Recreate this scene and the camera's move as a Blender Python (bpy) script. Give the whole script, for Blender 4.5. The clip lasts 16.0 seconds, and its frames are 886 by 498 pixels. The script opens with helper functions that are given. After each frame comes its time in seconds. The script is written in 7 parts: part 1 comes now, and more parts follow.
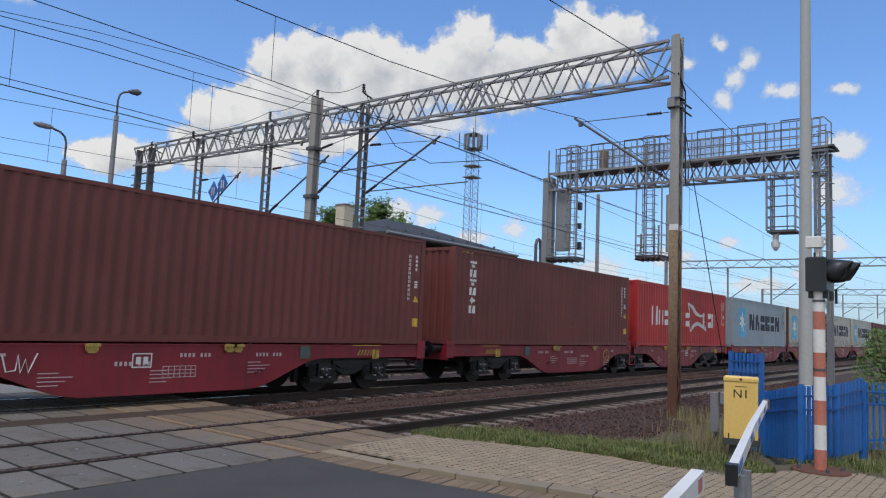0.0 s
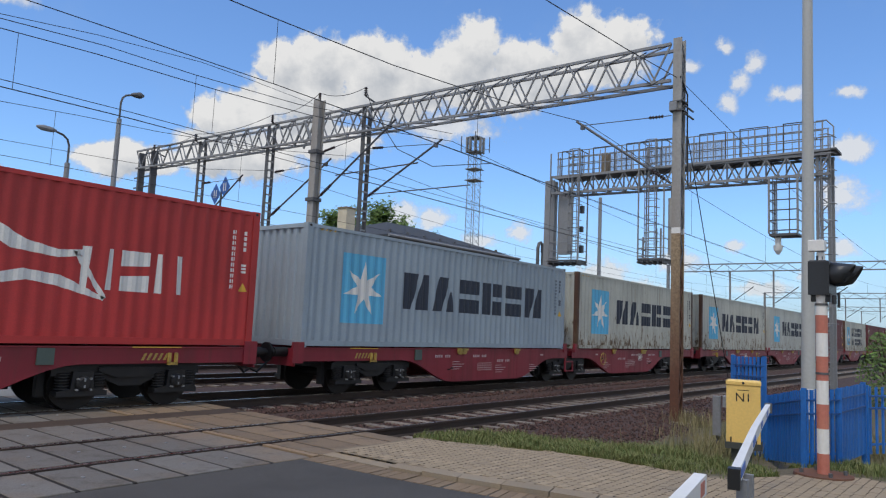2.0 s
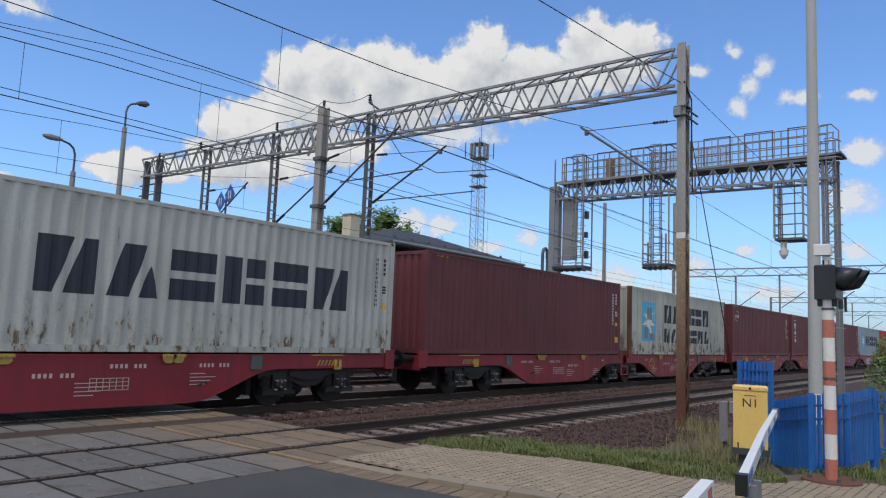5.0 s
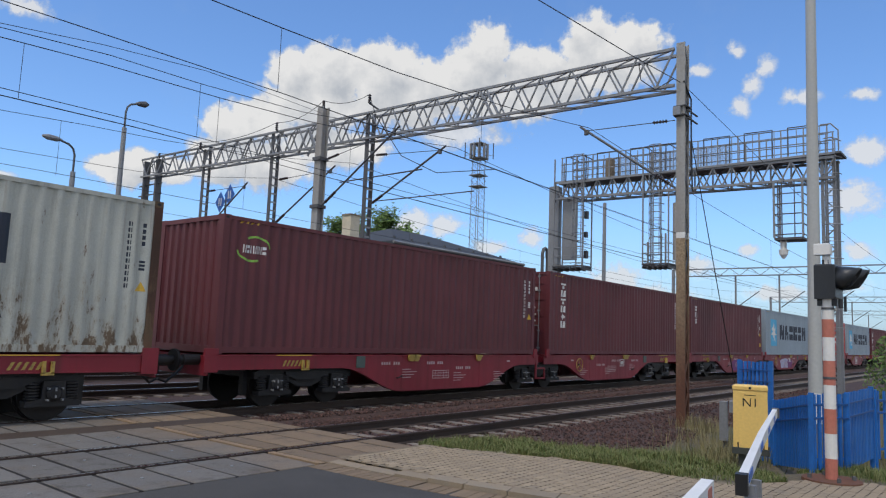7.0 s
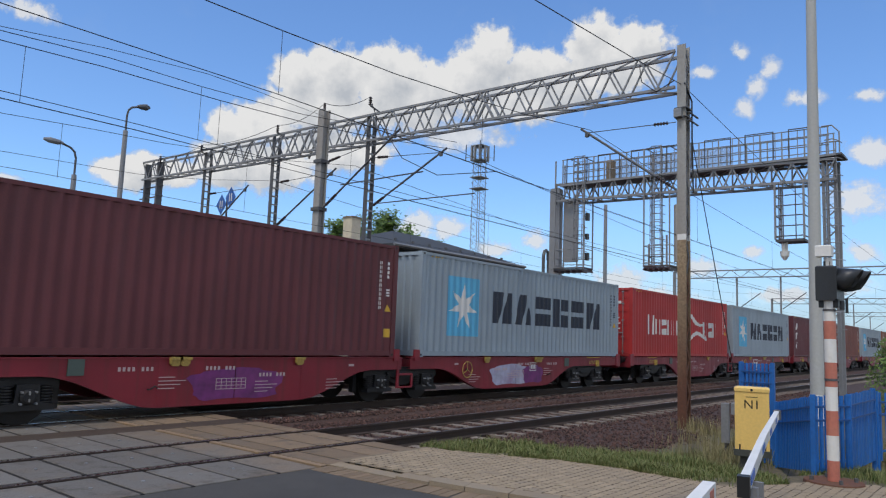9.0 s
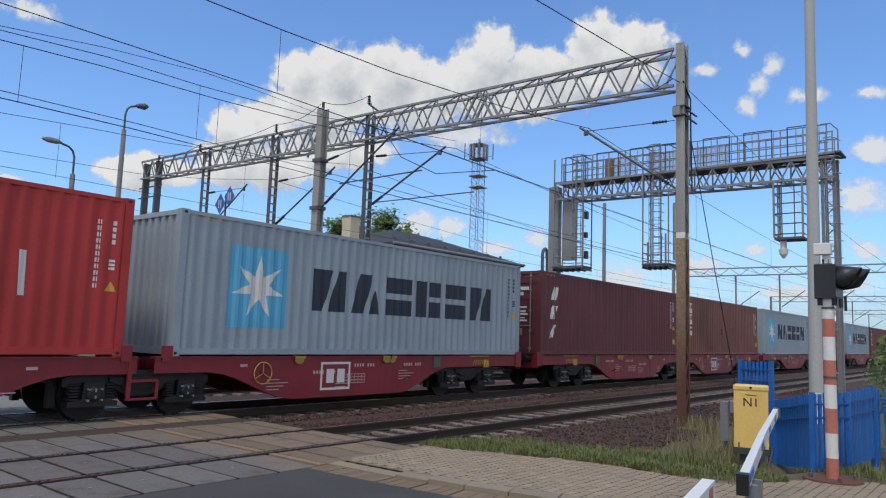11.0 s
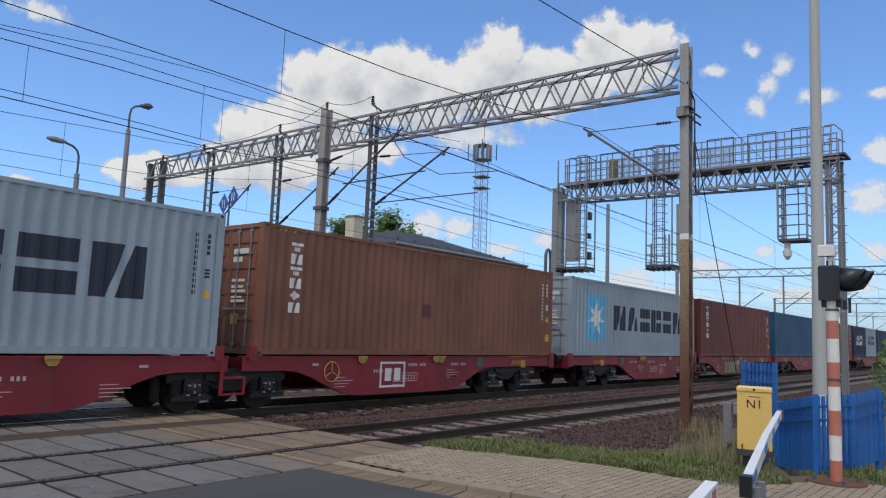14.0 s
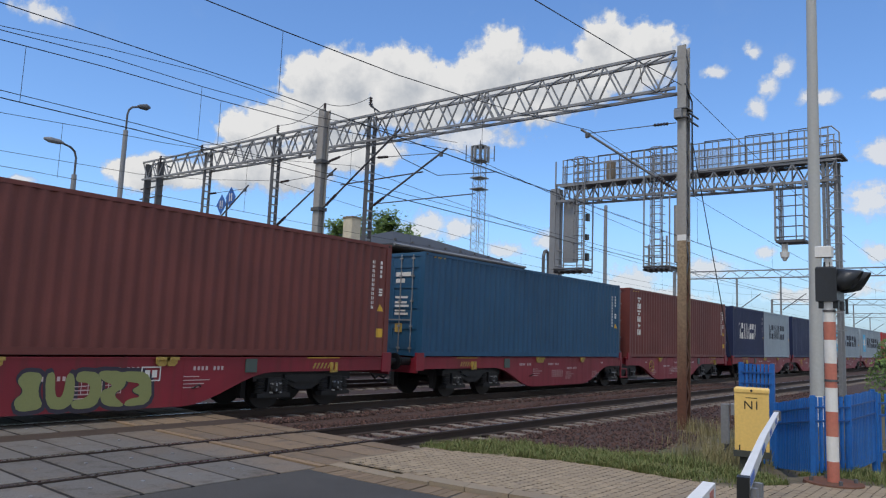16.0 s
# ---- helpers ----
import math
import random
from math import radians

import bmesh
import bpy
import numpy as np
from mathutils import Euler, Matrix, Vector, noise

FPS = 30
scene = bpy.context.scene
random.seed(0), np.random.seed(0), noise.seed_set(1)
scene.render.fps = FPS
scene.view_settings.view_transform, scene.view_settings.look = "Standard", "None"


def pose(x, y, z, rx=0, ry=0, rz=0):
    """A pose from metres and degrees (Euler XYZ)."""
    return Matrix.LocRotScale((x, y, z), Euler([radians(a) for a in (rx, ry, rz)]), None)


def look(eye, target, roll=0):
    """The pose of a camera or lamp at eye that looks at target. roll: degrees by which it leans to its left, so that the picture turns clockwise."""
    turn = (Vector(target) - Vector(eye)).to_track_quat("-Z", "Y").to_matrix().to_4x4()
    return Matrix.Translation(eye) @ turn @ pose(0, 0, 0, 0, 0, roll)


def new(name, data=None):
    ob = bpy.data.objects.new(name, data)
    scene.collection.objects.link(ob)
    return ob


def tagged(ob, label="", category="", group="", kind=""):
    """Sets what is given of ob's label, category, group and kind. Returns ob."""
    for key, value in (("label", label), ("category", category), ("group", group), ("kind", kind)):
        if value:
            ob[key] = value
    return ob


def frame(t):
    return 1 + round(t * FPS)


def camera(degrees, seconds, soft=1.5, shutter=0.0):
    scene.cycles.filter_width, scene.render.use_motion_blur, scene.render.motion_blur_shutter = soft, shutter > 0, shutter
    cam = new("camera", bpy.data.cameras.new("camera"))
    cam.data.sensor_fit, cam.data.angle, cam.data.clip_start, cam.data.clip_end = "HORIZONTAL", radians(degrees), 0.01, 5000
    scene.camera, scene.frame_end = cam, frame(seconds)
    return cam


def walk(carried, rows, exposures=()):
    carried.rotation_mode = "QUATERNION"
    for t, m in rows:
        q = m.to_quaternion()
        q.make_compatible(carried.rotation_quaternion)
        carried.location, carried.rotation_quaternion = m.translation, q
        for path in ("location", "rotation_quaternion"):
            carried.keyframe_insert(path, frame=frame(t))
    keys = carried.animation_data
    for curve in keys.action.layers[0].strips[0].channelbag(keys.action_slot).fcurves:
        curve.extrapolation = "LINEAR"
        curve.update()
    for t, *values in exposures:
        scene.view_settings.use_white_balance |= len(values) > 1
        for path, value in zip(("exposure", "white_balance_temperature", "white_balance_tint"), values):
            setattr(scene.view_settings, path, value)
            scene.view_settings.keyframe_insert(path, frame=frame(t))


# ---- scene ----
cam = camera(63.64, 16.0, soft=1.2)

EYE = Vector((0.0, 0.0, 1.773))
# seconds, heading from +y towards +x, pitch, lean: a phone held almost still
VIEW = (
    (0, 51.314, 5.930, 2.515),
    (0.5, 51.334, 5.986, 2.586),
    (1, 51.263, 6.063, 2.629),
    (1.5, 51.186, 6.147, 2.555),
    (2, 51.145, 6.173, 2.594),
    (2.5, 51.053, 6.250, 2.638),
    (3, 50.870, 6.360, 2.675),
    (3.5, 50.723, 6.499, 2.568),
    (4, 50.720, 6.558, 2.443),
    (6.5, 50.758, 6.729, 2.274),
    (7, 50.761, 6.661, 2.270),
    (7.5, 50.753, 6.718, 2.215),
    (8, 50.687, 6.783, 2.231),
    (8.5, 50.682, 6.843, 2.213),
    (9, 50.672, 6.838, 2.183),
    (11.5, 50.771, 6.698, 2.059),
    (12, 50.759, 6.594, 2.170),
    (12.5, 50.821, 6.557, 2.186),
    (13, 50.702, 6.636, 2.185),
    (13.5, 50.593, 6.692, 2.201),
    (14, 50.494, 6.768, 2.262),
    (14.5, 50.443, 6.831, 2.291),
    (15, 50.531, 6.838, 2.233),
    (15.5, 50.665, 6.843, 2.205),
    (16, 50.671, 6.861, 2.269),
)


def aim(heading, pitch, lean):
    h, p = radians(heading), radians(pitch)
    way = Vector((math.sin(h) * math.cos(p), math.cos(h) * math.cos(p), math.sin(p)))
    return look(EYE, EYE + way * 10, lean)


walk(cam, [(t, aim(h, p, l)) for t, h, p, l in VIEW])
scene.view_settings.exposure = 0.0

# ---- world and light ----
world = bpy.data.worlds.new("sky")
scene.world = world
world.use_nodes = True
wn = world.node_tree
sky = wn.nodes.new("ShaderNodeTexSky")
sky.sky_type, sky.sun_disc = "NISHITA", False
sky.sun_elevation, sky.sun_rotation = radians(64), radians(-103)
sky.air_density, sky.dust_density, sky.ozone_density = 1.0, 0.6, 2.0
wn.nodes["Background"].inputs["Strength"].default_value = 0.17
clear = wn.nodes.new("ShaderNodeMixRGB")
clear.blend_type, clear.inputs[0].default_value, clear.inputs[2].default_value = "MULTIPLY", 1.0, (0.71, 0.92, 1.17, 1.0)
wn.links.new(sky.outputs[0], clear.inputs[1])
wn.links.new(clear.outputs[0], wn.nodes["Background"].inputs["Color"])

sun = new("sun", bpy.data.lights.new("sun", "SUN"))
sun.data.energy, sun.data.angle, sun.data.color = 1.95, radians(12), (1.0, 0.91, 0.78)
sun.matrix_world = look((-22, -5, 46), (0, 0, 0))


# ---- materials ----
def nodes_of(name):
    m = bpy.data.materials.new(name)
    m.use_nodes = True
    t = m.node_tree
    return m, t, t.nodes["Principled BSDF"]


def noise_node(t, coord, scale, detail=4.0, stretch=None, rough=0.55):
    n = t.nodes.new("ShaderNodeTexNoise")
    n.inputs["Scale"].default_value, n.inputs["Detail"].default_value = scale, detail
    n.inputs["Roughness"].default_value = rough
    if stretch:
        mp = t.nodes.new("ShaderNodeMapping")
        mp.inputs["Scale"].default_value = stretch
        t.links.new(coord, mp.inputs["Vector"])
        coord = mp.outputs[0]
    t.links.new(coord, n.inputs["Vector"])
    return n.outputs["Fac"]


def ramp(t, fac, a, b, lo=0.0, hi=1.0):
    n = t.nodes.new("ShaderNodeMapRange")
    n.inputs["From Min"].default_value, n.inputs["From Max"].default_value = a, b
    n.inputs["To Min"].default_value, n.inputs["To Max"].default_value = lo, hi
    t.links.new(fac, n.inputs["Value"])
    return n.outputs["Result"]


def mixc(t, fac, a, b, mode="MIX"):
    n = t.nodes.new("ShaderNodeMixRGB")
    n.blend_type = mode
    for sock, v in zip(n.inputs, (fac, a, b)):
        if isinstance(v, tuple):
            sock.default_value = (*v, 1.0)
        elif isinstance(v, (int, float)):
            sock.default_value = v
        else:
            t.links.new(v, sock)
    return n.outputs[0]


def bump(t, bs, height, strength, dist):
    n = t.nodes.new("ShaderNodeBump")
    n.inputs["Strength"].default_value, n.inputs["Distance"].default_value = strength, dist
    t.links.new(height, n.inputs["Height"])
    t.links.new(n.outputs[0], bs.inputs["Normal"])


def surface(name, base, rough=0.7, metal=0.0, grain=30.0, vary=0.25, stain=1.2, stain_col=None, stain_amt=0.4,
            bumps=0.0, spread=0.0, streak=False):
    """A base colour with grain, large stains, a random shift between alike pieces, and fine relief."""
    m, t, bs = nodes_of(name)
    co = t.nodes.new("ShaderNodeTexCoord").outputs["Object"]
    g = noise_node(t, co, grain, 6)
    c = mixc(t, ramp(t, g, 0.3, 0.7), tuple(x * (1 - vary) for x in base), tuple(min(1, x * (1 + vary)) for x in base))
    s = noise_node(t, co, stain, 5, (1, 1, 0.12) if streak else None)
    c = mixc(t, ramp(t, s, 0.5, 0.72, 0.0, stain_amt), c, stain_col or tuple(x * 0.55 for x in base))
    if spread:
        oi = t.nodes.new("ShaderNodeObjectInfo")
        c = mixc(t, 1.0, c, mixc(t, oi.outputs["Random"], (1 - spread,) * 3, (1 + spread,) * 3), "MULTIPLY")
    t.links.new(c, bs.inputs["Base Color"])
    t.links.new(ramp(t, g, 0.3, 0.7, max(0.05, rough - 0.1), min(1, rough + 0.1)), bs.inputs["Roughness"])
    bs.inputs["Metallic"].default_value = metal
    if bumps:
        bump(t, bs, g, 0.6, bumps)
    return m


def paint(name, base, rust=0.15, fade=0.2, dirt=0.25, rough=0.5):
    """Container paint: faded patches, vertical runs of dirt and rust, chips."""
    m, t, bs = nodes_of(name)
    co = t.nodes.new("ShaderNodeTexCoord").outputs["Object"]
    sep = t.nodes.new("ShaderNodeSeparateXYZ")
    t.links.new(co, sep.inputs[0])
    oi = t.nodes.new("ShaderNodeObjectInfo")
    off = t.nodes.new("ShaderNodeVectorMath")
    off.operation = "MULTIPLY_ADD"
    t.links.new(oi.outputs["Random"], off.inputs[0])
    off.inputs[1].default_value = (37.0, 0.0, 11.0)
    t.links.new(co, off.inputs[2])
    co = off.outputs[0]
    big = noise_node(t, co, 0.55, 4)
    c = mixc(t, ramp(t, big, 0.35, 0.65), tuple(x * (1 - fade) for x in base), tuple(min(1, x * (1 + fade)) for x in base))
    run = noise_node(t, co, 2.4, 6, (2.2, 1.0, 0.10), 0.65)
    c = mixc(t, ramp(t, run, 0.52, 0.78, 0.0, dirt), c, (0.05, 0.045, 0.035))
    chip = noise_node(t, co, 3.6, 9, (2.2, 1.0, 0.34), 0.72)
    c = mixc(t, ramp(t, chip, 0.70 - 0.12 * rust, 0.74 - 0.1 * rust, 0.0, min(0.9, rust * 1.6)), c, (0.10, 0.045, 0.022))
    drip = noise_node(t, co, 2.2, 6, (3.2, 1.0, 0.10), 0.62)
    c = mixc(t, ramp(t, drip, 0.68 - 0.10 * rust, 0.82 - 0.1 * rust, 0.0, min(0.8, rust * 0.9)), c, (0.20, 0.11, 0.055))
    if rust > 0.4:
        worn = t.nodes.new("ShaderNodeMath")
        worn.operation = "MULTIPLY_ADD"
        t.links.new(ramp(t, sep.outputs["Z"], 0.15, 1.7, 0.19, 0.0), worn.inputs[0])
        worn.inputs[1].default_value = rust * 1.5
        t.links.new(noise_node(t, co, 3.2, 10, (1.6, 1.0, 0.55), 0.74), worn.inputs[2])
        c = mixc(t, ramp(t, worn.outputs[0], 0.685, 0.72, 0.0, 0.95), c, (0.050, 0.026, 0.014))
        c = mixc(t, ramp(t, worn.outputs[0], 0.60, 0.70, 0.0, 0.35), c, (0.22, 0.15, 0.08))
    fine = noise_node(t, co, 60, 3)
    c = mixc(t, 0.12, c, mixc(t, ramp(t, fine, 0.3, 0.7), (0.0, 0.0, 0.0), (1.0, 1.0, 1.0)), "OVERLAY")
    t.links.new(c, bs.inputs["Base Color"])
    t.links.new(ramp(t, run, 0.3, 0.8, rough - 0.08, rough + 0.25), bs.inputs["Roughness"])
    bump(t, bs, big, 0.25, 0.02)
    return m


def plain(name, base, rough=0.5, metal=0.0):
    return surface(name, base, rough, metal, 40.0, 0.08, 2.0, None, 0.15)


def islands(name, base, lo, hi, rough=0.95, other=None):
    """Each loose piece of one mesh takes its own shade."""
    m, t, bs = nodes_of(name)
    ge = t.nodes.new("ShaderNodeNewGeometry").outputs["Random Per Island"]
    co = t.nodes.new("ShaderNodeTexCoord").outputs["Object"]
    c = mixc(t, ge, tuple(x * lo for x in base), other or tuple(x * hi for x in base))
    c = mixc(t, ramp(t, noise_node(t, co, 45, 4), 0.35, 0.7, 0.0, 0.35), c, tuple(x * 0.5 for x in base))
    t.links.new(c, bs.inputs["Base Color"])
    bs.inputs["Roughness"].default_value = rough
    return m


def weathered(name, sound, rust, z0, z1):
    """Paint that has given way to rust from the foot up, along a ragged line."""
    m, t, bs = nodes_of(name)
    co = t.nodes.new("ShaderNodeTexCoord").outputs["Object"]
    sep = t.nodes.new("ShaderNodeSeparateXYZ")
    t.links.new(co, sep.inputs[0])
    add = t.nodes.new("ShaderNodeMath")
    add.operation = "MULTIPLY_ADD"
    t.links.new(noise_node(t, co, 2.2, 8, (4, 4, 0.5), 0.65), add.inputs[0])
    add.inputs[1].default_value = 2.4
    t.links.new(sep.outputs["Z"], add.inputs[2])
    g = noise_node(t, co, 22, 6)
    c = mixc(t, ramp(t, add.outputs[0], z0 + 1.2, z1 + 1.2), rust, sound)
    c = mixc(t, ramp(t, g, 0.35, 0.7, 0.0, 0.5), c, (0.05, 0.03, 0.022))
    t.links.new(c, bs.inputs["Base Color"])
    bs.inputs["Roughness"].default_value = 0.8
    bump(t, bs, g, 0.5, 0.002)
    return m


PAINTS = {
    "brown": paint("brown_paint", (0.150, 0.037, 0.031), 0.05, 0.12, 0.2),
    "maroon": paint("maroon_paint", (0.118, 0.026, 0.033), 0.05, 0.12, 0.2),
    "rust_brown": paint("rust_brown_paint", (0.185, 0.060, 0.046), 0.14, 0.18, 0.35),
    "orange_brown": paint("orange_brown_paint", (0.205, 0.080, 0.048), 0.16, 0.18, 0.35),
    "red": paint("red_paint", (0.42, 0.030, 0.030), 0.16, 0.12, 0.22),
    "grey": paint("grey_paint", (0.285, 0.35, 0.405), 0.12, 0.07, 0.2),
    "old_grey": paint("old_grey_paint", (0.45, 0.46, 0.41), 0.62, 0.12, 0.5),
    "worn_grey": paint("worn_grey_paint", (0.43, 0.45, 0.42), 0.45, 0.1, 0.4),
    "blue": paint("blue_paint", (0.012, 0.075, 0.16), 0.1, 0.1, 0.15),
    "navy": paint("navy_paint", (0.012, 0.022, 0.075), 0.1, 0.1, 0.15),
}
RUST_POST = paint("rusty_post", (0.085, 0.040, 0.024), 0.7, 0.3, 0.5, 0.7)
WAGON_RED = paint("wagon_red", (0.215, 0.014, 0.027), 0.08, 0.16, 0.5, 0.45)
BOGIE = surface("bogie_black", (0.0068, 0.0072, 0.009), 0.6, 0.0, 14, 0.5, 2.0, (0.026, 0.021, 0.017), 0.5, 0.004)
STEEL_WHEEL = surface("wheel_steel", (0.016, 0.014, 0.014), 0.5, 0.3, 20, 0.3)
RAIL_SIDE = surface("rail_rust", (0.040, 0.026, 0.02), 0.8, 0.0, 20, 0.3, 1.5, (0.018, 0.014, 0.013), 0.6)
RAIL_TOP = surface("rail_head", (0.45, 0.44, 0.43), 0.28, 1.0, 20, 0.1)
WHITE = plain("white_marking", (0.68, 0.68, 0.66), 0.55)
INK = plain("dark_blue_marking", (0.012, 0.02, 0.04), 0.5)
SKYBLUE = paint("light_blue_marking", (0.10, 0.42, 0.66), 0.12, 0.08, 0.1)
YELLOW = plain("yellow_marking", (0.62, 0.38, 0.04), 0.5)
DULL_YELLOW = surface("worn_yellow", (0.42, 0.29, 0.07), 0.6, 0, 25, 0.3, 9, (0.12, 0.09, 0.05), 0.7)
BLACK = plain("black_marking", (0.012, 0.012, 0.012), 0.5)
GREEN = plain("green_marking", (0.25, 0.5, 0.07), 0.5)
GALV = surface("galvanised_steel", (0.25, 0.26, 0.275), 0.5, 0.25, 18, 0.15, 1.5, (0.22, 0.21, 0.2), 0.5)
# The mast's lacing uses this dark tone too, for the shade inside it.
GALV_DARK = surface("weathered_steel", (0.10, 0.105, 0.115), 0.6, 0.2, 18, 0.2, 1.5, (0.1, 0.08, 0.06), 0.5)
MAST_PAINT = surface("mast_paint", (0.33, 0.33, 0.32), 0.6, 0.0, 14, 0.12, 1.2, (0.22, 0.17, 0.13), 0.6, streak=True)
MAST_RUST = surface("mast_rust", (0.125, 0.052, 0.028), 0.85, 0.0, 12, 0.3, 1.4, (0.09, 0.05, 0.035), 0.6, 0.002, streak=True)
WIRE = plain("wire", (0.035, 0.035, 0.037), 0.5, 0.4)
CERAMIC = plain("insulator_brown", (0.035, 0.022, 0.02), 0.25)
PANEL_TAN = surface("tan_concrete_panel", (0.195, 0.140, 0.088), 0.85, 0, 45, 0.18, 2.5, (0.17, 0.12, 0.085), 0.6, 0.002, 0.12)


def dusted_panel():
    """Grey concrete; tan rust dust settles on it from the open track side, along a ragged line."""
    m, t, bs = nodes_of("crossing_concrete")
    at = t.nodes.new("ShaderNodeNewGeometry").outputs["Position"]
    sep = t.nodes.new("ShaderNodeSeparateXYZ")
    t.links.new(at, sep.inputs[0])
    add = t.nodes.new("ShaderNodeMath")
    add.operation = "MULTIPLY_ADD"
    t.links.new(noise_node(t, at, 0.8, 6), add.inputs[0])
    add.inputs[1].default_value = 4.5
    t.links.new(sep.outputs["X"], add.inputs[2])
    fine = noise_node(t, at, 55, 6)
    c = mixc(t, ramp(t, add.outputs[0], 7.6, 9.4), (0.160, 0.152, 0.140), (0.225, 0.158, 0.097))
    c = mixc(t, ramp(t, noise_node(t, at, 1.7, 7, None, 0.65), 0.50, 0.72, 0.0, 0.6), c, (0.17, 0.125, 0.085))
    c = mixc(t, ramp(t, noise_node(t, at, 2.6, 7, None, 0.7), 0.52, 0.68, 0.0, 0.75), c, (0.072, 0.062, 0.051))
    c = mixc(t, ramp(t, fine, 0.35, 0.65, 0.0, 0.35), c, (0.07, 0.064, 0.055))
    oi = t.nodes.new("ShaderNodeObjectInfo")
    c = mixc(t, 1.0, c, mixc(t, oi.outputs["Random"], (0.86,) * 3, (1.12,) * 3), "MULTIPLY")
    t.links.new(c, bs.inputs["Base Color"])
    t.links.new(ramp(t, fine, 0.3, 0.7, 0.72, 0.9), bs.inputs["Roughness"])
    bump(t, bs, fine, 0.6, 0.003)
    return m


PANEL = dusted_panel()
JOINT = surface("rubber_joint", (0.016, 0.013, 0.011), 0.9, 0, 40, 0.3)
ASPHALT = surface("asphalt", (0.060, 0.057, 0.054), 0.9, 0, 140, 0.4, 0.9, (0.040, 0.038, 0.037), 0.7, 0.003)
# Paler than the near road: sunlight beyond the tracks is put into the colour.
BRIGHT_ASPHALT = surface("pale_asphalt", (0.21, 0.21, 0.20), 0.9, 0, 90, 0.2, 0.8, (0.18, 0.18, 0.175), 0.5, 0.003)
KERB = surface("kerb_concrete", (0.25, 0.20, 0.14), 0.85, 0, 60, 0.15, 3, (0.2, 0.18, 0.15), 0.5, 0.002, 0.08)
PAVER = surface("tan_paver", (0.30, 0.235, 0.155), 0.9, 0, 70, 0.18, 2, (0.17, 0.145, 0.115), 0.5, 0.002, 0.12)
SAND = surface("sand_bedding", (0.20, 0.155, 0.105), 0.95, 0, 60, 0.3, 3, (0.05, 0.06, 0.03), 0.6)
SLEEPER = surface("concrete_sleeper", (0.205, 0.172, 0.142), 0.9, 0, 40, 0.2, 3, (0.13, 0.10, 0.085), 0.7, 0.002, 0.15)
BALLAST = surface("ballast", (0.058, 0.033, 0.027), 0.95, 0, 26, 0.65, 1.2, (0.05, 0.036, 0.032), 0.6, 0.03)
STONE = islands("ballast_stone", (0.080, 0.044, 0.037), 0.2, 1.9)
EARTH = surface("dry_earth", (0.10, 0.082, 0.05), 0.95, 0, 9, 0.35, 0.6, (0.07, 0.085, 0.03), 0.8, 0.02)
FENCE_BLUE = surface("blue_fence_paint", (0.014, 0.135, 0.45), 0.5, 0, 20, 0.14, 2, (0.012, 0.095, 0.34), 0.5, spread=0.14)
BOX_YELLOW = surface("yellow_cabinet_paint", (0.80, 0.54, 0.16), 0.5, 0, 25, 0.06, 2.5, (0.5, 0.33, 0.10), 0.4)
PLINTH = surface("dark_plinth", (0.05, 0.055, 0.05), 0.8, 0, 20, 0.2)
RED_BAND = surface("faded_red_paint", (0.47, 0.16, 0.115), 0.55, 0, 25, 0.1, 2, (0.5, 0.23, 0.15), 0.5)
WHITE_PAINT = surface("white_paint", (0.72, 0.72, 0.70), 0.5, 0, 25, 0.05, 2, (0.5, 0.49, 0.45), 0.4)
LAMP_BODY = surface("dark_signal_plastic", (0.022, 0.026, 0.032), 0.45, 0, 25, 0.15)
ROOF = surface("dark_slate_roof", (0.042, 0.047, 0.055), 0.8, 0, 6, 0.25, 0.6, (0.045, 0.05, 0.05), 0.5)
RENDER_CREAM = surface("cream_plaster", (0.62, 0.56, 0.43), 0.85, 0, 8, 0.1, 0.8, (0.42, 0.37, 0.28), 0.5)
LEAF = surface("leaf", (0.105, 0.175, 0.035), 0.7, 0, 3, 0.5, 0.9, (0.05, 0.10, 0.02), 0.5)
GRASS = islands("grass_blade", (0.085, 0.138, 0.028), 1.0, 1.0, 0.75, (0.235, 0.225, 0.088))
BARK = surface("bark", (0.09, 0.065, 0.045), 0.95, 0, 12, 0.4)


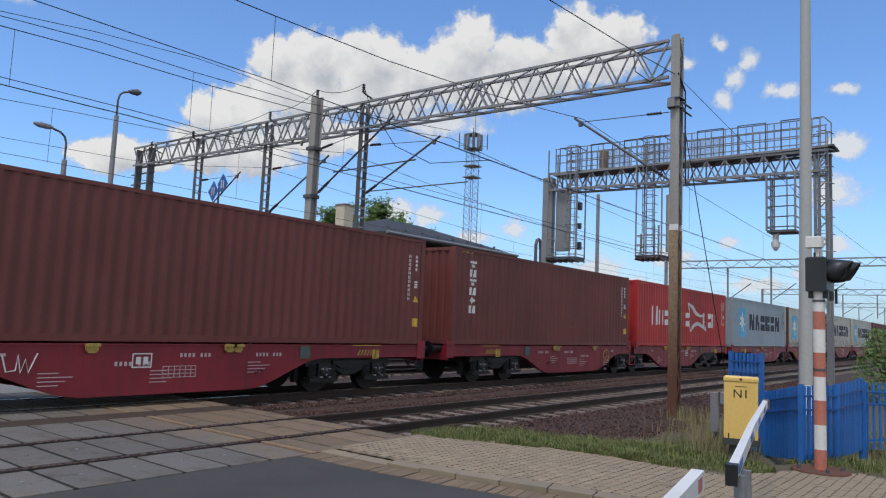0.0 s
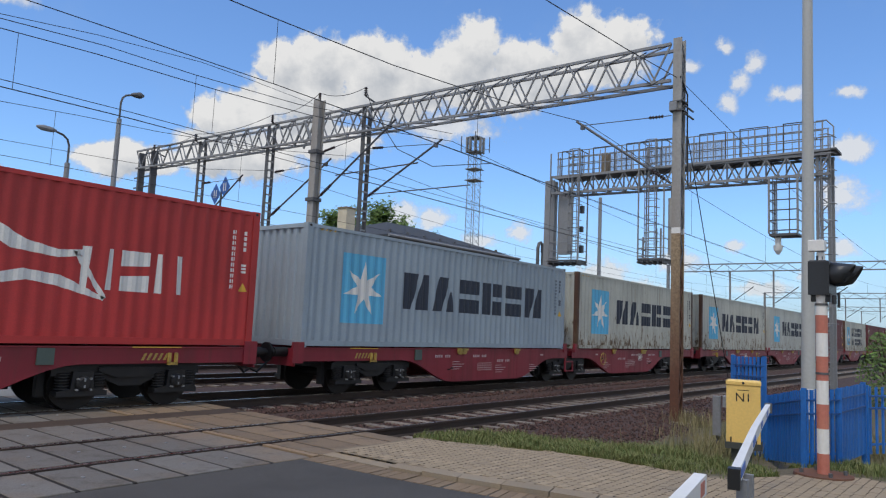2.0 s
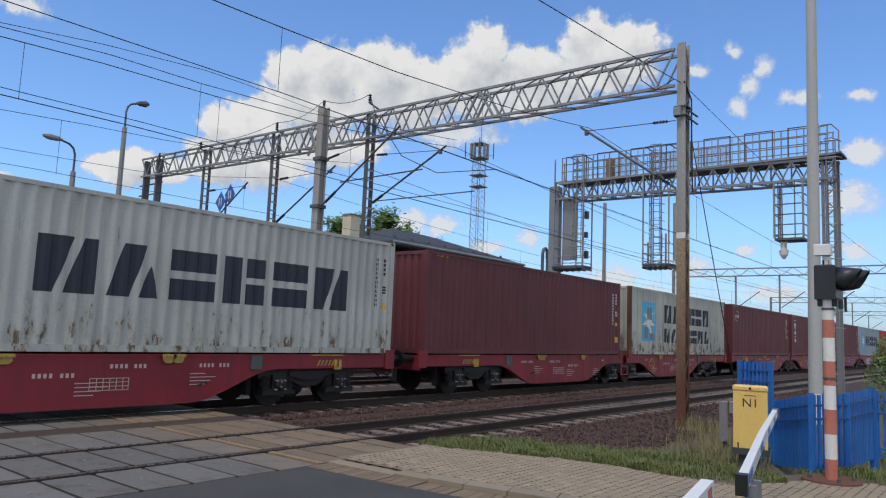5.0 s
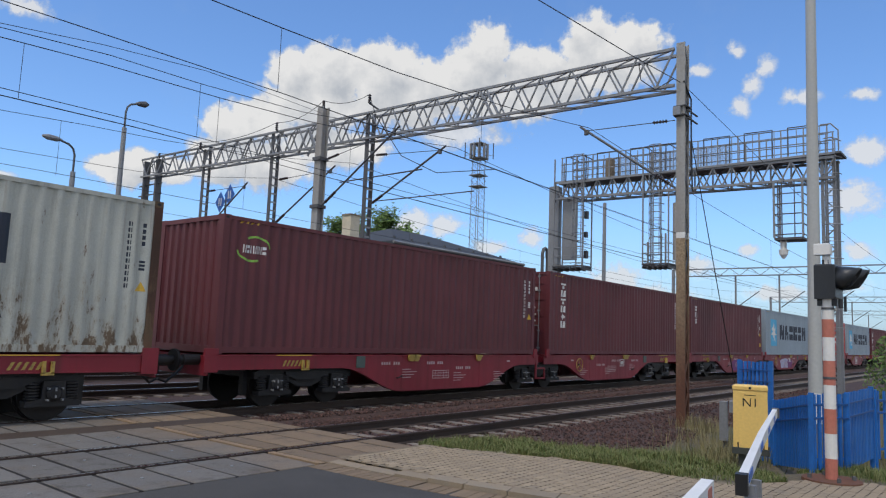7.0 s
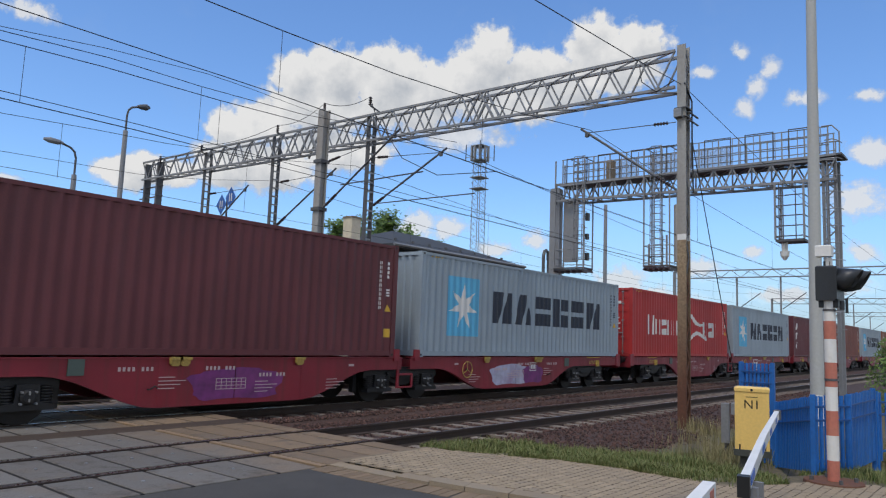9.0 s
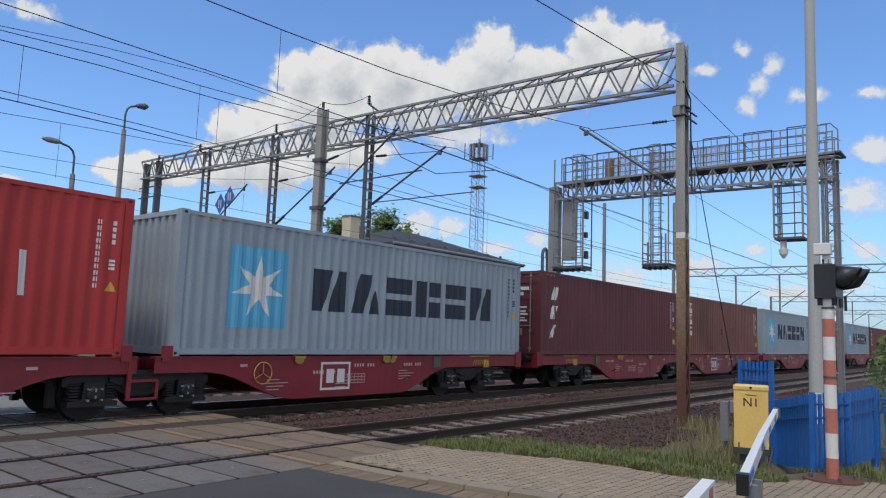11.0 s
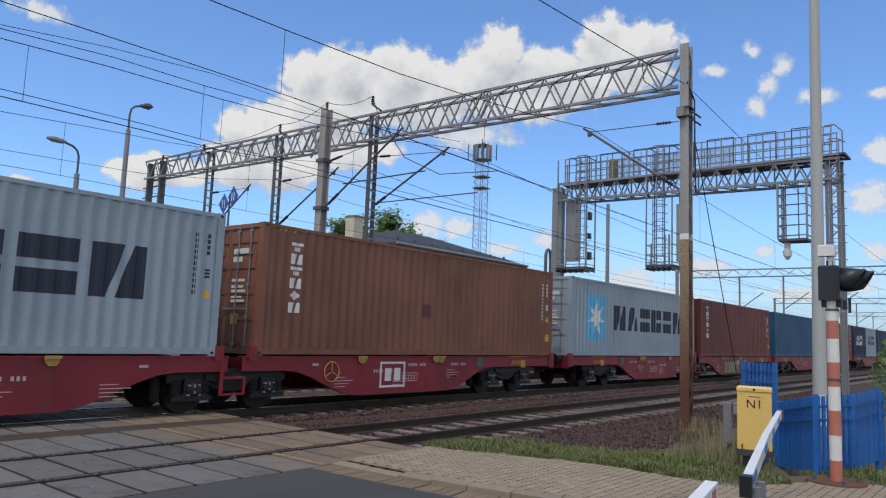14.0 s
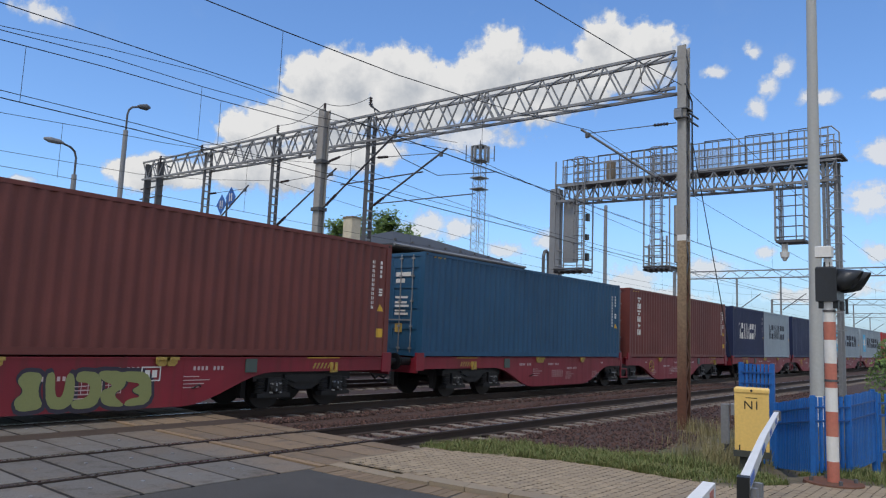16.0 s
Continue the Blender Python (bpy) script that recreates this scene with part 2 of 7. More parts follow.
# ---- building blocks ----
class Shape:
    """Collects vertices and faces of one mesh."""

    def __init__(self):
        self.v, self.f = [], []

    def add(self, pts, faces):
        n = len(self.v)
        self.v += [tuple(p) for p in pts]
        self.f += [tuple(n + i for i in fc) for fc in faces]
        return self

    def box(self, x0, x1, y0, y1, z0, z1):
        return self.add([(x, y, z) for z in (z0, z1) for y in (y0, y1) for x in (x0, x1)],
                        [(0, 2, 3, 1), (4, 5, 7, 6), (0, 1, 5, 4), (2, 6, 7, 3), (0, 4, 6, 2), (1, 3, 7, 5)])

    def soft(self, x0, x1, y0, y1, z0, z1, c=0.01):
        """A box whose upper edges are chamfered."""
        p = [(x0, y0, z0), (x1, y0, z0), (x1, y1, z0), (x0, y1, z0), (x0, y0, z1 - c), (x1, y0, z1 - c), (x1, y1, z1 - c), (x0, y1, z1 - c),
             (x0 + c, y0 + c, z1), (x1 - c, y0 + c, z1), (x1 - c, y1 - c, z1), (x0 + c, y1 - c, z1)]
        fs = [(3, 2, 1, 0), (8, 9, 10, 11)]
        for a in (0, 4):
            fs += [(a + i, a + (i + 1) % 4, a + 4 + (i + 1) % 4, a + 4 + i) for i in range(4)]
        return self.add(p, fs)

    def bar(self, p, q, w, h=None):
        """A straight bar of w by h from p to q."""
        p, q = Vector(p), Vector(q)
        h = h or w
        d = (q - p).normalized()
        a = d.cross(Vector((0, 0, 1)))
        a = a.normalized() if a.length > 1e-4 else Vector((1, 0, 0))
        b = a.cross(d)
        c = [a * sx * w / 2 + b * sz * h / 2 for sx, sz in ((-1, -1), (1, -1), (1, 1), (-1, 1))]
        return self.add([p + k for k in c] + [q + k for k in c],
                        [(0, 1, 2, 3), (7, 6, 5, 4), (0, 4, 5, 1), (1, 5, 6, 2), (2, 6, 7, 3), (3, 7, 4, 0)])

    def tube(self, p, q, r, r2=None, n=10):
        p, q = Vector(p), Vector(q)
        r2 = r if r2 is None else r2
        d = (q - p).normalized()
        a = d.orthogonal().normalized()
        b = d.cross(a)
        ring = [a * math.cos(2 * math.pi * i / n) + b * math.sin(2 * math.pi * i / n) for i in range(n)]
        return self.add([p + k * r for k in ring] + [q + k * r2 for k in ring],
                        [(i, (i + 1) % n, n + (i + 1) % n, n + i) for i in range(n)] + [tuple(range(n))[::-1], tuple(range(n, 2 * n))])

    def path(self, pts, r, n=6):
        """One continuous round wire or pipe through the points."""
        pts = [Vector(p) for p in pts]
        k0 = len(self.v)
        up = None
        for i, p in enumerate(pts):
            d = (pts[min(i + 1, len(pts) - 1)] - pts[max(i - 1, 0)]).normalized()
            up = d.orthogonal().normalized() if up is None else (up - d * up.dot(d)).normalized()
            b = d.cross(up)
            self.v += [tuple(p + (up * math.cos(2 * math.pi * j / n) + b * math.sin(2 * math.pi * j / n)) * r) for j in range(n)]
        m = len(pts)
        self.f += [(k0 + i * n + j, k0 + i * n + (j + 1) % n, k0 + (i + 1) * n + (j + 1) % n, k0 + (i + 1) * n + j) for i in range(m - 1) for j in range(n)]
        self.f += [tuple(k0 + j for j in range(n))[::-1], tuple(k0 + (m - 1) * n + j for j in range(n))]
        return self

    def lathe(self, p, q, rows, n=10):
        """A turned body from p to q; rows of (share of the way, radius)."""
        p, q = Vector(p), Vector(q)
        d = (q - p).normalized()
        a = d.orthogonal().normalized()
        b = d.cross(a)
        k0 = len(self.v)
        for k, r in rows:
            c = p.lerp(q, k)
            self.v += [tuple(c + (a * math.cos(2 * math.pi * j / n) + b * math.sin(2 * math.pi * j / n)) * r) for j in range(n)]
        m = len(rows)
        self.f += [(k0 + i * n + j, k0 + i * n + (j + 1) % n, k0 + (i + 1) * n + (j + 1) % n, k0 + (i + 1) * n + j) for i in range(m - 1) for j in range(n)]
        self.f += [tuple(k0 + j for j in range(n))[::-1], tuple(k0 + (m - 1) * n + j for j in range(n))]
        return self

    def prism(self, poly, y0, y1):
        """A polygon in x and z, drawn out from y0 to y1."""
        n = len(poly)
        return self.add([(x, y0, z) for x, z in poly] + [(x, y1, z) for x, z in poly],
                        [tuple(range(n)), tuple(range(n, 2 * n))[::-1]] + [(i, n + i, n + (i + 1) % n, (i + 1) % n) for i in range(n)])

    def mesh(self, name, smooth=False, weld=False):
        me = bpy.data.meshes.new(name)
        me.from_pydata(self.v, [], self.f)
        if smooth:
            me.polygons.foreach_set("use_smooth", [True] * len(me.polygons))
        bm = bmesh.new()
        bm.from_mesh(me)
        if weld:
            bmesh.ops.remove_doubles(bm, verts=bm.verts, dist=1e-5)
        bmesh.ops.recalc_face_normals(bm, faces=bm.faces)
        bm.to_mesh(me)
        bm.free()
        return me


def part(name, shape, material, parent=None, label="", smooth=False, at=None):
    """Links a shape, or a mesh that several share, as one object; its material sits on the object."""
    me = shape.mesh(name, smooth) if isinstance(shape, Shape) else shape
    if not me.materials:
        me.materials.append(None)
    ob = new(name, me)
    ob.material_slots[0].link = "OBJECT"
    ob.material_slots[0].material = material
    if parent:
        ob.parent = parent
    if at:
        ob.matrix_basis = at
    if label:
        tagged(ob, label)
    return ob


def thing(name, label, category, at=None, group="", kind=""):
    ob = new(name)
    ob.empty_display_size = 0.2
    if at:
        ob.matrix_basis = at
    return tagged(ob, label, category, group, kind)


def lump(name, shape, material, label, category="", kind="structure", smooth=False):
    return tagged(part(name, shape, material, smooth=smooth), label, category, "", kind)


# ---- ground, road, tracks ----
TRACKS = (9.24, 13.99, 18.7, 23.4)
GAUGE = 0.7525  # rail centre from the track's centre
EDGE = 8.65     # where the level crossing ends and open track begins

g = Shape()
xs = [-1800, -300, -60, -20, 0, 8, 12, 20, 40, 90, 300, 1800]
ys = [-1800, -300, -60, -10, 0, 4, 8, 16, 30, 60, 120, 300, 1800]
g.add([(x, y, -0.5) for y in ys for x in xs],
      [(j * len(xs) + i, j * len(xs) + i + 1, (j + 1) * len(xs) + i + 1, (j + 1) * len(xs) + i) for j in range(len(ys) - 1) for i in range(len(xs) - 1)])
lump("ground", g, EARTH, "dry earth ground with patchy grass", "ground")

lump("road", Shape().box(-14, 7.0, -30, 7.26, -0.4, -0.012), ASPHALT, "dark asphalt road at the crossing", "road")
# The far road's brightness is its pale colour, standing in for sunlight.
lump("road_far", Shape().box(-14, 6.7, 15.9, 60, -0.4, -0.012), BRIGHT_ASPHALT, "pale sunlit asphalt road beyond the tracks", "road")
lump("platform_far", Shape().box(6.8, 200, 26.5, 29.5, -0.4, 0.25), BRIGHT_ASPHALT, "long low concrete platform beside far tracks", "platform")

# crossing slab bed, then its panels
bed = lump("crossing_bed", Shape().box(-9, EDGE, 7.27, 15.9, -0.4, -0.10), JOINT, "dark rubber bed of the level crossing", "crossing")

ballast = Shape()
PROFILE = ((4.6, -0.44), (7.6, -0.2), (10.75, -0.19), (11.6, -0.26), (12.5, -0.19), (15.6, -0.19), (16.35, -0.28), (17.2, -0.2), (24.9, -0.2), (26.0, -0.45))
xl = [EDGE + 0.002, 12, 20, 40, 80, 160, 420]
ballast.add([(x, y, z) for x in xl for y, z in PROFILE],
            [(i * 10 + j, (i + 1) * 10 + j, (i + 1) * 10 + j + 1, i * 10 + j + 1) for i in range(len(xl) - 1) for j in range(9)])
lump("ballast_bed", ballast, BALLAST, "brown rust-stained crushed stone ballast bed", "ballast", "stuff")


def rail_profile():
    return ((-0.07, -0.172), (0.07, -0.172), (0.07, -0.16), (0.012, -0.135), (0.012, -0.045), (0.036, -0.035), (0.036, -0.006), (0.028, 0.0),
            (-0.028, 0.0), (-0.036, -0.006), (-0.036, -0.035), (-0.012, -0.045), (-0.012, -0.135), (-0.07, -0.16))


def rail(y):
    pr = rail_profile()
    n = len(pr)
    s = Shape()
    xs = (-9.0, 420.0)
    s.add([(x, y + a, b) for x in xs for a, b in pr], [(i, (i + 1) % n, n + (i + 1) % n, n + i) for i in range(n)] + [tuple(range(n)), tuple(range(n, 2 * n))[::-1]])
    r = lump("rail", s, RAIL_SIDE, "rusty steel rail with a bright worn head", "rail")
    part("running_surface", Shape().box(-9, 420, y - 0.022, y + 0.022, 0.0, 0.003), RAIL_TOP, r)


for y in TRACKS:
    rail(y - GAUGE)
    rail(y + GAUGE)

def sleepers():
    me = Shape()
    me.add([(-0.13, -1.25, -0.2), (0.13, -1.25, -0.2), (0.13, 1.25, -0.2), (-0.13, 1.25, -0.2),
            (-0.10, -1.22, 0), (0.10, -1.22, 0), (0.10, 1.22, 0), (-0.10, 1.22, 0)],
           [(3, 2, 1, 0), (4, 5, 6, 7), (0, 1, 5, 4), (1, 2, 6, 5), (2, 3, 7, 6), (3, 0, 4, 7)])
    me = me.mesh("sleeper")
    for row, y in enumerate(TRACKS[:3]):
        for i in range(110 if row < 2 else 60):
            ob = part("sleeper", me, SLEEPER, None, at=pose(EDGE + 0.35 + 0.6 * i, y + random.uniform(-0.015, 0.015), -0.165, 0, 0, random.uniform(-0.8, 0.8)))
            tagged(ob, "weathered concrete railway sleeper bedded in ballast", "sleeper", "sleepers of the track", "structure")


# ---- containers ----
LEN, WID, HIGH = 12.192, 2.438, 2.896
PITCH = 0.278
NEAR = -WID / 2


def fold(x, deep=0.036, face=0.006):
    """Depth of the pressed side wall at x, from the container's face."""
    u = (x % PITCH) / PITCH
    if u < 0.28:
        k = 0.0
    elif u < 0.50:
        k = (u - 0.28) / 0.22
    elif u < 0.78:
        k = 1.0
    else:
        k = (1.0 - u) / 0.22
    return face + deep * k


def folds(x0, x1):
    out = [x0]
    i = math.floor(x0 / PITCH) - 1
    while i * PITCH < x1:
        for u in (0.0, 0.28, 0.50, 0.78):
            x = (i + u) * PITCH
            if x0 + 1e-4 < x < x1 - 1e-4:
                out.append(x)
        i += 1
    return sorted(out) + [x1]


def clip(poly, x, keep_right):
    out = []
    for (ax, az), (bx, bz) in zip(poly, poly[1:] + poly[:1]):
        ina, inb = (ax >= x) == keep_right, (bx >= x) == keep_right
        if ina:
            out.append((ax, az))
        if ina != inb:
            k = (x - ax) / (bx - ax)
            out.append((x, az + (bz - az) * k))
    return out


def decal(polys, lift=0.003):
    """Paint on the pressed near side: convex polygons in x and z, laid onto its folds."""
    s = Shape()
    for poly in polys:
        x0, x1 = min(p[0] for p in poly), max(p[0] for p in poly)
        cuts = folds(x0, x1)
        for a, b in zip(cuts, cuts[1:]):
            c = clip(clip(list(poly), a, True), b, False)
            if len(c) >= 3:
                s.add([(x, NEAR + fold(x) + 0.004 - lift, z) for x, z in c], [tuple(range(len(c)))])
    return s


def rect(x0, x1, z0, z1, lean=0.0):
    return [(x0, z0), (x1, z0), (x1 + lean, z1), (x0 + lean, z1)]


XL = -LEN / 2
MESH = {}


def shared(key, build, smooth=False, weld=False):
    if key not in MESH:
        MESH[key] = build().mesh(key, smooth, weld)
    return MESH[key]


def side_panel():
    """The pressed wall as one sheet, its folds rounded off."""
    s = Shape()
    cuts = folds(XL + 0.16, -XL - 0.16)
    s.v = [(x, NEAR + fold(x) + 0.004, z) for x in cuts for z in (0.15, HIGH - 0.08)]
    s.f = [(2 * i, 2 * i + 2, 2 * i + 3, 2 * i + 1) for i in range(len(cuts) - 1)]
    return s


def far_panel():
    s = side_panel()
    s.v = [(-x, -y, z) for x, y, z in s.v]
    return s


def front_wall():
    """Pressed blank end, folded more coarsely."""
    s = Shape()
    ys = []
    p = 0.25
    n = int((WID - 0.3) / p)
    for i in range(n):
        y = -WID / 2 + 0.16 + i * (WID - 0.32) / n
        w = (WID - 0.32) / n
        ys += [(y, 0.02), (y + 0.36 * w, 0.02), (y + 0.5 * w, 0.065), (y + 0.86 * w, 0.065)]
    ys.append((WID / 2 - 0.16, 0.02))
    for (a, da), (b, db) in zip(ys, ys[1:]):
        s.add([(XL + da, a, 0.15), (XL + db, b, 0.15), (XL + db, b, HIGH - 0.1), (XL + da, a, HIGH - 0.1)], [(0, 1, 2, 3)])
    return s


def door_leaf():
    """One door leaf from y = 0 to 1.06, with pressed ribs."""
    s = Shape().box(XL + 0.04, XL + 0.07, 0.0, 1.06, 0.15, HIGH - 0.1)
    s.box(XL + 0.025, XL + 0.04, 0.0, 0.08, 0.15, HIGH - 0.1).box(XL + 0.025, XL + 0.04, 0.98, 1.06, 0.15, HIGH - 0.1)
    for z in (0.18, 0.75, 1.32, 1.89, 2.46):
        s.box(XL + 0.02, XL + 0.04, 0.08, 0.98, z, z + 0.26)
    return s


def lock_rod():
    s = Shape().tube((XL + 0.0, 0, 0.1), (XL + 0.0, 0, HIGH - 0.06), 0.017, n=8)
    for z in (0.2, 0.8, 1.5, 2.2, 2.7):
        s.box(XL - 0.022, XL + 0.03, -0.05, 0.05, z, z + 0.05)
    s.bar((XL - 0.02, 0, 1.0), (XL - 0.02, 0.42, 1.0), 0.02, 0.035)
    return s


def roof_panel():
    s = Shape()
    n = 60
    for i in range(n):
        a, w = XL + 0.2 + i * (LEN - 0.4) / n, (LEN - 0.4) / n
        s.add([(a, NEAR + 0.06, HIGH - 0.03), (a + w / 2, NEAR + 0.06, HIGH - 0.012), (a + w, NEAR + 0.06, HIGH - 0.03),
               (a + w, -NEAR - 0.06, HIGH - 0.03), (a + w / 2, -NEAR - 0.06, HIGH - 0.012), (a, -NEAR - 0.06, HIGH - 0.03)],
              [(0, 1, 4, 5), (1, 2, 3, 4)])
    return s


def casting():
    """A corner casting block; its oval holes are flat black discs laid on."""
    s = Shape().box(-0.089, 0.089, -0.081, 0.081, -0.059, 0.059)
    return s


def pocket():
    s = Shape()
    for i in range(12):
        a, b = 2 * math.pi * i / 12, 2 * math.pi * (i + 1) / 12
        s.add([(0, -0.0825, 0), (0.04 * math.cos(a), -0.0825, 0.028 * math.sin(a)), (0.04 * math.cos(b), -0.0825, 0.028 * math.sin(b))], [(0, 1, 2)])
    return s


def glyphs(x0, z0, w, h, n, gap=0.22, lean=0.0, stroke=0.30):
    """A row of n plain split blocks, in place of a trade mark."""
    s = stroke
    kinds = (
        [[(0, 0), (s * 0.9, 0), (s * 1.35, 1), (0, 1)], [(1 - s * 1.1, 0), (1, 0), (1, 1), (1 - s * 0.75, 1)]],
        [[(0, 0), (s * 1.2, 0), (s * 0.9, 1), (s * 0.2, 1)], [(1 - s, 0), (1, 0), (1 - s * 0.2, 1), (1 - s * 1.3, 1)]],
        [[(0, 0), (1, 0), (1, 0.42), (0, 0.36)], [(0, 0.6), (1, 0.66), (1, 1), (0, 1)]],
    )
    out = []
    step = w / n
    for i in range(n):
        a, b = x0 + i * step, x0 + (i + 1 - gap) * step
        for poly in kinds[(i * 2 + i // 3) % 3]:
            out.append([(a + (b - a) * u + lean * v, z0 + h * v) for u, v in poly])
    return out


HEAVY = (
    ([(0, 0), (0.30, 0), (0.60, 1), (0, 1)], [(0.46, 0), (1, 0), (1, 1), (0.76, 1)]),
    ([(0, 0), (0.44, 0), (0.72, 1), (0.28, 1)], [(0.60, 0), (1, 0), (0.82, 0.62)]),
    ([(0, 0), (1, 0), (1, 0.42), (0, 0.42)], [(0, 0.58), (1, 0.58), (1, 1), (0, 1)]),
    ([(0, 0), (0.40, 0), (0.40, 1), (0, 1)], [(0.54, 0), (1, 0), (1, 0.44), (0.54, 0.44)], [(0.54, 0.58), (1, 0.58), (1, 1), (0.54, 1)]),
)


def heavy(x0, z0, w, h, i, n):
    """The i-th of n plain heavy shapes in a row, in place of a trade mark."""
    step = w / n
    a, b = x0 + i * step, x0 + (i + 0.83) * step
    return [[(a + (b - a) * u, z0 + h * v) for u, v in poly] for poly in HEAVY[(0, 1, 2, 3, 2, 0, 1)[i % 7]]]


def stack(x0, ztop, w, h, n):
    """A column of n small plain shapes: paired bars, lozenges, split blocks."""
    kinds = (
        ([(0.05, 0.62), (0.95, 0.62), (0.95, 0.92), (0.05, 0.92)], [(0.25, 0.08), (0.75, 0.08), (0.75, 0.48), (0.25, 0.48)]),
        ([(0.5, 0.0), (0.92, 0.5), (0.5, 1.0), (0.08, 0.5)],),
        ([(0.05, 0), (0.36, 0), (0.55, 1), (0.05, 1)], [(0.55, 0), (0.92, 0), (0.92, 1), (0.74, 1)]),
    )
    step = h / n
    return [[(x0 + w * u, ztop - (i + 1) * step + 0.84 * step * v) for u, v in poly] for i in range(n) for poly in kinds[(0, 2, 0, 2, 1, 2)[i % 6]]]


def star(cx, cz, r):
    out = []
    ring = [(cx + r * 0.36 * math.sin(2 * math.pi * (i + 0.5) / 7), cz + r * 0.36 * math.cos(2 * math.pi * (i + 0.5) / 7)) for i in range(7)]
    for i in range(7):
        a = 2 * math.pi * i / 7
        out.append([ring[i - 1], (cx + r * math.sin(a), cz + r * math.cos(a)), ring[i]])
    out.append(ring)
    return out


def small_print():
    """Number column and data column, as tiny bars near the right end."""
    out = []
    for i in range(11):
        z = 2.36 - i * 0.115
        out += [rect(-XL - 0.63, -XL - 0.595, z, z + 0.08), rect(-XL - 0.58, -XL - 0.565, z, z + 0.08)]
    for i in range(4):
        z = 2.36 - i * 0.115
        out.append(rect(-XL - 0.35, -XL - 0.29, z, z + 0.08))
    for z in (1.55, 1.62, 1.69):
        out.append(rect(-XL - 0.37, -XL - 0.27, z, z + 0.045))
    return out


def hazard_ticks():
    return [rect(XL + 0.42 + 0.13 * i, XL + 0.48 + 0.13 * i, HIGH - 0.075 - 0.06, HIGH - 0.085, 0.05) for i in range(4)]


def triangle_sign():
    return [[(-XL - 0.41, 1.16), (-XL - 0.21, 1.16), (-XL - 0.31, 1.34)]]


def plate_sign():
    return [rect(-XL - 0.40, -XL - 0.20, 0.50, 0.72)]


def gull():
    """White swoops of a flag with wavy bands."""
    out = []
    top = [(5.15, 2.08), (5.6, 1.93), (5.95, 1.62), (6.3, 1.5), (6.62, 1.55)]
    low = [(5.15, 1.99), (5.5, 1.75), (5.8, 1.45), (6.3, 1.36), (6.55, 1.42)]
    for i in range(4):
        out.append([low[i], low[i + 1], top[i + 1], top[i]])
    top = [(5.35, 0.60), (5.55, 0.95), (5.95, 1.12), (6.35, 1.05), (6.85, 0.70)]
    low = [(5.33, 0.55), (5.75, 0.85), (6.0, 0.93), (6.3, 0.86), (6.83, 0.64)]
    for i in range(4):
        out.append([low[i], low[i + 1], top[i + 1], top[i]])
    out += [[(5.13, 2.08), (5.17, 2.08), (5.37, 0.6), (5.33, 0.6)], [(6.45, 1.5), (6.52, 1.5), (6.87, 0.7), (6.82, 0.66)]]
    return [[((x - 5.15) * 1.56 + 6.3 + XL, (z - 0.55) * 0.97 + 0.72) for x, z in p] for p in out]


def arc(cx, cz, rx, rz, a0, a1, w, n=8):
    out = []
    for i in range(n):
        a, b = radians(a0 + (a1 - a0) * i / n), radians(a0 + (a1 - a0) * (i + 1) / n)
        out.append([(cx + rx * math.cos(a), cz + rz * math.sin(a)), (cx + (rx + w) * math.cos(a), cz + (rz + w) * math.sin(a)),
                    (cx + (rx + w) * math.cos(b), cz + (rz + w) * math.sin(b)), (cx + rx * math.cos(b), cz + rz * math.sin(b))])
    return out


PALE_PATCH = surface("repair_patch", (0.20, 0.24, 0.28), 0.6, 0, 8, 0.2, 2, (0.12, 0.13, 0.15), 0.6)


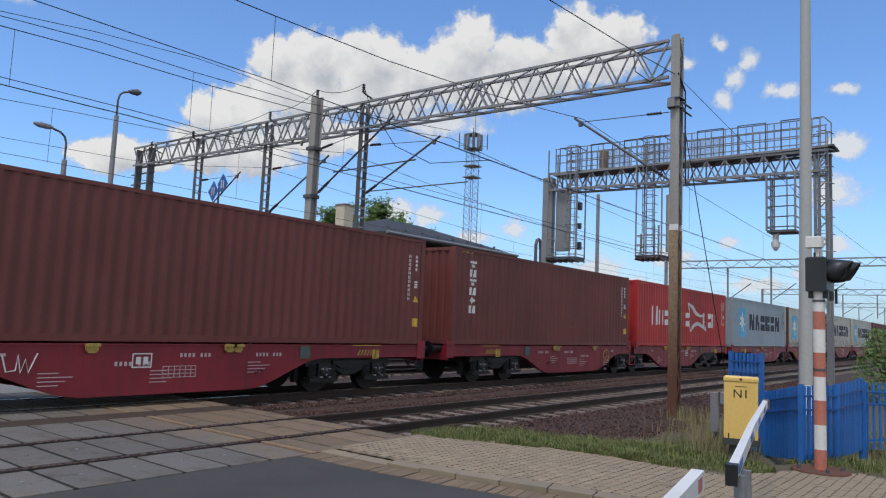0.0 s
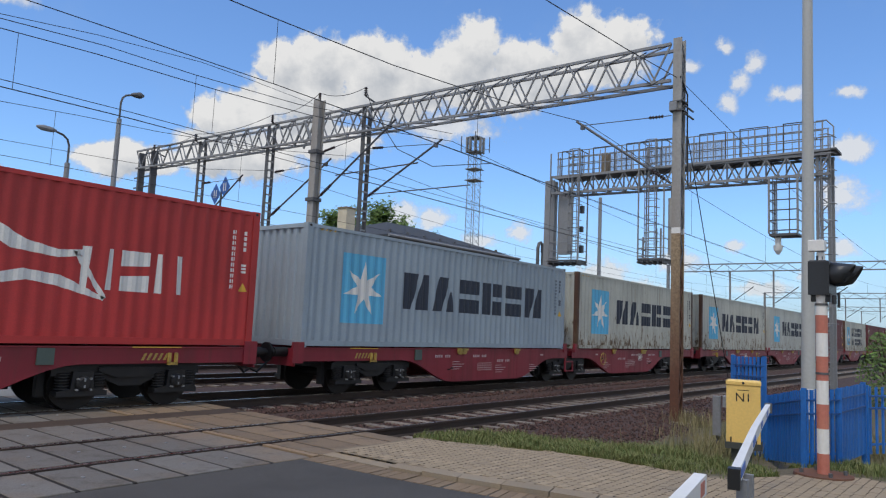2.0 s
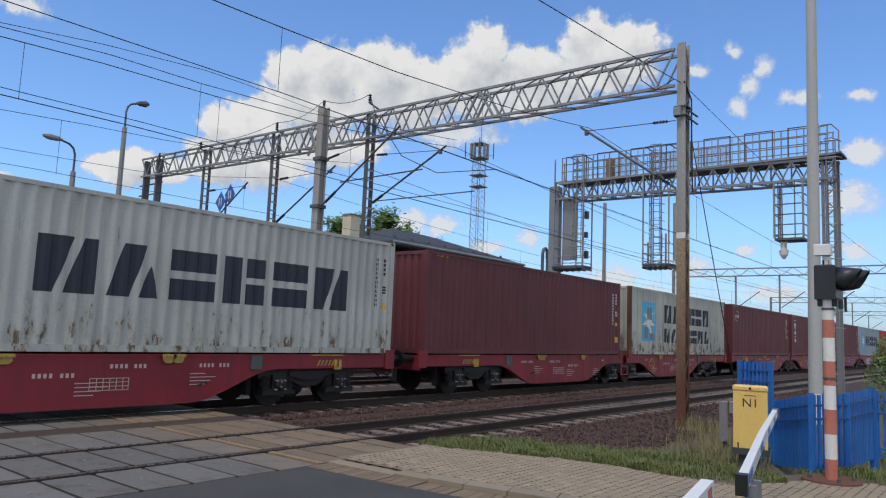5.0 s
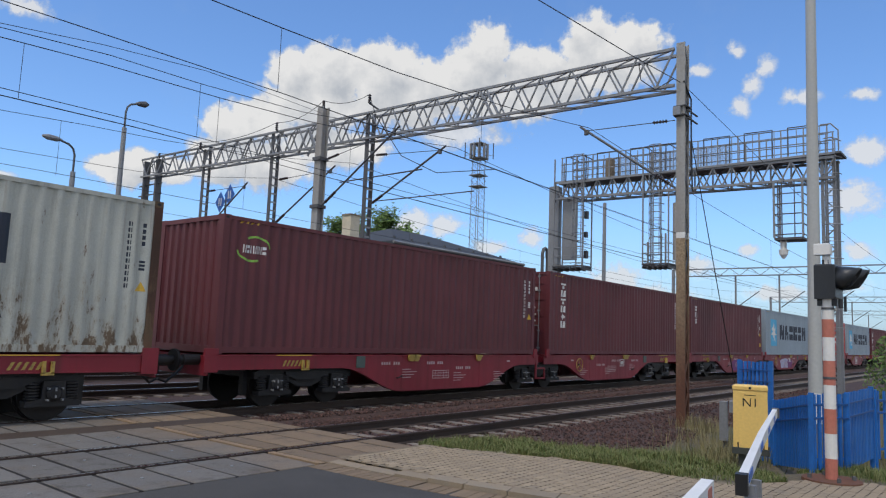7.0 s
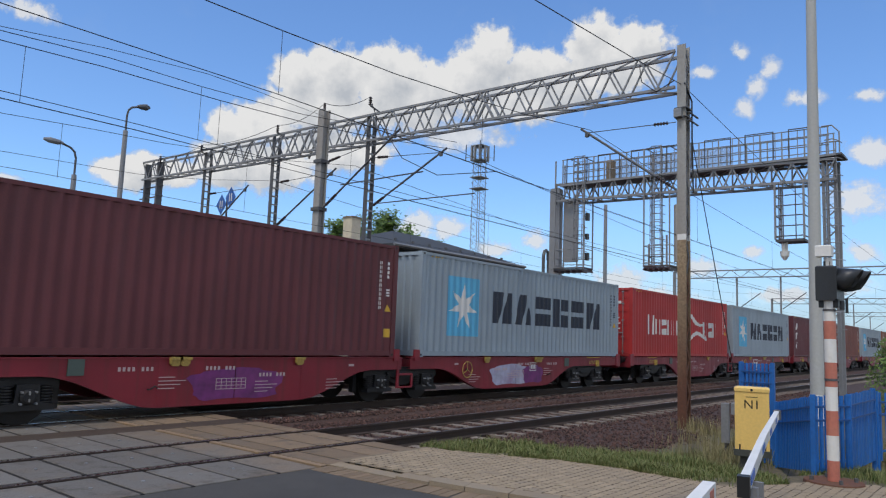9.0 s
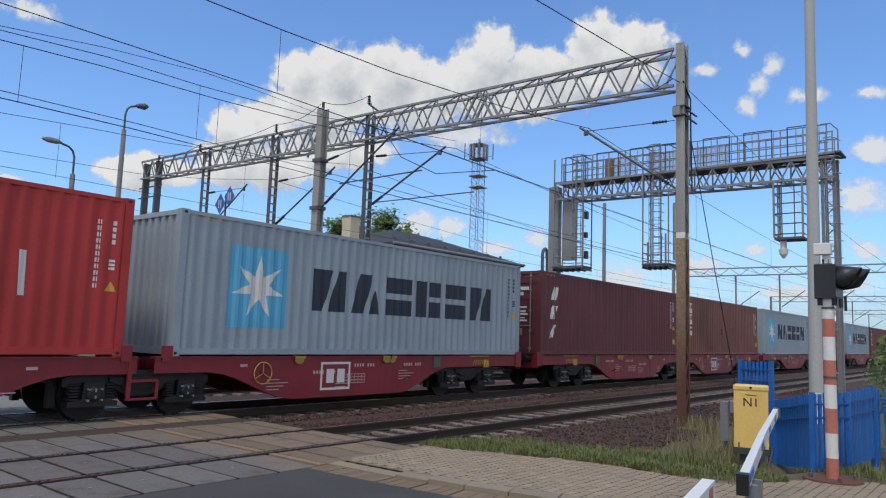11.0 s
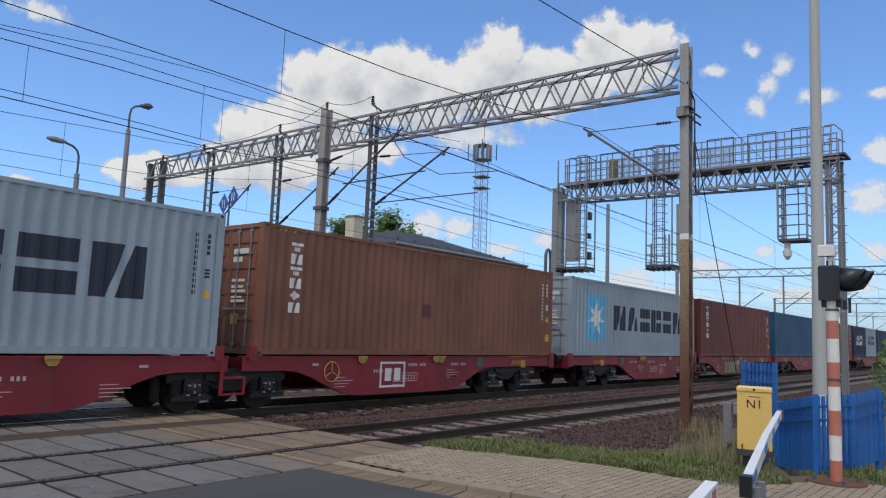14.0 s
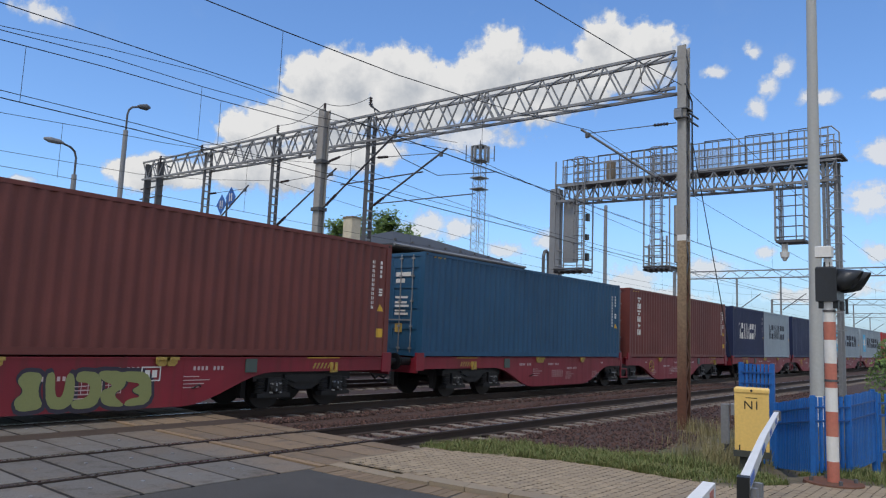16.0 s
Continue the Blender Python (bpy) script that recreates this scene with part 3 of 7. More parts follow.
def livery(c, kind, paint_mat):
    def mark(key, polys, mat, lift=0.003, label=""):
        ob = part(key.split(":")[0], shared(key, lambda: decal(polys(), lift), weld=True), mat, c, label)
        if key in ("number_print", "edge_ticks"):
            tagged(ob, "", "", "", "stuff")

    if kind in ("star", "star_low"):
        z = 0.6
        mark("emblem_square:" + kind, lambda: [rect(XL + 1.18, XL + 2.72, z, z + 1.72)], SKYBLUE, 0.003, "light blue painted square")
        mark("emblem_star:" + kind, lambda: star(XL + 1.95, z + 0.86, 0.70), WHITE, 0.006, "white seven-pointed star")
        if kind == "star":
            for i in range(6):
                mark("block_shape:%d" % i, lambda: heavy(XL + 3.47, 1.04, 7.3, 0.98, i, 6), INK, 0.003, "large dark blue painted shape")
        else:
            mark("patch_plate", lambda: [rect(XL + 1.75, XL + 2.25, 1.55, 2.08), rect(XL + 1.4, XL + 1.9, 0.72, 1.22), rect(XL + 2.1, XL + 2.55, 0.66, 0.95)], PALE_PATCH, 0.008, "dull grey repair patches")
            for i in range(6):
                mark("block_shape:up%d" % i, lambda: heavy(XL + 3.65, 1.46, 6.1, 0.82, i, 6), INK, 0.003, "dark blue painted shape")
            for i in range(7):
                mark("block_shape:low%d" % i, lambda: heavy(XL + 3.65, 0.58, 6.1, 0.63, i, 7), INK, 0.003, "dark blue painted shape")
    elif kind == "flag":
        mark("block_marking:flag", lambda: glyphs(XL + 1.62, 0.98, 0.72, 0.86, 1, 0.1, 0, 0.2) + glyphs(XL + 2.45, 1.0, 4.1, 0.68, 6, 0.2, 0, 0.2)
             + glyphs(XL + 8.5, 1.0, 2.1, 0.75, 3, 0.2, 0, 0.2), WHITE, 0.003, "row of white painted blocks")
        mark("flag_emblem", gull, WHITE, 0.005, "white wavy flag shape")
    elif kind == "column":
        mark("column_marking", lambda: stack(XL + 0.78, 2.60, 0.36, 1.64, 6), WHITE, 0.003, "column of white painted blocks")
    elif kind == "ring":
        mark("ring_emblem", lambda: arc(XL + 0.86, 2.26, 0.34, 0.22, 5, 130, 0.045) + arc(XL + 0.76, 2.2, 0.34, 0.2, 185, 300, 0.045), GREEN, 0.003, "two green arcs")
        mark("block_marking:ring", lambda: glyphs(XL + 0.52, 2.14, 0.62, 0.17, 6), WHITE)
    elif kind == "slant":
        mark("column_marking:slant", lambda: [[(XL + 0.70 + u * 0.34 + v * 0.14 - 0.06 * i, 1.92 - 0.66 * i + v * 0.46) for u, v in poly] for i in range(3)
                                               for poly in (([(0, 0), (0.42, 0), (0.42, 1), (0, 1)], [(0.55, 0), (1, 0), (1, 1), (0.55, 1)]),
                                                            ([(0, 0), (0.45, 0), (0.6, 1), (0, 1)], [(0.55, 0), (1, 0), (0.8, 0.55)], [(0.72, 1), (1, 1), (1, 0.55)]),
                                                            ([(0, 0), (0.45, 0), (0, 0.5)], [(0.2, 0.35), (0.62, 0), (0.85, 0.6), (0.4, 1)], [(0.65, 1), (1, 1), (1, 0.6)]))[i]],
             WHITE, 0.003, "three pairs of slanted white bars")
    elif kind == "small":
        mark("column_marking:small", lambda: stack(XL + 0.66, 2.5, 0.28, 0.95, 3), WHITE)
    elif kind == "script":
        mark("block_marking:script", lambda: glyphs(XL + 2.2, 1.1, 6.6, 0.9, 8, 0.3, 0.12, 0.2), WHITE, 0.003, "row of white slanted blocks")
    elif kind == "blocks":
        mark("block_marking:wide", lambda: glyphs(XL + 2.4, 1.2, 7.4, 0.9, 7), INK)
    mark("number_print", small_print, INK if "grey" in paint_mat else WHITE)
    if paint_mat in ("rust_brown", "orange_brown"):
        mark("repair_patch:dark", lambda: [rect(XL + 5.35, XL + 5.75, 1.05, 1.4)], PAINTS["maroon"], 0.004, "darker repainted patch")
        mark("repair_patch:pale", lambda: [rect(XL + 7.0, XL + 7.55, 1.5, 1.95)], PAINTS["orange_brown"], 0.004, "paler repainted patch")
    mark("edge_ticks", hazard_ticks, YELLOW)
    mark("warning_triangle", triangle_sign, YELLOW)
    if kind in ("column", "slant", "plain_sign", "small"):
        mark("yellow_plate", plate_sign, YELLOW)


def container(spec):
    colour, mark, doors, label = spec
    mat = PAINTS[colour]
    c = thing("shipping_container", label, "container", group="containers on the train")
    part("side_panel", shared("side_panel", side_panel, True), mat, c)
    part("side_panel", shared("far_panel", far_panel, True), mat, c)
    part("roof_panel", shared("roof_panel", roof_panel), mat, c)
    part("floor_panel", shared("floor_panel", lambda: Shape().box(XL + 0.1, -XL - 0.1, NEAR + 0.06, -NEAR - 0.06, 0.1, 0.16)), GALV_DARK, c)
    if doors:
        for m in (pose(0, 0.005, 0), pose(0, -1.065, 0)):
            d = part("door", shared("door", door_leaf), mat, c, at=m)
            for y in (0.28, 0.72):
                part("lock_rod", shared("lock_rod", lock_rod), GALV, d, "galvanised locking rod", at=pose(0, y, 0))
            for k, (za, zb, ya) in enumerate(((2.22, 2.34, 0.36), (2.04, 2.16, 0.58), (1.36, 1.42, 0.40), (1.46, 1.52, 0.48), (1.60, 1.66, 0.44), (1.14, 1.20, 0.42), (1.24, 1.28, 0.52))):
                part("door_marking", shared("door_marking%d" % k, lambda: Shape().box(XL + 0.012, XL + 0.018, ya, 0.92, za, zb)), WHITE, d)
            part("door_plate", shared("door_plate", lambda: Shape().box(XL + 0.010, XL + 0.02, 0.62, 0.88, 0.66, 0.90)), DULL_YELLOW, d)
    else:
        part("end_wall", shared("front_wall", front_wall), mat, c)
    fw = shared("back_wall", lambda: Shape().box(-XL - 0.06, -XL - 0.03, -WID / 2 + 0.15, WID / 2 - 0.15, 0.15, HIGH - 0.1))
    part("end_wall", fw, mat, c)
    post_mat = RUST_POST if colour == "old_grey" else mat
    for sx in (-1, 1):
        for sy in (-1, 1):
            part("corner_post", shared("corner_post", lambda: Shape().box(-0.08, 0.08, -0.075, 0.075, 0.1, HIGH - 0.1)), post_mat, c, at=pose(sx * (LEN / 2 - 0.081), sy * (WID / 2 - 0.076), 0))
            for z in (0.059, HIGH - 0.059):
                k = part("corner_casting", shared("casting", casting), post_mat, c, at=pose(sx * (LEN / 2 - 0.089), sy * (WID / 2 - 0.081), z))
                if sy < 0:
                    # Flat black disc: the shade inside the hole is put into its colour.
                    part("casting_hole", shared("pocket", pocket), BLACK, k)
    for sy in (-1, 1):
        part("bottom_rail", shared("bottom_rail", lambda: Shape().box(XL + 0.16, -XL - 0.16, -0.048, 0.03, 0.035, 0.158)), mat, c, at=pose(0, sy * (WID / 2 - 0.05), 0) @ Matrix.Diagonal((1, -sy, 1, 1)))
        part("top_rail", shared("top_rail", lambda: Shape().box(XL + 0.16, -XL - 0.16, -0.035, 0.035, HIGH - 0.09, HIGH - 0.012)), mat, c, at=pose(0, sy * (WID / 2 - 0.04), 0))
    for sx in (-1, 1):
        for z0, z1 in ((0.02, 0.16), (HIGH - 0.11, HIGH - 0.012)):
            part("end_rail", shared("end_rail%g" % z0, lambda: Shape().box(-0.04, 0.04, NEAR + 0.14, -NEAR - 0.14, z0, z1)), mat, c, at=pose(sx * (LEN / 2 - 0.045), 0, 0))
    livery(c, mark, colour)
    return c


B = "brown ribbed steel shipping container, number print in white"
M = "pale grey ribbed steel container with blue star square"
SPECS = [
    ("brown", "plain_sign", False, B),
    ("brown", "column", False, "brown ribbed steel container with white column marking"),
    ("red", "flag", False, "red ribbed steel container with white flag emblem"),
    ("grey", "star", False, M),
    ("old_grey", "star", False, "badly rusted pale grey container with blue star square"),
    ("old_grey", "star", False, "badly rusted pale grey container with blue star square"),
    ("worn_grey", "star", False, "worn pale grey container with star square, rust runs"),
    ("maroon", "plain_sign", False, "dark maroon ribbed steel shipping container"),
    ("old_grey", "star_low", False, "rusted pale grey container, faded patched emblem, two text rows"),
    ("maroon", "ring", False, "dark maroon container with small green ring emblem"),
    ("maroon", "column", True, "dark maroon container with white column marking, doors closed"),
    ("maroon", "small", True, "dark maroon container with short white marking"),
    ("grey", "star", False, M),
    ("red", "flag", True, "red ribbed steel container with white flag emblem"),
    ("grey", "star", False, M),
    ("maroon", "slant", True, "dark maroon container with slanted white bars"),
    ("rust_brown", "column", True, "faded red-brown container with white column marking"),
    ("grey", "star", True, M),
    ("orange_brown", "column", True, "faded orange-brown container with white column marking"),
    ("grey", "star", True, M),
    ("brown", "column", True, "brown ribbed steel container with white column marking"),
    ("blue", "plain", True, "plain dark blue ribbed steel container"),
    ("brown", "column", True, "brown ribbed steel container with white column marking"),
    (("navy", "script", True, "short dark blue container with white slanted blocks"), ("grey", "blocks", False, "short pale grey container with dark blocks")),
    ("navy", "plain", True, "plain navy blue ribbed steel container"),
    ("grey", "star", False, M),
    ("grey", "star", False, M),
    ("red", "flag", False, "red ribbed steel container with white flag emblem"),
    ("maroon", "plain_sign", False, "dark maroon ribbed steel shipping container"),
    ("maroon", "plain_sign", False, "dark maroon ribbed steel shipping container"),
]


# ---- wagons ----
OPEN, CLOSE = 1.35, 0.966      # gaps between containers: buffers, and over the shared bogie
PAIR = 2 * LEN + OPEN + CLOSE
DECK = 1.15
WHEELS = []


def sill():
    """Fish-bellied side sill of one half, u from the buffer end of its container."""
    top = DECK - 0.03
    pts = [(-0.12, top), (-0.12, 0.85), (3.55, 0.85)]
    for i in range(1, 9):
        k = i / 8
        pts.append((3.55 + 2.15 * k, 0.85 - 0.63 * (3 * k * k - 2 * k ** 3)))
    pts.append((9.15, 0.22))
    for i in range(1, 7):
        k = i / 6
        pts.append((9.15 + 2.2 * k, 0.22 + 0.63 * (3 * k * k - 2 * k ** 3)))
    pts += [(12.5, 0.85), (12.5, top)]
    return pts


def sill_shape():
    """Outer web in strips with flanges, at y = 0 outward negative."""
    pts = sill()
    s = Shape()
    top = DECK - 0.03
    low = pts[1:-1]
    for (a, za), (b, zb) in zip(low, low[1:]):
        if b - a < 1e-6:
            continue
        s.add([(a, 0, za), (b, 0, zb), (b, 0, top), (a, 0, top), (a, 0.012, za), (b, 0.012, zb), (b, 0.012, top), (a, 0.012, top)],
              [(0, 1, 2, 3), (7, 6, 5, 4), (0, 4, 5, 1)])
        s.add([(a, -0.006, za - 0.02), (b, -0.006, zb - 0.02), (b, 0.12, zb - 0.02), (a, 0.12, za - 0.02),
               (a, -0.006, za), (b, -0.006, zb), (b, 0.12, zb), (a, 0.12, za)], [(3, 2, 1, 0), (4, 5, 6, 7), (0, 1, 5, 4), (2, 3, 7, 6)])
    s.box(-0.12, 12.5, -0.03, 0.16, top, top + 0.025)
    for x in (5.7, 7.4, 9.15):
        s.box(x - 0.01, x + 0.01, -0.004, 0.12, 0.22, top)
    return s


def cradle():
    """Cross members and centre sill of one half."""
    s = Shape().box(-0.12, 12.5, -0.25, 0.25, 0.78, 1.08).box(-0.14, -0.1, -1.2, 1.2, 0.72, 1.12)
    for u in (0.5, 2.6, 4.4, 6.1, 7.6, 9.1, 10.6, 12.2):
        s.box(u - 0.08, u + 0.08, -1.18, 1.18, 0.86, 1.08)
    return s


def folding_cone():
    s = Shape().prism([(-0.11, 0.02), (0.11, 0.02), (0.11, -0.10), (0.06, -0.15), (-0.06, -0.15), (-0.11, -0.10)], -0.05, 0.0)
    return s.box(-0.13, 0.13, -0.085, -0.045, -0.035, 0.02).tube((-0.14, -0.06, -0.02), (0.14, -0.06, -0.02), 0.018, n=6)




def wheelset():
    s = Shape().tube((0, -0.95, 0), (0, 0.95, 0), 0.08, n=10)
    for y in (-0.75, 0.75):
        w = 0.065
        s.tube((0, y - w, 0), (0, y + w, 0), 0.455, n=28)
        s.tube((0, y - w * (1 if y > 0 else -1), 0), (0, y - (w + 0.03) * (1 if y > 0 else -1), 0), 0.485, n=28)
    return s


def bogie_frame():
    s = Shape()
    for sy in (-1, 1):
        y0, y1 = sorted((sy * 0.92, sy * 1.07))
        s.prism([(-1.42, 0.62), (-0.62, 0.66), (-0.42, 0.52), (-0.2, 0.42), (0.2, 0.42), (0.42, 0.52), (0.62, 0.66), (1.42, 0.62), (1.42, 0.76), (1.1, 0.88), (-1.1, 0.88), (-1.42, 0.76)], y0, y1)
        y0, y1 = sorted((sy * 0.86, sy * 1.13))
        s.prism([(-0.62, 0.70), (-0.3, 0.58), (0.3, 0.58), (0.62, 0.70), (0.62, 0.76), (-0.62, 0.76)], y0, y1)
    s.box(-0.2, 0.2, -0.92, 0.92, 0.5, 0.84).box(-1.42, -1.3, -0.95, 0.95, 0.64, 0.80).box(1.3, 1.42, -0.95, 0.95, 0.64, 0.80)
    for x in (-1.47, 1.47):
        for y in (-0.75, 0.75):
            s.box(x - 0.06, x + 0.06, y - 0.07, y + 0.07, 0.25, 0.78)
    return s


def axle_box(y):
    """Box, cover and spring seat as one casting."""
    y0, y1 = sorted((y * 0.92, y * 1.16))
    s = Shape().prism([(-0.44, 0.27), (0.44, 0.27), (0.44, 0.36), (0.2, 0.40), (0.18, 0.70), (-0.18, 0.70), (-0.2, 0.40), (-0.44, 0.36)], y0, y1)
    return s.lathe((0, y * 1.15, 0.49), (0, y * 1.23, 0.49), ((0, 0.14), (0.6, 0.13), (1, 0.09)), 14)


def spring(y):
    rows = []
    for i in range(6):
        rows += [(i / 6, 0.085), ((i + 0.2) / 6, 0.125), ((i + 0.7) / 6, 0.125), ((i + 0.9) / 6, 0.085)]
    return Shape().lathe((0, y, 0.38), (0, y, 0.68), rows, 12)


def bogie(wagon, x):
    b = part("bogie", shared("bogie", bogie_frame), BOGIE, wagon, "black four-wheel bogie", at=pose(x, 0, 0))
    for ax in (-0.9, 0.9):
        for y in (-1, 1):
            part("axle_box", shared("axle_box%d" % y, lambda: axle_box(y)), BOGIE, b, at=pose(ax, 0, 0))
        for dx in (-0.31, 0.31):
            for y in (-1.03, 1.03):
                part("spring", shared("spring%g" % y, lambda: spring(y)), BOGIE, b, at=pose(ax + dx, 0, 0))
        for dx, z, h in ((0, 0.53, 0.06), (0, 0.42, 0.045), (-0.11, 0.56, 0.03), (0.11, 0.56, 0.03), (-0.12, 0.37, 0.03), (0.12, 0.37, 0.03)):
            part("cover_bolt", shared("cover_bolt%g" % h, lambda: Shape().box(-0.013, 0.013, -1.245, -1.155, 0, h)), GALV, b, at=pose(ax + dx, 0, z))
        w = part("wheelset", shared("wheelset", wheelset), STEEL_WHEEL, b, "dark steel wheels on an axle", at=pose(ax, 0, 0.455))
        WHEELS.append((w, ax))
    return b


def hand_wheel():
    s = Shape()
    n = 24
    for i in range(n):
        a, b = 2 * math.pi * i / n, 2 * math.pi * (i + 1) / n
        s.tube((0.23 * math.cos(a), 0, 0.23 * math.sin(a)), (0.23 * math.cos(b), 0, 0.23 * math.sin(b)), 0.012, n=6)
    for a in (90, 210, 330):
        a = radians(a)
        s.bar((0, 0, 0), (0.23 * math.cos(a), 0, 0.23 * math.sin(a)), 0.016, 0.012)
    return s


def buffer_shape():
    return Shape().tube((-0.12, 0, 0), (-0.5, 0, 0), 0.11, n=14).tube((-0.5, 0, 0), (-0.66, 0, 0), 0.085, n=14).tube((-0.66, 0, 0), (-0.70, 0, 0), 0.22, 0.22, n=20)


def stripe_plate():
    s = Shape()
    for i in range(5):
        s.add([(0.11 * i, 0, 0), (0.11 * i + 0.055, 0, 0), (0.11 * i + 0.12, 0, 0.13), (0.11 * i + 0.065, 0, 0.13)], [(0, 1, 2, 3)])
    return s


def jack_bracket():
    return Shape().box(-0.12, -0.07, -0.06, 0, -0.2, 0).box(0.02, 0.07, -0.06, 0, -0.2, 0).box(-0.12, 0.07, -0.06, 0, -0.23, -0.18)


def print_rows():
    s = Shape()
    for j in range(4):
        s.box(0, 0.34 + 0.12 * ((j * 7) % 3), -0.003, 0, 0.07 * j, 0.07 * j + 0.016)
    return s


def number_stencil():
    """A line of small painted bars."""
    s = Shape()
    for i in range(8):
        if i != 4:
            s.box(0.09 * i, 0.09 * i + 0.05, -0.003, 0, 0, 0.075)
    return s


def data_panel():
    """A ruled table of painted lines."""
    s = Shape()
    for z in (0.0, 0.07, 0.14, 0.21):
        s.box(0, 0.72, -0.003, 0, z, z + 0.012)
    for x in (0.0, 0.12, 0.24, 0.36, 0.48, 0.6, 0.708):
        s.box(x, x + 0.012, -0.0035, -0.0005, 0, 0.22)
    return s


def emblem(k):
    """A white frame with two white blocks, in place of the operator's mark."""
    s = Shape()
    w, h, t = 0.52 * k, 0.36 * k, 0.03 * k
    s.box(0, w, -0.003, 0, 0, t).box(0, w, -0.003, 0, h - t, h).box(0, t, -0.003, 0, t, h - t).box(w - t, w, -0.003, 0, t, h - t)
    for a in (0.10 * k, 0.29 * k):
        s.box(a, a + 0.13 * k, -0.003, 0, 0.09 * k, 0.27 * k)
    return s


def blob(lobes=5, deep=0.07):
    """A cloud of spray with a wavy edge."""
    pts = []
    for i in range(28):
        a = 2 * math.pi * i / 28
        k = 1 + deep * math.sin(lobes * a) + 0.05 * math.sin(9 * a + 1)
        pts.append((1.1 + 1.1 * k * math.copysign(abs(math.cos(a)) ** 0.55, math.cos(a)), 0.0, 0.32 + 0.31 * k * math.copysign(abs(math.sin(a)) ** 0.6, math.sin(a))))
    return Shape().add(pts, [tuple(range(28))])


CHUNKS = (
    ((0.0, 0.05), (0.42, 0.0), (0.5, 0.2), (0.34, 0.34), (0.48, 0.52), (0.36, 0.68), (0.06, 0.64), (0.14, 0.34)),
    ((0.0, 0.14), (0.18, 0.0), (0.46, 0.06), (0.52, 0.62), (0.36, 0.68), (0.33, 0.24), (0.2, 0.22), (0.16, 0.66), (0.02, 0.6)),
    ((0.1, 0.02), (0.5, 0.0), (0.54, 0.16), (0.24, 0.2), (0.22, 0.46), (0.5, 0.48), (0.46, 0.68), (0.06, 0.64), (0.0, 0.3)),
    ((0.0, 0.0), (0.46, 0.04), (0.54, 0.3), (0.26, 0.4), (0.52, 0.5), (0.6, 0.68), (0.1, 0.66), (0.04, 0.38), (0.3, 0.24)),
    ((0.0, 0.04), (0.56, 0.0), (0.5, 0.14), (0.2, 0.18), (0.44, 0.3), (0.22, 0.42), (0.62, 0.48), (0.7, 0.66), (0.06, 0.64)),
)


def chunk(i, grow, y):
    """One sprayed shape; grow widens it about its middle, for the dark outline."""
    c = CHUNKS[i]
    n = len(c)
    pts = []
    for k in range(n):
        (a, b), (u, v), (e, f) = c[k - 1], c[k], c[(k + 1) % n]
        pts += [(u + (a - u) * 0.28, v + (b - v) * 0.28), (u + (a - u) * 0.1 + (e - u) * 0.1, v + (b - v) * 0.1 + (f - v) * 0.1), (u + (e - u) * 0.28, v + (f - v) * 0.28)]
    return Shape().add([((0.3 - (u - 0.3) * grow), y, 0.34 + (v - 0.34) * grow) for u, v in pts], [tuple(range(len(pts)))])


TAG_GREEN = plain("spray_olive", (0.24, 0.26, 0.10), 0.6)
TAG_DARK = plain("spray_dark", (0.035, 0.03, 0.05), 0.6)
TAG_PURPLE = surface("spray_purple", (0.16, 0.03, 0.15), 0.6, 0, 5, 0.3, 1.5, (0.28, 0.05, 0.22), 0.5)
TAG_PALE = surface("spray_pale", (0.42, 0.42, 0.55), 0.6, 0, 5, 0.2, 1.5, (0.26, 0.12, 0.3), 0.6)
STENCIL = plain("worn_stencil", (0.52, 0.40, 0.40), 0.6)
DARK_GREEN = plain("dark_green_plate", (0.07, 0.10, 0.09), 0.5)


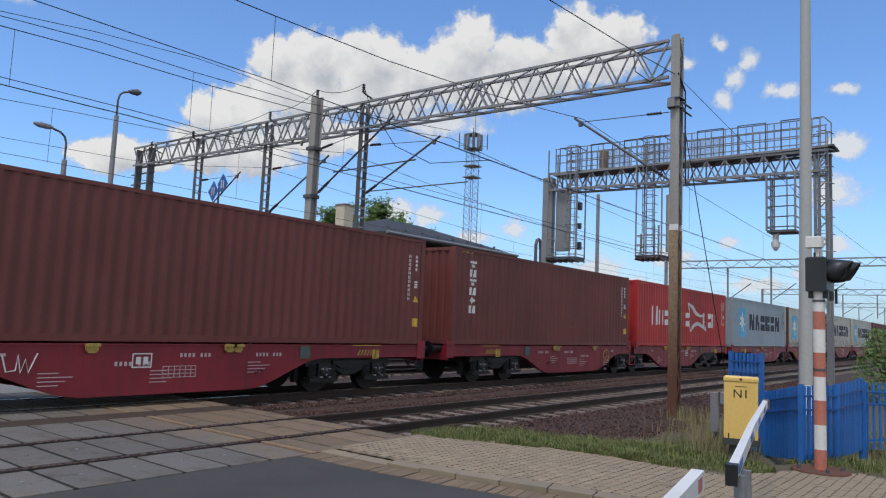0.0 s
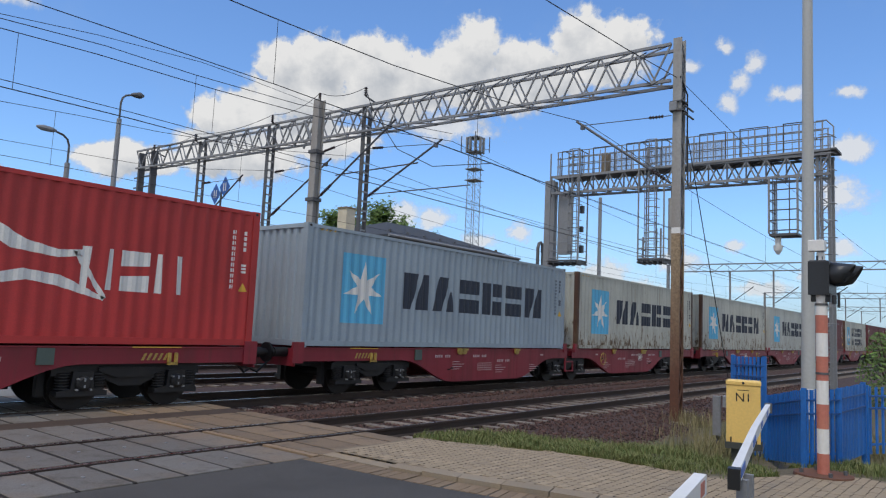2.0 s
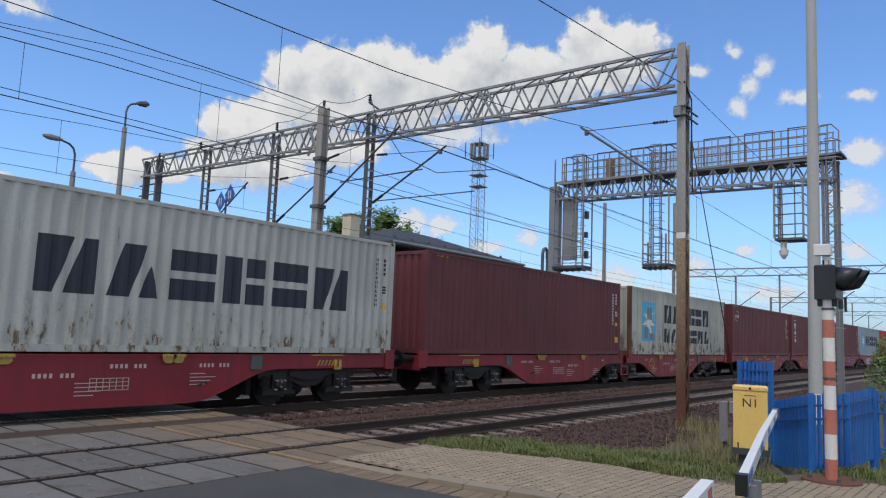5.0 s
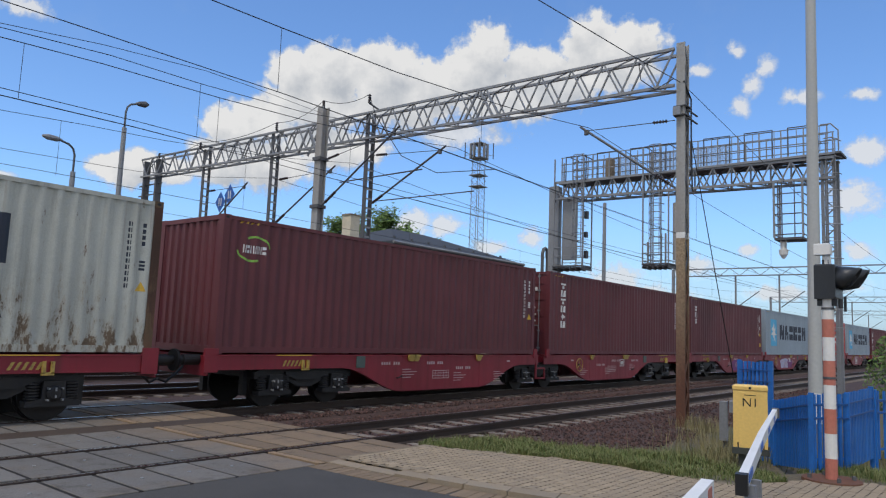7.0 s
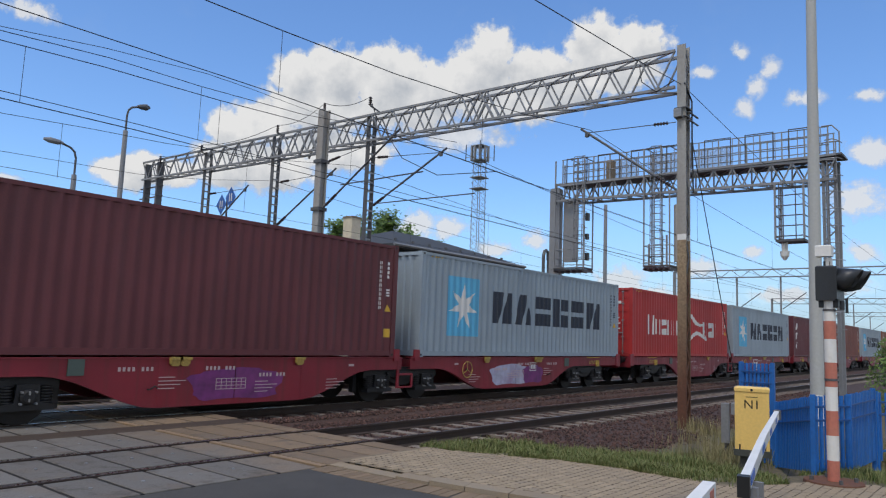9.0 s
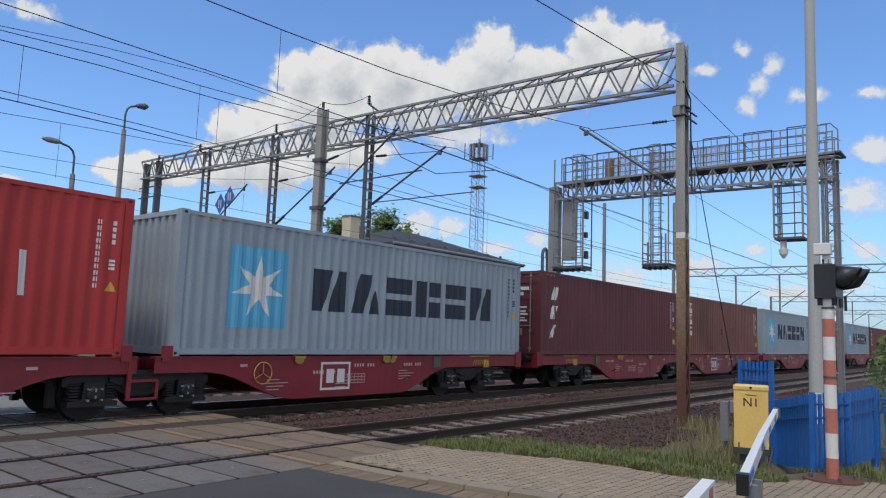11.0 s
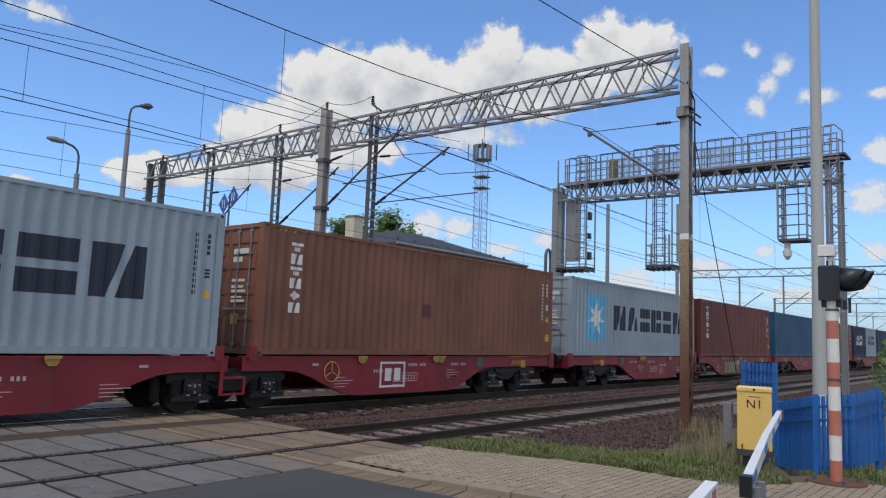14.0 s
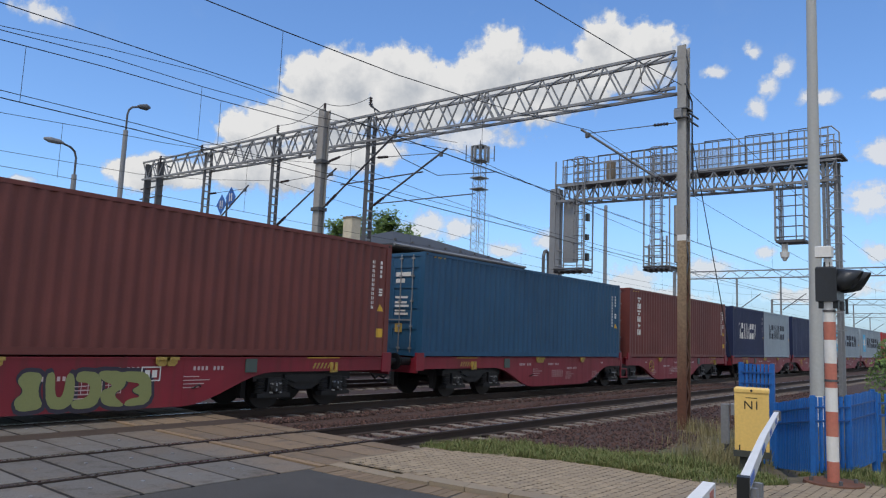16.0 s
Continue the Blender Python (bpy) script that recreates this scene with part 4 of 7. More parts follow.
def wagon(i):
    """One articulated wagon: two halves over three bogies. x = 0 is the middle of its shared bogie."""
    flip = -1 if i in (0, 1, 3) else 1
    w = thing("container_wagon", "red articulated container wagon with black bogies", "wagon", group="wagons of the train")
    for half in (-1, 1):
        body = part("cradle", shared("cradle%d" % half, lambda: mirrored(cradle(), half)), WAGON_RED, w)
        sm = shared("sill%d" % half, lambda: mirrored(sill_shape(), half))
        for sy in (-1, 1):
            part("side_sill", sm, WAGON_RED, w, at=pose(0, sy * 1.21, 0) @ Matrix.Diagonal((1, -sy, 1, 1)))

        def at(u):
            return half * (CLOSE / 2 + LEN - u)
        for u in (6.0, 6.2, 9.05):
            part("container_cone", shared("folding_cone", folding_cone), DULL_YELLOW, w, "yellow folding container cone", at=pose(at(u), -1.225, DECK - 0.02))
        part("warning_stripe", shared("stripe_plate", stripe_plate), DULL_YELLOW, w, at=pose(at(2.1) - 0.35, -1.216, DECK - 0.26))
        part("jacking_bracket", shared("jack_bracket", jack_bracket), DULL_YELLOW, w, at=pose(at(2.1) + 0.3, -1.222, DECK - 0.12))
        part("edge_marking", shared("edge_marking", lambda: Shape().box(-0.55, 0.45, -0.002, 0, 0, 0.018)), YELLOW, w, at=pose(at(2.1), -1.241, DECK - 0.025))
        for u in (7.9, 9.9, 5.7):
            part("stencil_print", shared("stencil_print", print_rows), STENCIL, w, at=pose(at(u), -1.215, 0.42 if u > 7 else 0.55))
        for u, z in ((7.0, 0.99), (8.3, 0.84), (5.2, 0.99)):
            tagged(part("number_stencil", shared("number_stencil", number_stencil), STENCIL, w, at=pose(at(u) - 0.3, -1.215, z - 0.1)), "", "", "", "stuff")
        part("data_panel", shared("data_panel", data_panel), STENCIL, w, at=pose(at(7.3) - 0.35, -1.215, 0.5))
        part("small_plate", shared("small_plate", lambda: Shape().box(0, 0.18, -0.004, 0, 0, 0.05)), STENCIL, w, at=pose(at(10.6), -1.215, 0.93))
        part("release_handle", shared("release_handle", lambda: Shape().path([(0, 0, 0), (0, -0.06, 0), (0.12, -0.06, 0.06), (0.16, -0.06, 0.02)], 0.016, 6)), BOGIE, w, at=pose(at(5.5), -1.21, 0.55))
        part("stake_pocket", shared("stake_pocket", lambda: Shape().box(-0.2, 0.12, -0.06, 0.0, -0.36, 0.12)), WAGON_RED, w, at=pose(at(-0.02), -1.18, DECK))
        part("stake_pocket", shared("stake_pocket2", lambda: Shape().box(-0.10, 0.10, -0.05, 0.02, -0.1, 0.2)), WAGON_RED, w, at=pose(at(LEN + 0.08), -1.2, DECK))
        for y in (-0.875, 0.875):
            part("buffer", shared("buffer%d" % half, lambda: mirrored(buffer_shape(), half)), BOGIE, w, at=pose(0, y, 1.03))
        part("coupling", shared("coupling%d" % half, lambda: mirrored(Shape().box(-0.55, -0.1, -0.08, 0.08, 0.86, 0.98).box(-0.72, -0.5, -0.05, 0.05, 0.7, 0.95), half)), BOGIE, w)
        part("air_hose", shared("hose%d" % half, lambda: mirrored(Shape().path([(-0.12, -0.35, 0.9), (-0.3, -0.36, 0.72), (-0.5, -0.34, 0.55), (-0.66, -0.3, 0.62)], 0.03), half)), BLACK, w)
        part("equipment_box", shared("equip", lambda: Shape().box(-0.14, 0.14, -0.02, 0.1, -0.14, 0.14)), DARK_GREEN, w, at=pose(at(4.15), -1.222, 0.97))
    big = i in (7, 8, 9)
    x = 4.3 if big else (4.4, 6.3, 6.1)[min(i, 2)]
    if i == 3:
        x = -5.1
    part("emblem", shared("emblem%d" % big, lambda: emblem(1.8 if big else 0.75)), WHITE, w, "white framed operator mark", at=pose(x, -1.216, 0.36 if big else 0.70))
    if i == 0:
        part("spray_line", Shape().path([(2.2, -1.22, 0.95), (2.28, -1.22, 0.68), (2.42, -1.22, 0.7), (2.44, -1.22, 0.95), (2.5, -1.22, 0.66), (2.56, -1.22, 0.88), (2.62, -1.22, 0.66), (2.74, -1.22, 0.98)], 0.014, 5), WHITE, w)
    hw = part("hand_wheel", shared("hand_wheel", hand_wheel), DULL_YELLOW, w, "yellow brake hand wheel", at=pose(flip * 2.63, -1.27, 0.79))
    part("spindle", shared("spindle", lambda: Shape().tube((0, 0, 0), (0, 0.12, 0), 0.03)), BOGIE, hw)
    step = part("step_frame", shared("step_frame", lambda: Shape().bar((-0.3, -1.2, 1.1), (-0.3, -1.2, 0.35), 0.08, 0.04).bar((-0.3, -1.2, 0.37), (0.25, -1.2, 0.37), 0.08, 0.04).bar((0.25, -1.2, 0.37), (0.25, -1.2, 0.7), 0.06, 0.04).bar((-0.3, -1.2, 0.7), (0.25, -1.2, 0.7), 0.06, 0.05)), WAGON_RED, w)
    for x in (-(CLOSE / 2 + LEN - 2.55), 0.0, CLOSE / 2 + LEN - 2.55):
        bogie(w, x)
    if i == 10:
        for k in range(5):
            sp = part("spray_shadow", shared("spray_shadow%d" % k, lambda: chunk(k, 1.2, 0.0)), TAG_DARK, w, "dark sprayed outline", at=pose(3.86 + 0.475 * k, -1.2175 - 0.0003 * k, 0.24))
            part("spray_fill", shared("spray_fill%d" % k, lambda: chunk(k, 0.98, -0.004)), TAG_GREEN, sp, "olive sprayed shape")
    if i == 6:
        part("spray_patch", shared("patch", blob), TAG_PURPLE, w, "purple sprayed patch", at=pose(-6.3, -1.214, 0.28))
        part("spray_patch", shared("patch", blob), TAG_PALE, w, "pale sprayed patch", at=pose(3.9, -1.214, 0.28))
        part("spray_patch", shared("patch", blob), TAG_PURPLE, w, "purple sprayed patch", at=pose(5.7, -1.2155, 0.3) @ Matrix.Diagonal((0.55, 1, 0.9, 1)))
    return w


def mirrored(s, half):
    """From u, measured from the buffer end, to the wagon's x."""
    s.v = [(half * (CLOSE / 2 + LEN - x), y, z) for x, y, z in s.v]
    return s


TRAIN_Y = TRACKS[1]



def travel(t):
    """How far the train has come: 58 km/h, gaining slowly."""
    return 16.115 * t + 0.0424 * t * t - 0.05


TRAIN = []


def build_train():
    # wagon 0 carries containers -1 and 0, wagon i carries 2i-1 and 2i; the joint of wagon 0 lies behind the camera's view
    joint0 = 16.48 - OPEN - LEN - CLOSE / 2
    for i in range(15):
        w = wagon(i)
        x = joint0 + i * PAIR
        TRAIN.append((w, x, TRAIN_Y, 0.0))
        for half, k in ((-1, 2 * i - 1), (1, 2 * i)):
            if 0 <= k < len(SPECS):
                mid = x + half * (CLOSE / 2 + LEN / 2)
                if isinstance(SPECS[k][0], tuple):
                    # two containers of half the length share one half of the wagon
                    for spec, dx in zip(SPECS[k], (-3.07, 3.07)):
                        c = container(spec)
                        c.scale = (6.058 / LEN, 1, 1)
                        TRAIN.append((c, mid + dx, TRAIN_Y, DECK))
                else:
                    TRAIN.append((container(SPECS[k]), mid, TRAIN_Y, DECK))


build_train()


# ---- clouds: a far sheet of sky, drifting ----
# heading, elevation, half width, half height in degrees
CUMULUS = (
    (41.1, 19.9, 3.9, 2.5),
    (45.2, 20.4, 4.4, 2.4),
    (38.1, 19.7, 2.5, 2.0),
    (49.0, 19.5, 4.2, 2.2),
    (53.8, 22.0, 2.6, 2.5),
    (52.7, 20.7, 3.3, 2.3),
    (57.8, 21.0, 3.7, 2.0),
    (62.4, 22.7, 2.7, 2.3),
    (65.7, 22.4, 2.9, 2.0),
    (64.0, 21.0, 4.2, 2.3),
    (59.7, 20.3, 5.0, 2.5),
    (55.1, 18.8, 6.0, 2.1),
    (46.7, 18.1, 6.9, 2.4),
    (39.4, 17.2, 4.9, 2.4),
    (35.5, 15.7, 3.5, 1.8),
    (33.2, 15.0, 2.5, 1.6),
    (32.7, 12.2, 2.9, 1.9),
    (36.2, 12.5, 4.8, 2.2),
    (41.4, 14.3, 5.4, 1.8),
    (25.9, 10.9, 2.6, 1.4),
    (29.1, 11.3, 2.4, 1.3),
    (27.5, 11.6, 2.0, 1.2),
)
SMALL_CLOUDS = (
    (73.4, 21.6, 0.8, 0.7),
    (75.5, 20.1, 0.9, 0.8),
    (74.6, 18.8, 0.9, 1.0),
    (73.6, 17.5, 1.0, 1.0),
    (77.7, 17.7, 1.7, 0.7),
    (81.8, 17.5, 1.3, 0.5),
    (81.7, 13.7, 1.8, 1.2),
    (81.1, 10.5, 2.3, 1.4),
    (48.3, 8.6, 3.2, 1.4),
    (50.8, 8.5, 2.1, 1.0),
    (54.8, 7.0, 1.9, 0.9),
    (57.9, 7.9, 1.3, 0.9),
    (64.6, 4.6, 3.2, 1.7),
    (70.2, 5.8, 2.4, 1.0),
    (18.7, 20.9, 2.4, 0.9),
    (18.5, 9.4, 1.0, 0.4),
    (81.3, 6.8, 1.3, 0.9),
    (70.8, 20.2, 1.1, 0.6),
    (51.5, 15.9, 5.1, 1.3),
    (74.1, 6.9, 1.0, 0.5),
    (79.9, 4.5, 2.4, 0.9),
    (67.7, 3.5, 3.3, 1.0),
    (76.3, 3.7, 3.3, 0.8),
)


def cloud_paint():
    m = bpy.data.materials.new("cloud")
    m.use_nodes = True
    t = m.node_tree
    t.nodes.clear()
    uv = t.nodes.new("ShaderNodeUVMap").outputs[0]

    def fbm(scale, detail, rough=0.6):
        n = t.nodes.new("ShaderNodeTexNoise")
        n.inputs["Scale"].default_value, n.inputs["Detail"].default_value, n.inputs["Roughness"].default_value = scale, detail, rough
        t.links.new(uv, n.inputs["Vector"])
        return n

    def vec(op, a, b):
        n = t.nodes.new("ShaderNodeVectorMath")
        n.operation = op
        for s, v in zip(n.inputs, (a, b)):
            if isinstance(v, tuple):
                s.default_value = v
            else:
                t.links.new(v, s)
        return n

    def calc(op, a, b, c=None):
        n = t.nodes.new("ShaderNodeMath")
        n.operation = op
        for s, v in zip(n.inputs, (a, b, c)):
            if v is None:
                continue
            if isinstance(v, (int, float)):
                s.default_value = v
            else:
                t.links.new(v, s)
        return n.outputs[0]

    warp = vec("SCALE", vec("SUBTRACT", fbm(0.35, 4).outputs["Color"], (0.5, 0.5, 0.5)).outputs[0], (0, 0, 0))
    warp.inputs["Scale"].default_value = 1.5
    at = vec("ADD", uv, warp.outputs[0]).outputs[0]

    def field(pos, clouds):
        near = None
        for h, e, w, k in clouds:
            d = vec("MULTIPLY", vec("SUBTRACT", pos, (h, e, 0)).outputs[0], (1 / w, 1 / k, 0))
            d = vec("LENGTH", d.outputs[0], (0, 0, 0)).outputs["Value"]
            near = d if near is None else calc("SMOOTH_MIN", near, d, 0.2)
        return near

    billow = calc("SUBTRACT", fbm(0.85, 10, 0.58).outputs["Fac"], 0.5)
    ragged = calc("SUBTRACT", fbm(0.7, 10, 0.66).outputs["Fac"], 0.5)
    dens = calc("ADD", calc("SUBTRACT", 1.04, field(at, CUMULUS)), calc("MULTIPLY", billow, 1.15))
    thin = calc("ADD", calc("SUBTRACT", 1.02, field(at, SMALL_CLOUDS)), calc("MULTIPLY", ragged, 2.2))
    above = calc("SUBTRACT", 1.04, field(vec("ADD", at, (-0.6, 1.5, 0)).outputs[0], CUMULUS))
    wisp = fbm(0.16, 6, 0.6).outputs["Fac"]
    mask = calc("MAXIMUM", ramp(t, dens, 0.0, 0.30), ramp(t, thin, 0.0, 0.6, 0.0, 0.9))
    veil = ramp(t, wisp, 0.55, 0.9, 0.0, 0.15)
    head = vec("DOT_PRODUCT", uv, (1, 0, 0)).outputs["Value"]
    # Beyond the view, unseen glowing clouds are added to whiten the sky light.
    away = calc("SUBTRACT", 1.0, calc("MULTIPLY", ramp(t, head, 0.0, 14.0), ramp(t, head, 112.0, 98.0)))
    veil = calc("MAXIMUM", veil, calc("MULTIPLY", away, ramp(t, fbm(0.05, 8, 0.6).outputs["Fac"], 0.40, 0.50)))
    low = ramp(t, vec("DOT_PRODUCT", uv, (0, 1, 0)).outputs["Value"], 0.0, 9.0, 1.0, 0.0)
    puffs = calc("MAXIMUM", mask, veil)
    mask = calc("MAXIMUM", puffs, calc("MULTIPLY", low, 0.7))
    n = ramp(t, calc("ADD", calc("MULTIPLY", above, 0.42), calc("MULTIPLY", calc("SUBTRACT", fbm(0.42, 9, 0.6).outputs["Fac"], 0.5), 1.5)), -0.02, 0.62)
    col = mixc(t, n, (0.97, 0.97, 0.97), (0.58, 0.62, 0.68))
    col = mixc(t, calc("MULTIPLY", low, 0.35), col, (0.62, 0.70, 0.80))
    col = mixc(t, puffs, (0.45, 0.59, 0.79), col)
    em = t.nodes.new("ShaderNodeEmission")
    t.links.new(col, em.inputs["Color"])
    em.inputs["Strength"].default_value = 0.80
    tr = t.nodes.new("ShaderNodeBsdfTransparent")
    mx = t.nodes.new("ShaderNodeMixShader")
    out = t.nodes.new("ShaderNodeOutputMaterial")
    t.links.new(mask, mx.inputs[0])
    t.links.new(tr.outputs[0], mx.inputs[1])
    t.links.new(em.outputs[0], mx.inputs[2])
    t.links.new(mx.outputs[0], out.inputs[0])
    return m


def cloud_sheet():
    n, k, r = 144, 32, 3600.0
    hs = [-130 + 360 * i / n for i in range(n + 1)]
    es = [-1 + 50 * j / k for j in range(k + 1)]
    v = [(r * math.sin(radians(h)) * math.cos(radians(e)), r * math.cos(radians(h)) * math.cos(radians(e)), r * math.sin(radians(e))) for e in es for h in hs]
    f = [(j * (n + 1) + i, j * (n + 1) + i + 1, (j + 1) * (n + 1) + i + 1, (j + 1) * (n + 1) + i) for j in range(k) for i in range(n)]
    me = bpy.data.meshes.new("cloud_backdrop")
    me.from_pydata(v, [], f)
    uv = me.uv_layers.new(name="UVMap")
    he = [(h, e) for e in es for h in hs]
    uv.data.foreach_set("uv", [c for lp in me.loops for c in he[lp.vertex_index]])
    me.materials.append(cloud_paint())
    ob = new("backdrop", me)
    ob.location = EYE
    return tagged(ob, "white cumulus clouds drifting in a blue sky", "clouds", "", "structure")


CLOUDS = cloud_sheet()


# ---- level crossing, pavement, verge ----
CHANNEL = surface("channel_dirt", (0.050, 0.034, 0.025), 0.9, 0, 30, 0.4, 1.5, (0.085, 0.06, 0.042), 0.6, 0.004)
EDGE_STRIP = surface("worn_tan_strip", (0.25, 0.175, 0.108), 0.85, 0, 40, 0.2, 3, (0.18, 0.13, 0.09), 0.6, 0.002)


def crossing():
    rows = ((7.30, 8.385), (8.63, 9.87), (10.10, 11.48), (12.12, 13.13), (13.38, 14.60), (14.86, 15.85))
    joints = [EDGE + 0.005, 8.25, 7.66, 7.065, 6.67]
    joints_west = [6.50, 5.866, 5.272, 4.678, 4.084, 3.49, 2.896, 2.302, 1.708, 1.114, 0.52, -0.074, -0.668, -1.262]
    spans = list(zip(joints[1:], joints)) + list(zip(joints_west[1:], joints_west))
    meshes = {}
    for y0, y1 in rows:
        for x0, x1 in spans:
            key = round(y1 - y0, 2), round(x1 - x0, 3)
            if key not in meshes:
                w = (x1 - x0) / 2 - 0.027
                meshes[key] = Shape().soft(-w, w, -key[0] / 2, key[0] / 2, -0.16, 0.0, 0.008).mesh("crossing_panel")
            part("crossing_panel", meshes[key], PANEL, bed, at=pose((x0 + x1) / 2, (y0 + y1) / 2, random.uniform(-0.010, -0.002), random.uniform(-0.15, 0.15), random.uniform(-0.2, 0.2), 0))
        for x in joints[1:-1] + joints_west[1:-1]:
            part("joint_strip", Shape().box(x - 0.026, x + 0.026, y0 + 0.01, y1 - 0.01, -0.1, -0.014), JOINT, bed)
        part("edge_strip", Shape().soft(6.54, 6.64, y0, y1, -0.1, 0.0, 0.005), EDGE_STRIP, bed)
    part("drain_channel", Shape().soft(-1.5, EDGE - 0.05, 11.49, 12.11, -0.1, -0.012, 0.005), CHANNEL, bed)
    # lifting eyes of the panels
    me = Shape().tube((0, 0, -0.01), (0, 0, 0.004), 0.022, n=8).mesh("lifting_eye")
    for y in (7.85, 9.26, 10.77, 12.65, 13.99):
        for i in range(10):
            part("lifting_eye", me, GALV, bed, at=pose(5.57 - 0.594 * i, y, 0.0))


crossing()
lump("stop_line", Shape().box(-3, 3.0, 6.98, 7.12, -0.02, -0.008), WHITE_PAINT, "worn white line across the asphalt", "road marking")

KERB_LINE = [(6.66, 7.26), (6.67, 6.7), (6.69, 6.1), (6.73, 5.6), (6.78, 5.1), (6.87, 4.55), (6.98, 4.0), (7.06, 3.5), (7.1, 2.9), (7.12, 2.2), (7.12, 1.4), (7.12, 0.4), (7.12, -0.6), (7.12, -1.6)]


def kerb():
    base = lump("kerb", Shape().box(6.6, 7.6, -1.7, 7.24, -0.4, -0.03), SAND, "concrete kerb along the road edge", "kerb")
    for (x0, y0), (x1, y1) in zip(KERB_LINE, KERB_LINE[1:]):
        d = Vector((x1 - x0, y1 - y0, 0))
        n = Vector((-d.y, d.x, 0)).normalized()
        p, q = Vector((x0, y0, 0)) + d.normalized() * 0.006, Vector((x1, y1, 0)) - d.normalized() * 0.006
        rise = 0.022 if y0 > 6.6 else (0.045 if y0 > 5.9 else 0.065)

        def slab(a, b, z0, z1, c):
            s = Shape()
            s.add([p + n * a + Vector((0, 0, z0)), p + n * b + Vector((0, 0, z0)), q + n * b + Vector((0, 0, z0)), q + n * a + Vector((0, 0, z0)),
                   p + n * a + Vector((0, 0, z1 - (c if a < b else 0))), p + n * b + Vector((0, 0, z1)), q + n * b + Vector((0, 0, z1)), q + n * a + Vector((0, 0, z1 - (c if a < b else 0)))],
                  [(0, 1, 2, 3), (7, 6, 5, 4), (0, 4, 5, 1), (1, 5, 6, 2), (2, 6, 7, 3), (3, 7, 4, 0)])
            return s
        part("kerb_stone", slab(0.0, 0.19, -0.2, rise, 0.015), KERB, base)
        p0, n_set = p.copy(), max(1, round((q - p).length / 0.115))
        step = (q - p) / n_set
        for k in range(n_set):
            p, q = p0 + step * k + step * 0.04, p0 + step * (k + 0.96)
            part("gutter_sett", slab(-0.36, -0.012, -0.2, -0.002 + random.uniform(-0.004, 0.003), 0.004), PANEL_TAN, base)


kerb()


def east_edge(y):
    """Where the paving gives way to the grass."""
    pts = ((-2.0, 10.9), (1.6, 11.0), (2.1, 10.9), (2.5, 10.2), (2.9, 9.45), (3.5, 9.45), (4.4, 9.5), (5.25, 9.4), (6.2, 9.0), (6.9, 8.8), (7.3, 8.75), (7.6, 8.75))
    for (ya, xa), (yb, xb) in zip(pts, pts[1:]):
        if ya <= y <= yb:
            return xa + (xb - xa) * (y - ya) / (yb - ya)
    return 8.7


def kerb_x(y):
    for (xa, ya), (xb, yb) in zip(KERB_LINE, KERB_LINE[1:]):
        if yb <= y <= ya:
            return xa + (xb - xa) * (ya - y) / (ya - yb)
    return 7.26


def paving():
    bed2 = Shape()
    ys = [-1.7 + 0.3 * i for i in range(31)]
    v = []
    for y in ys:
        v += [(kerb_x(min(y, 7.26)) + 0.18, y, 0.043), (east_edge(y), y, 0.043)]
    bed2.add(v, [(2 * i, 2 * i + 1, 2 * i + 3, 2 * i + 2) for i in range(len(ys) - 1)])
    base = lump("pavement", bed2, SAND, "tan concrete block paving beside the road", "pavement")
    me = Shape().add([(-0.098, -0.054, -0.05), (0.098, -0.054, -0.05), (0.098, 0.054, -0.05), (-0.098, 0.054, -0.05),
                      (-0.096, -0.053, 0.0), (0.084, -0.053, 0.0), (0.096, -0.040, 0.0), (0.096, 0.040, 0.0), (0.084, 0.053, 0.0), (-0.096, 0.053, 0.0)],
                     [(0, 1, 5, 4), (1, 2, 7, 6), (1, 6, 5), (2, 3, 9, 8), (2, 8, 7), (3, 0, 4, 9), (4, 5, 6, 7, 8, 9)]).mesh("paver")
    holes = Shape()
    rest = Shape()
    cells = []
    for j in range(80):
        y = -1.4 + 0.111 * j
        if y > 7.2:
            break
        x = kerb_x(y) + 0.30 + (0.1 if j % 2 else 0.0)
        while x < east_edge(y) + random.uniform(-0.15, 0.1):
            cells.append((x, y))
            x += 0.200
    near = [c for c in cells if 3.4 < c[1] < 7.2 and c[0] < 9.9]
    near = near[::max(1, len(near) // 300 + (len(near) % 300 > 0))] if len(near) > 300 else near
    chosen = set(near[:300])
    for x, y in cells:
        holes.box(x + 0.089, x + 0.111, y - 0.068, y - 0.042, 0.03, 0.0495)
        holes.box(x - 0.011, x + 0.011, y - 0.064, y - 0.046, 0.03, 0.0495)
        z = 0.048 + random.uniform(-0.002, 0.002)
        m = pose(x, y, z, random.uniform(-0.4, 0.4), random.uniform(-0.4, 0.4), random.uniform(-0.5, 0.5))
        if (x, y) in chosen:
            part("paver", me, PAVER, base, at=m)
        else:
            rest.add([m @ vv.co for vv in me.vertices], [tuple(p.vertices) for p in me.polygons])
    tagged(part("paving_rest", rest, PAVER, base), "", "", "", "stuff")
    tagged(part("drain_soil", holes, CHANNEL, base), "", "", "", "stuff")


def verge_z(x, y):
    """Height of the grass verge between paving and ballast."""
    k = min(1.0, max(0.0, (x - east_edge(y)) / 3.2))
    return 0.03 - 0.36 * k * k + 0.03 * noise.noise(Vector((x * 0.9, y * 0.9, 0)))


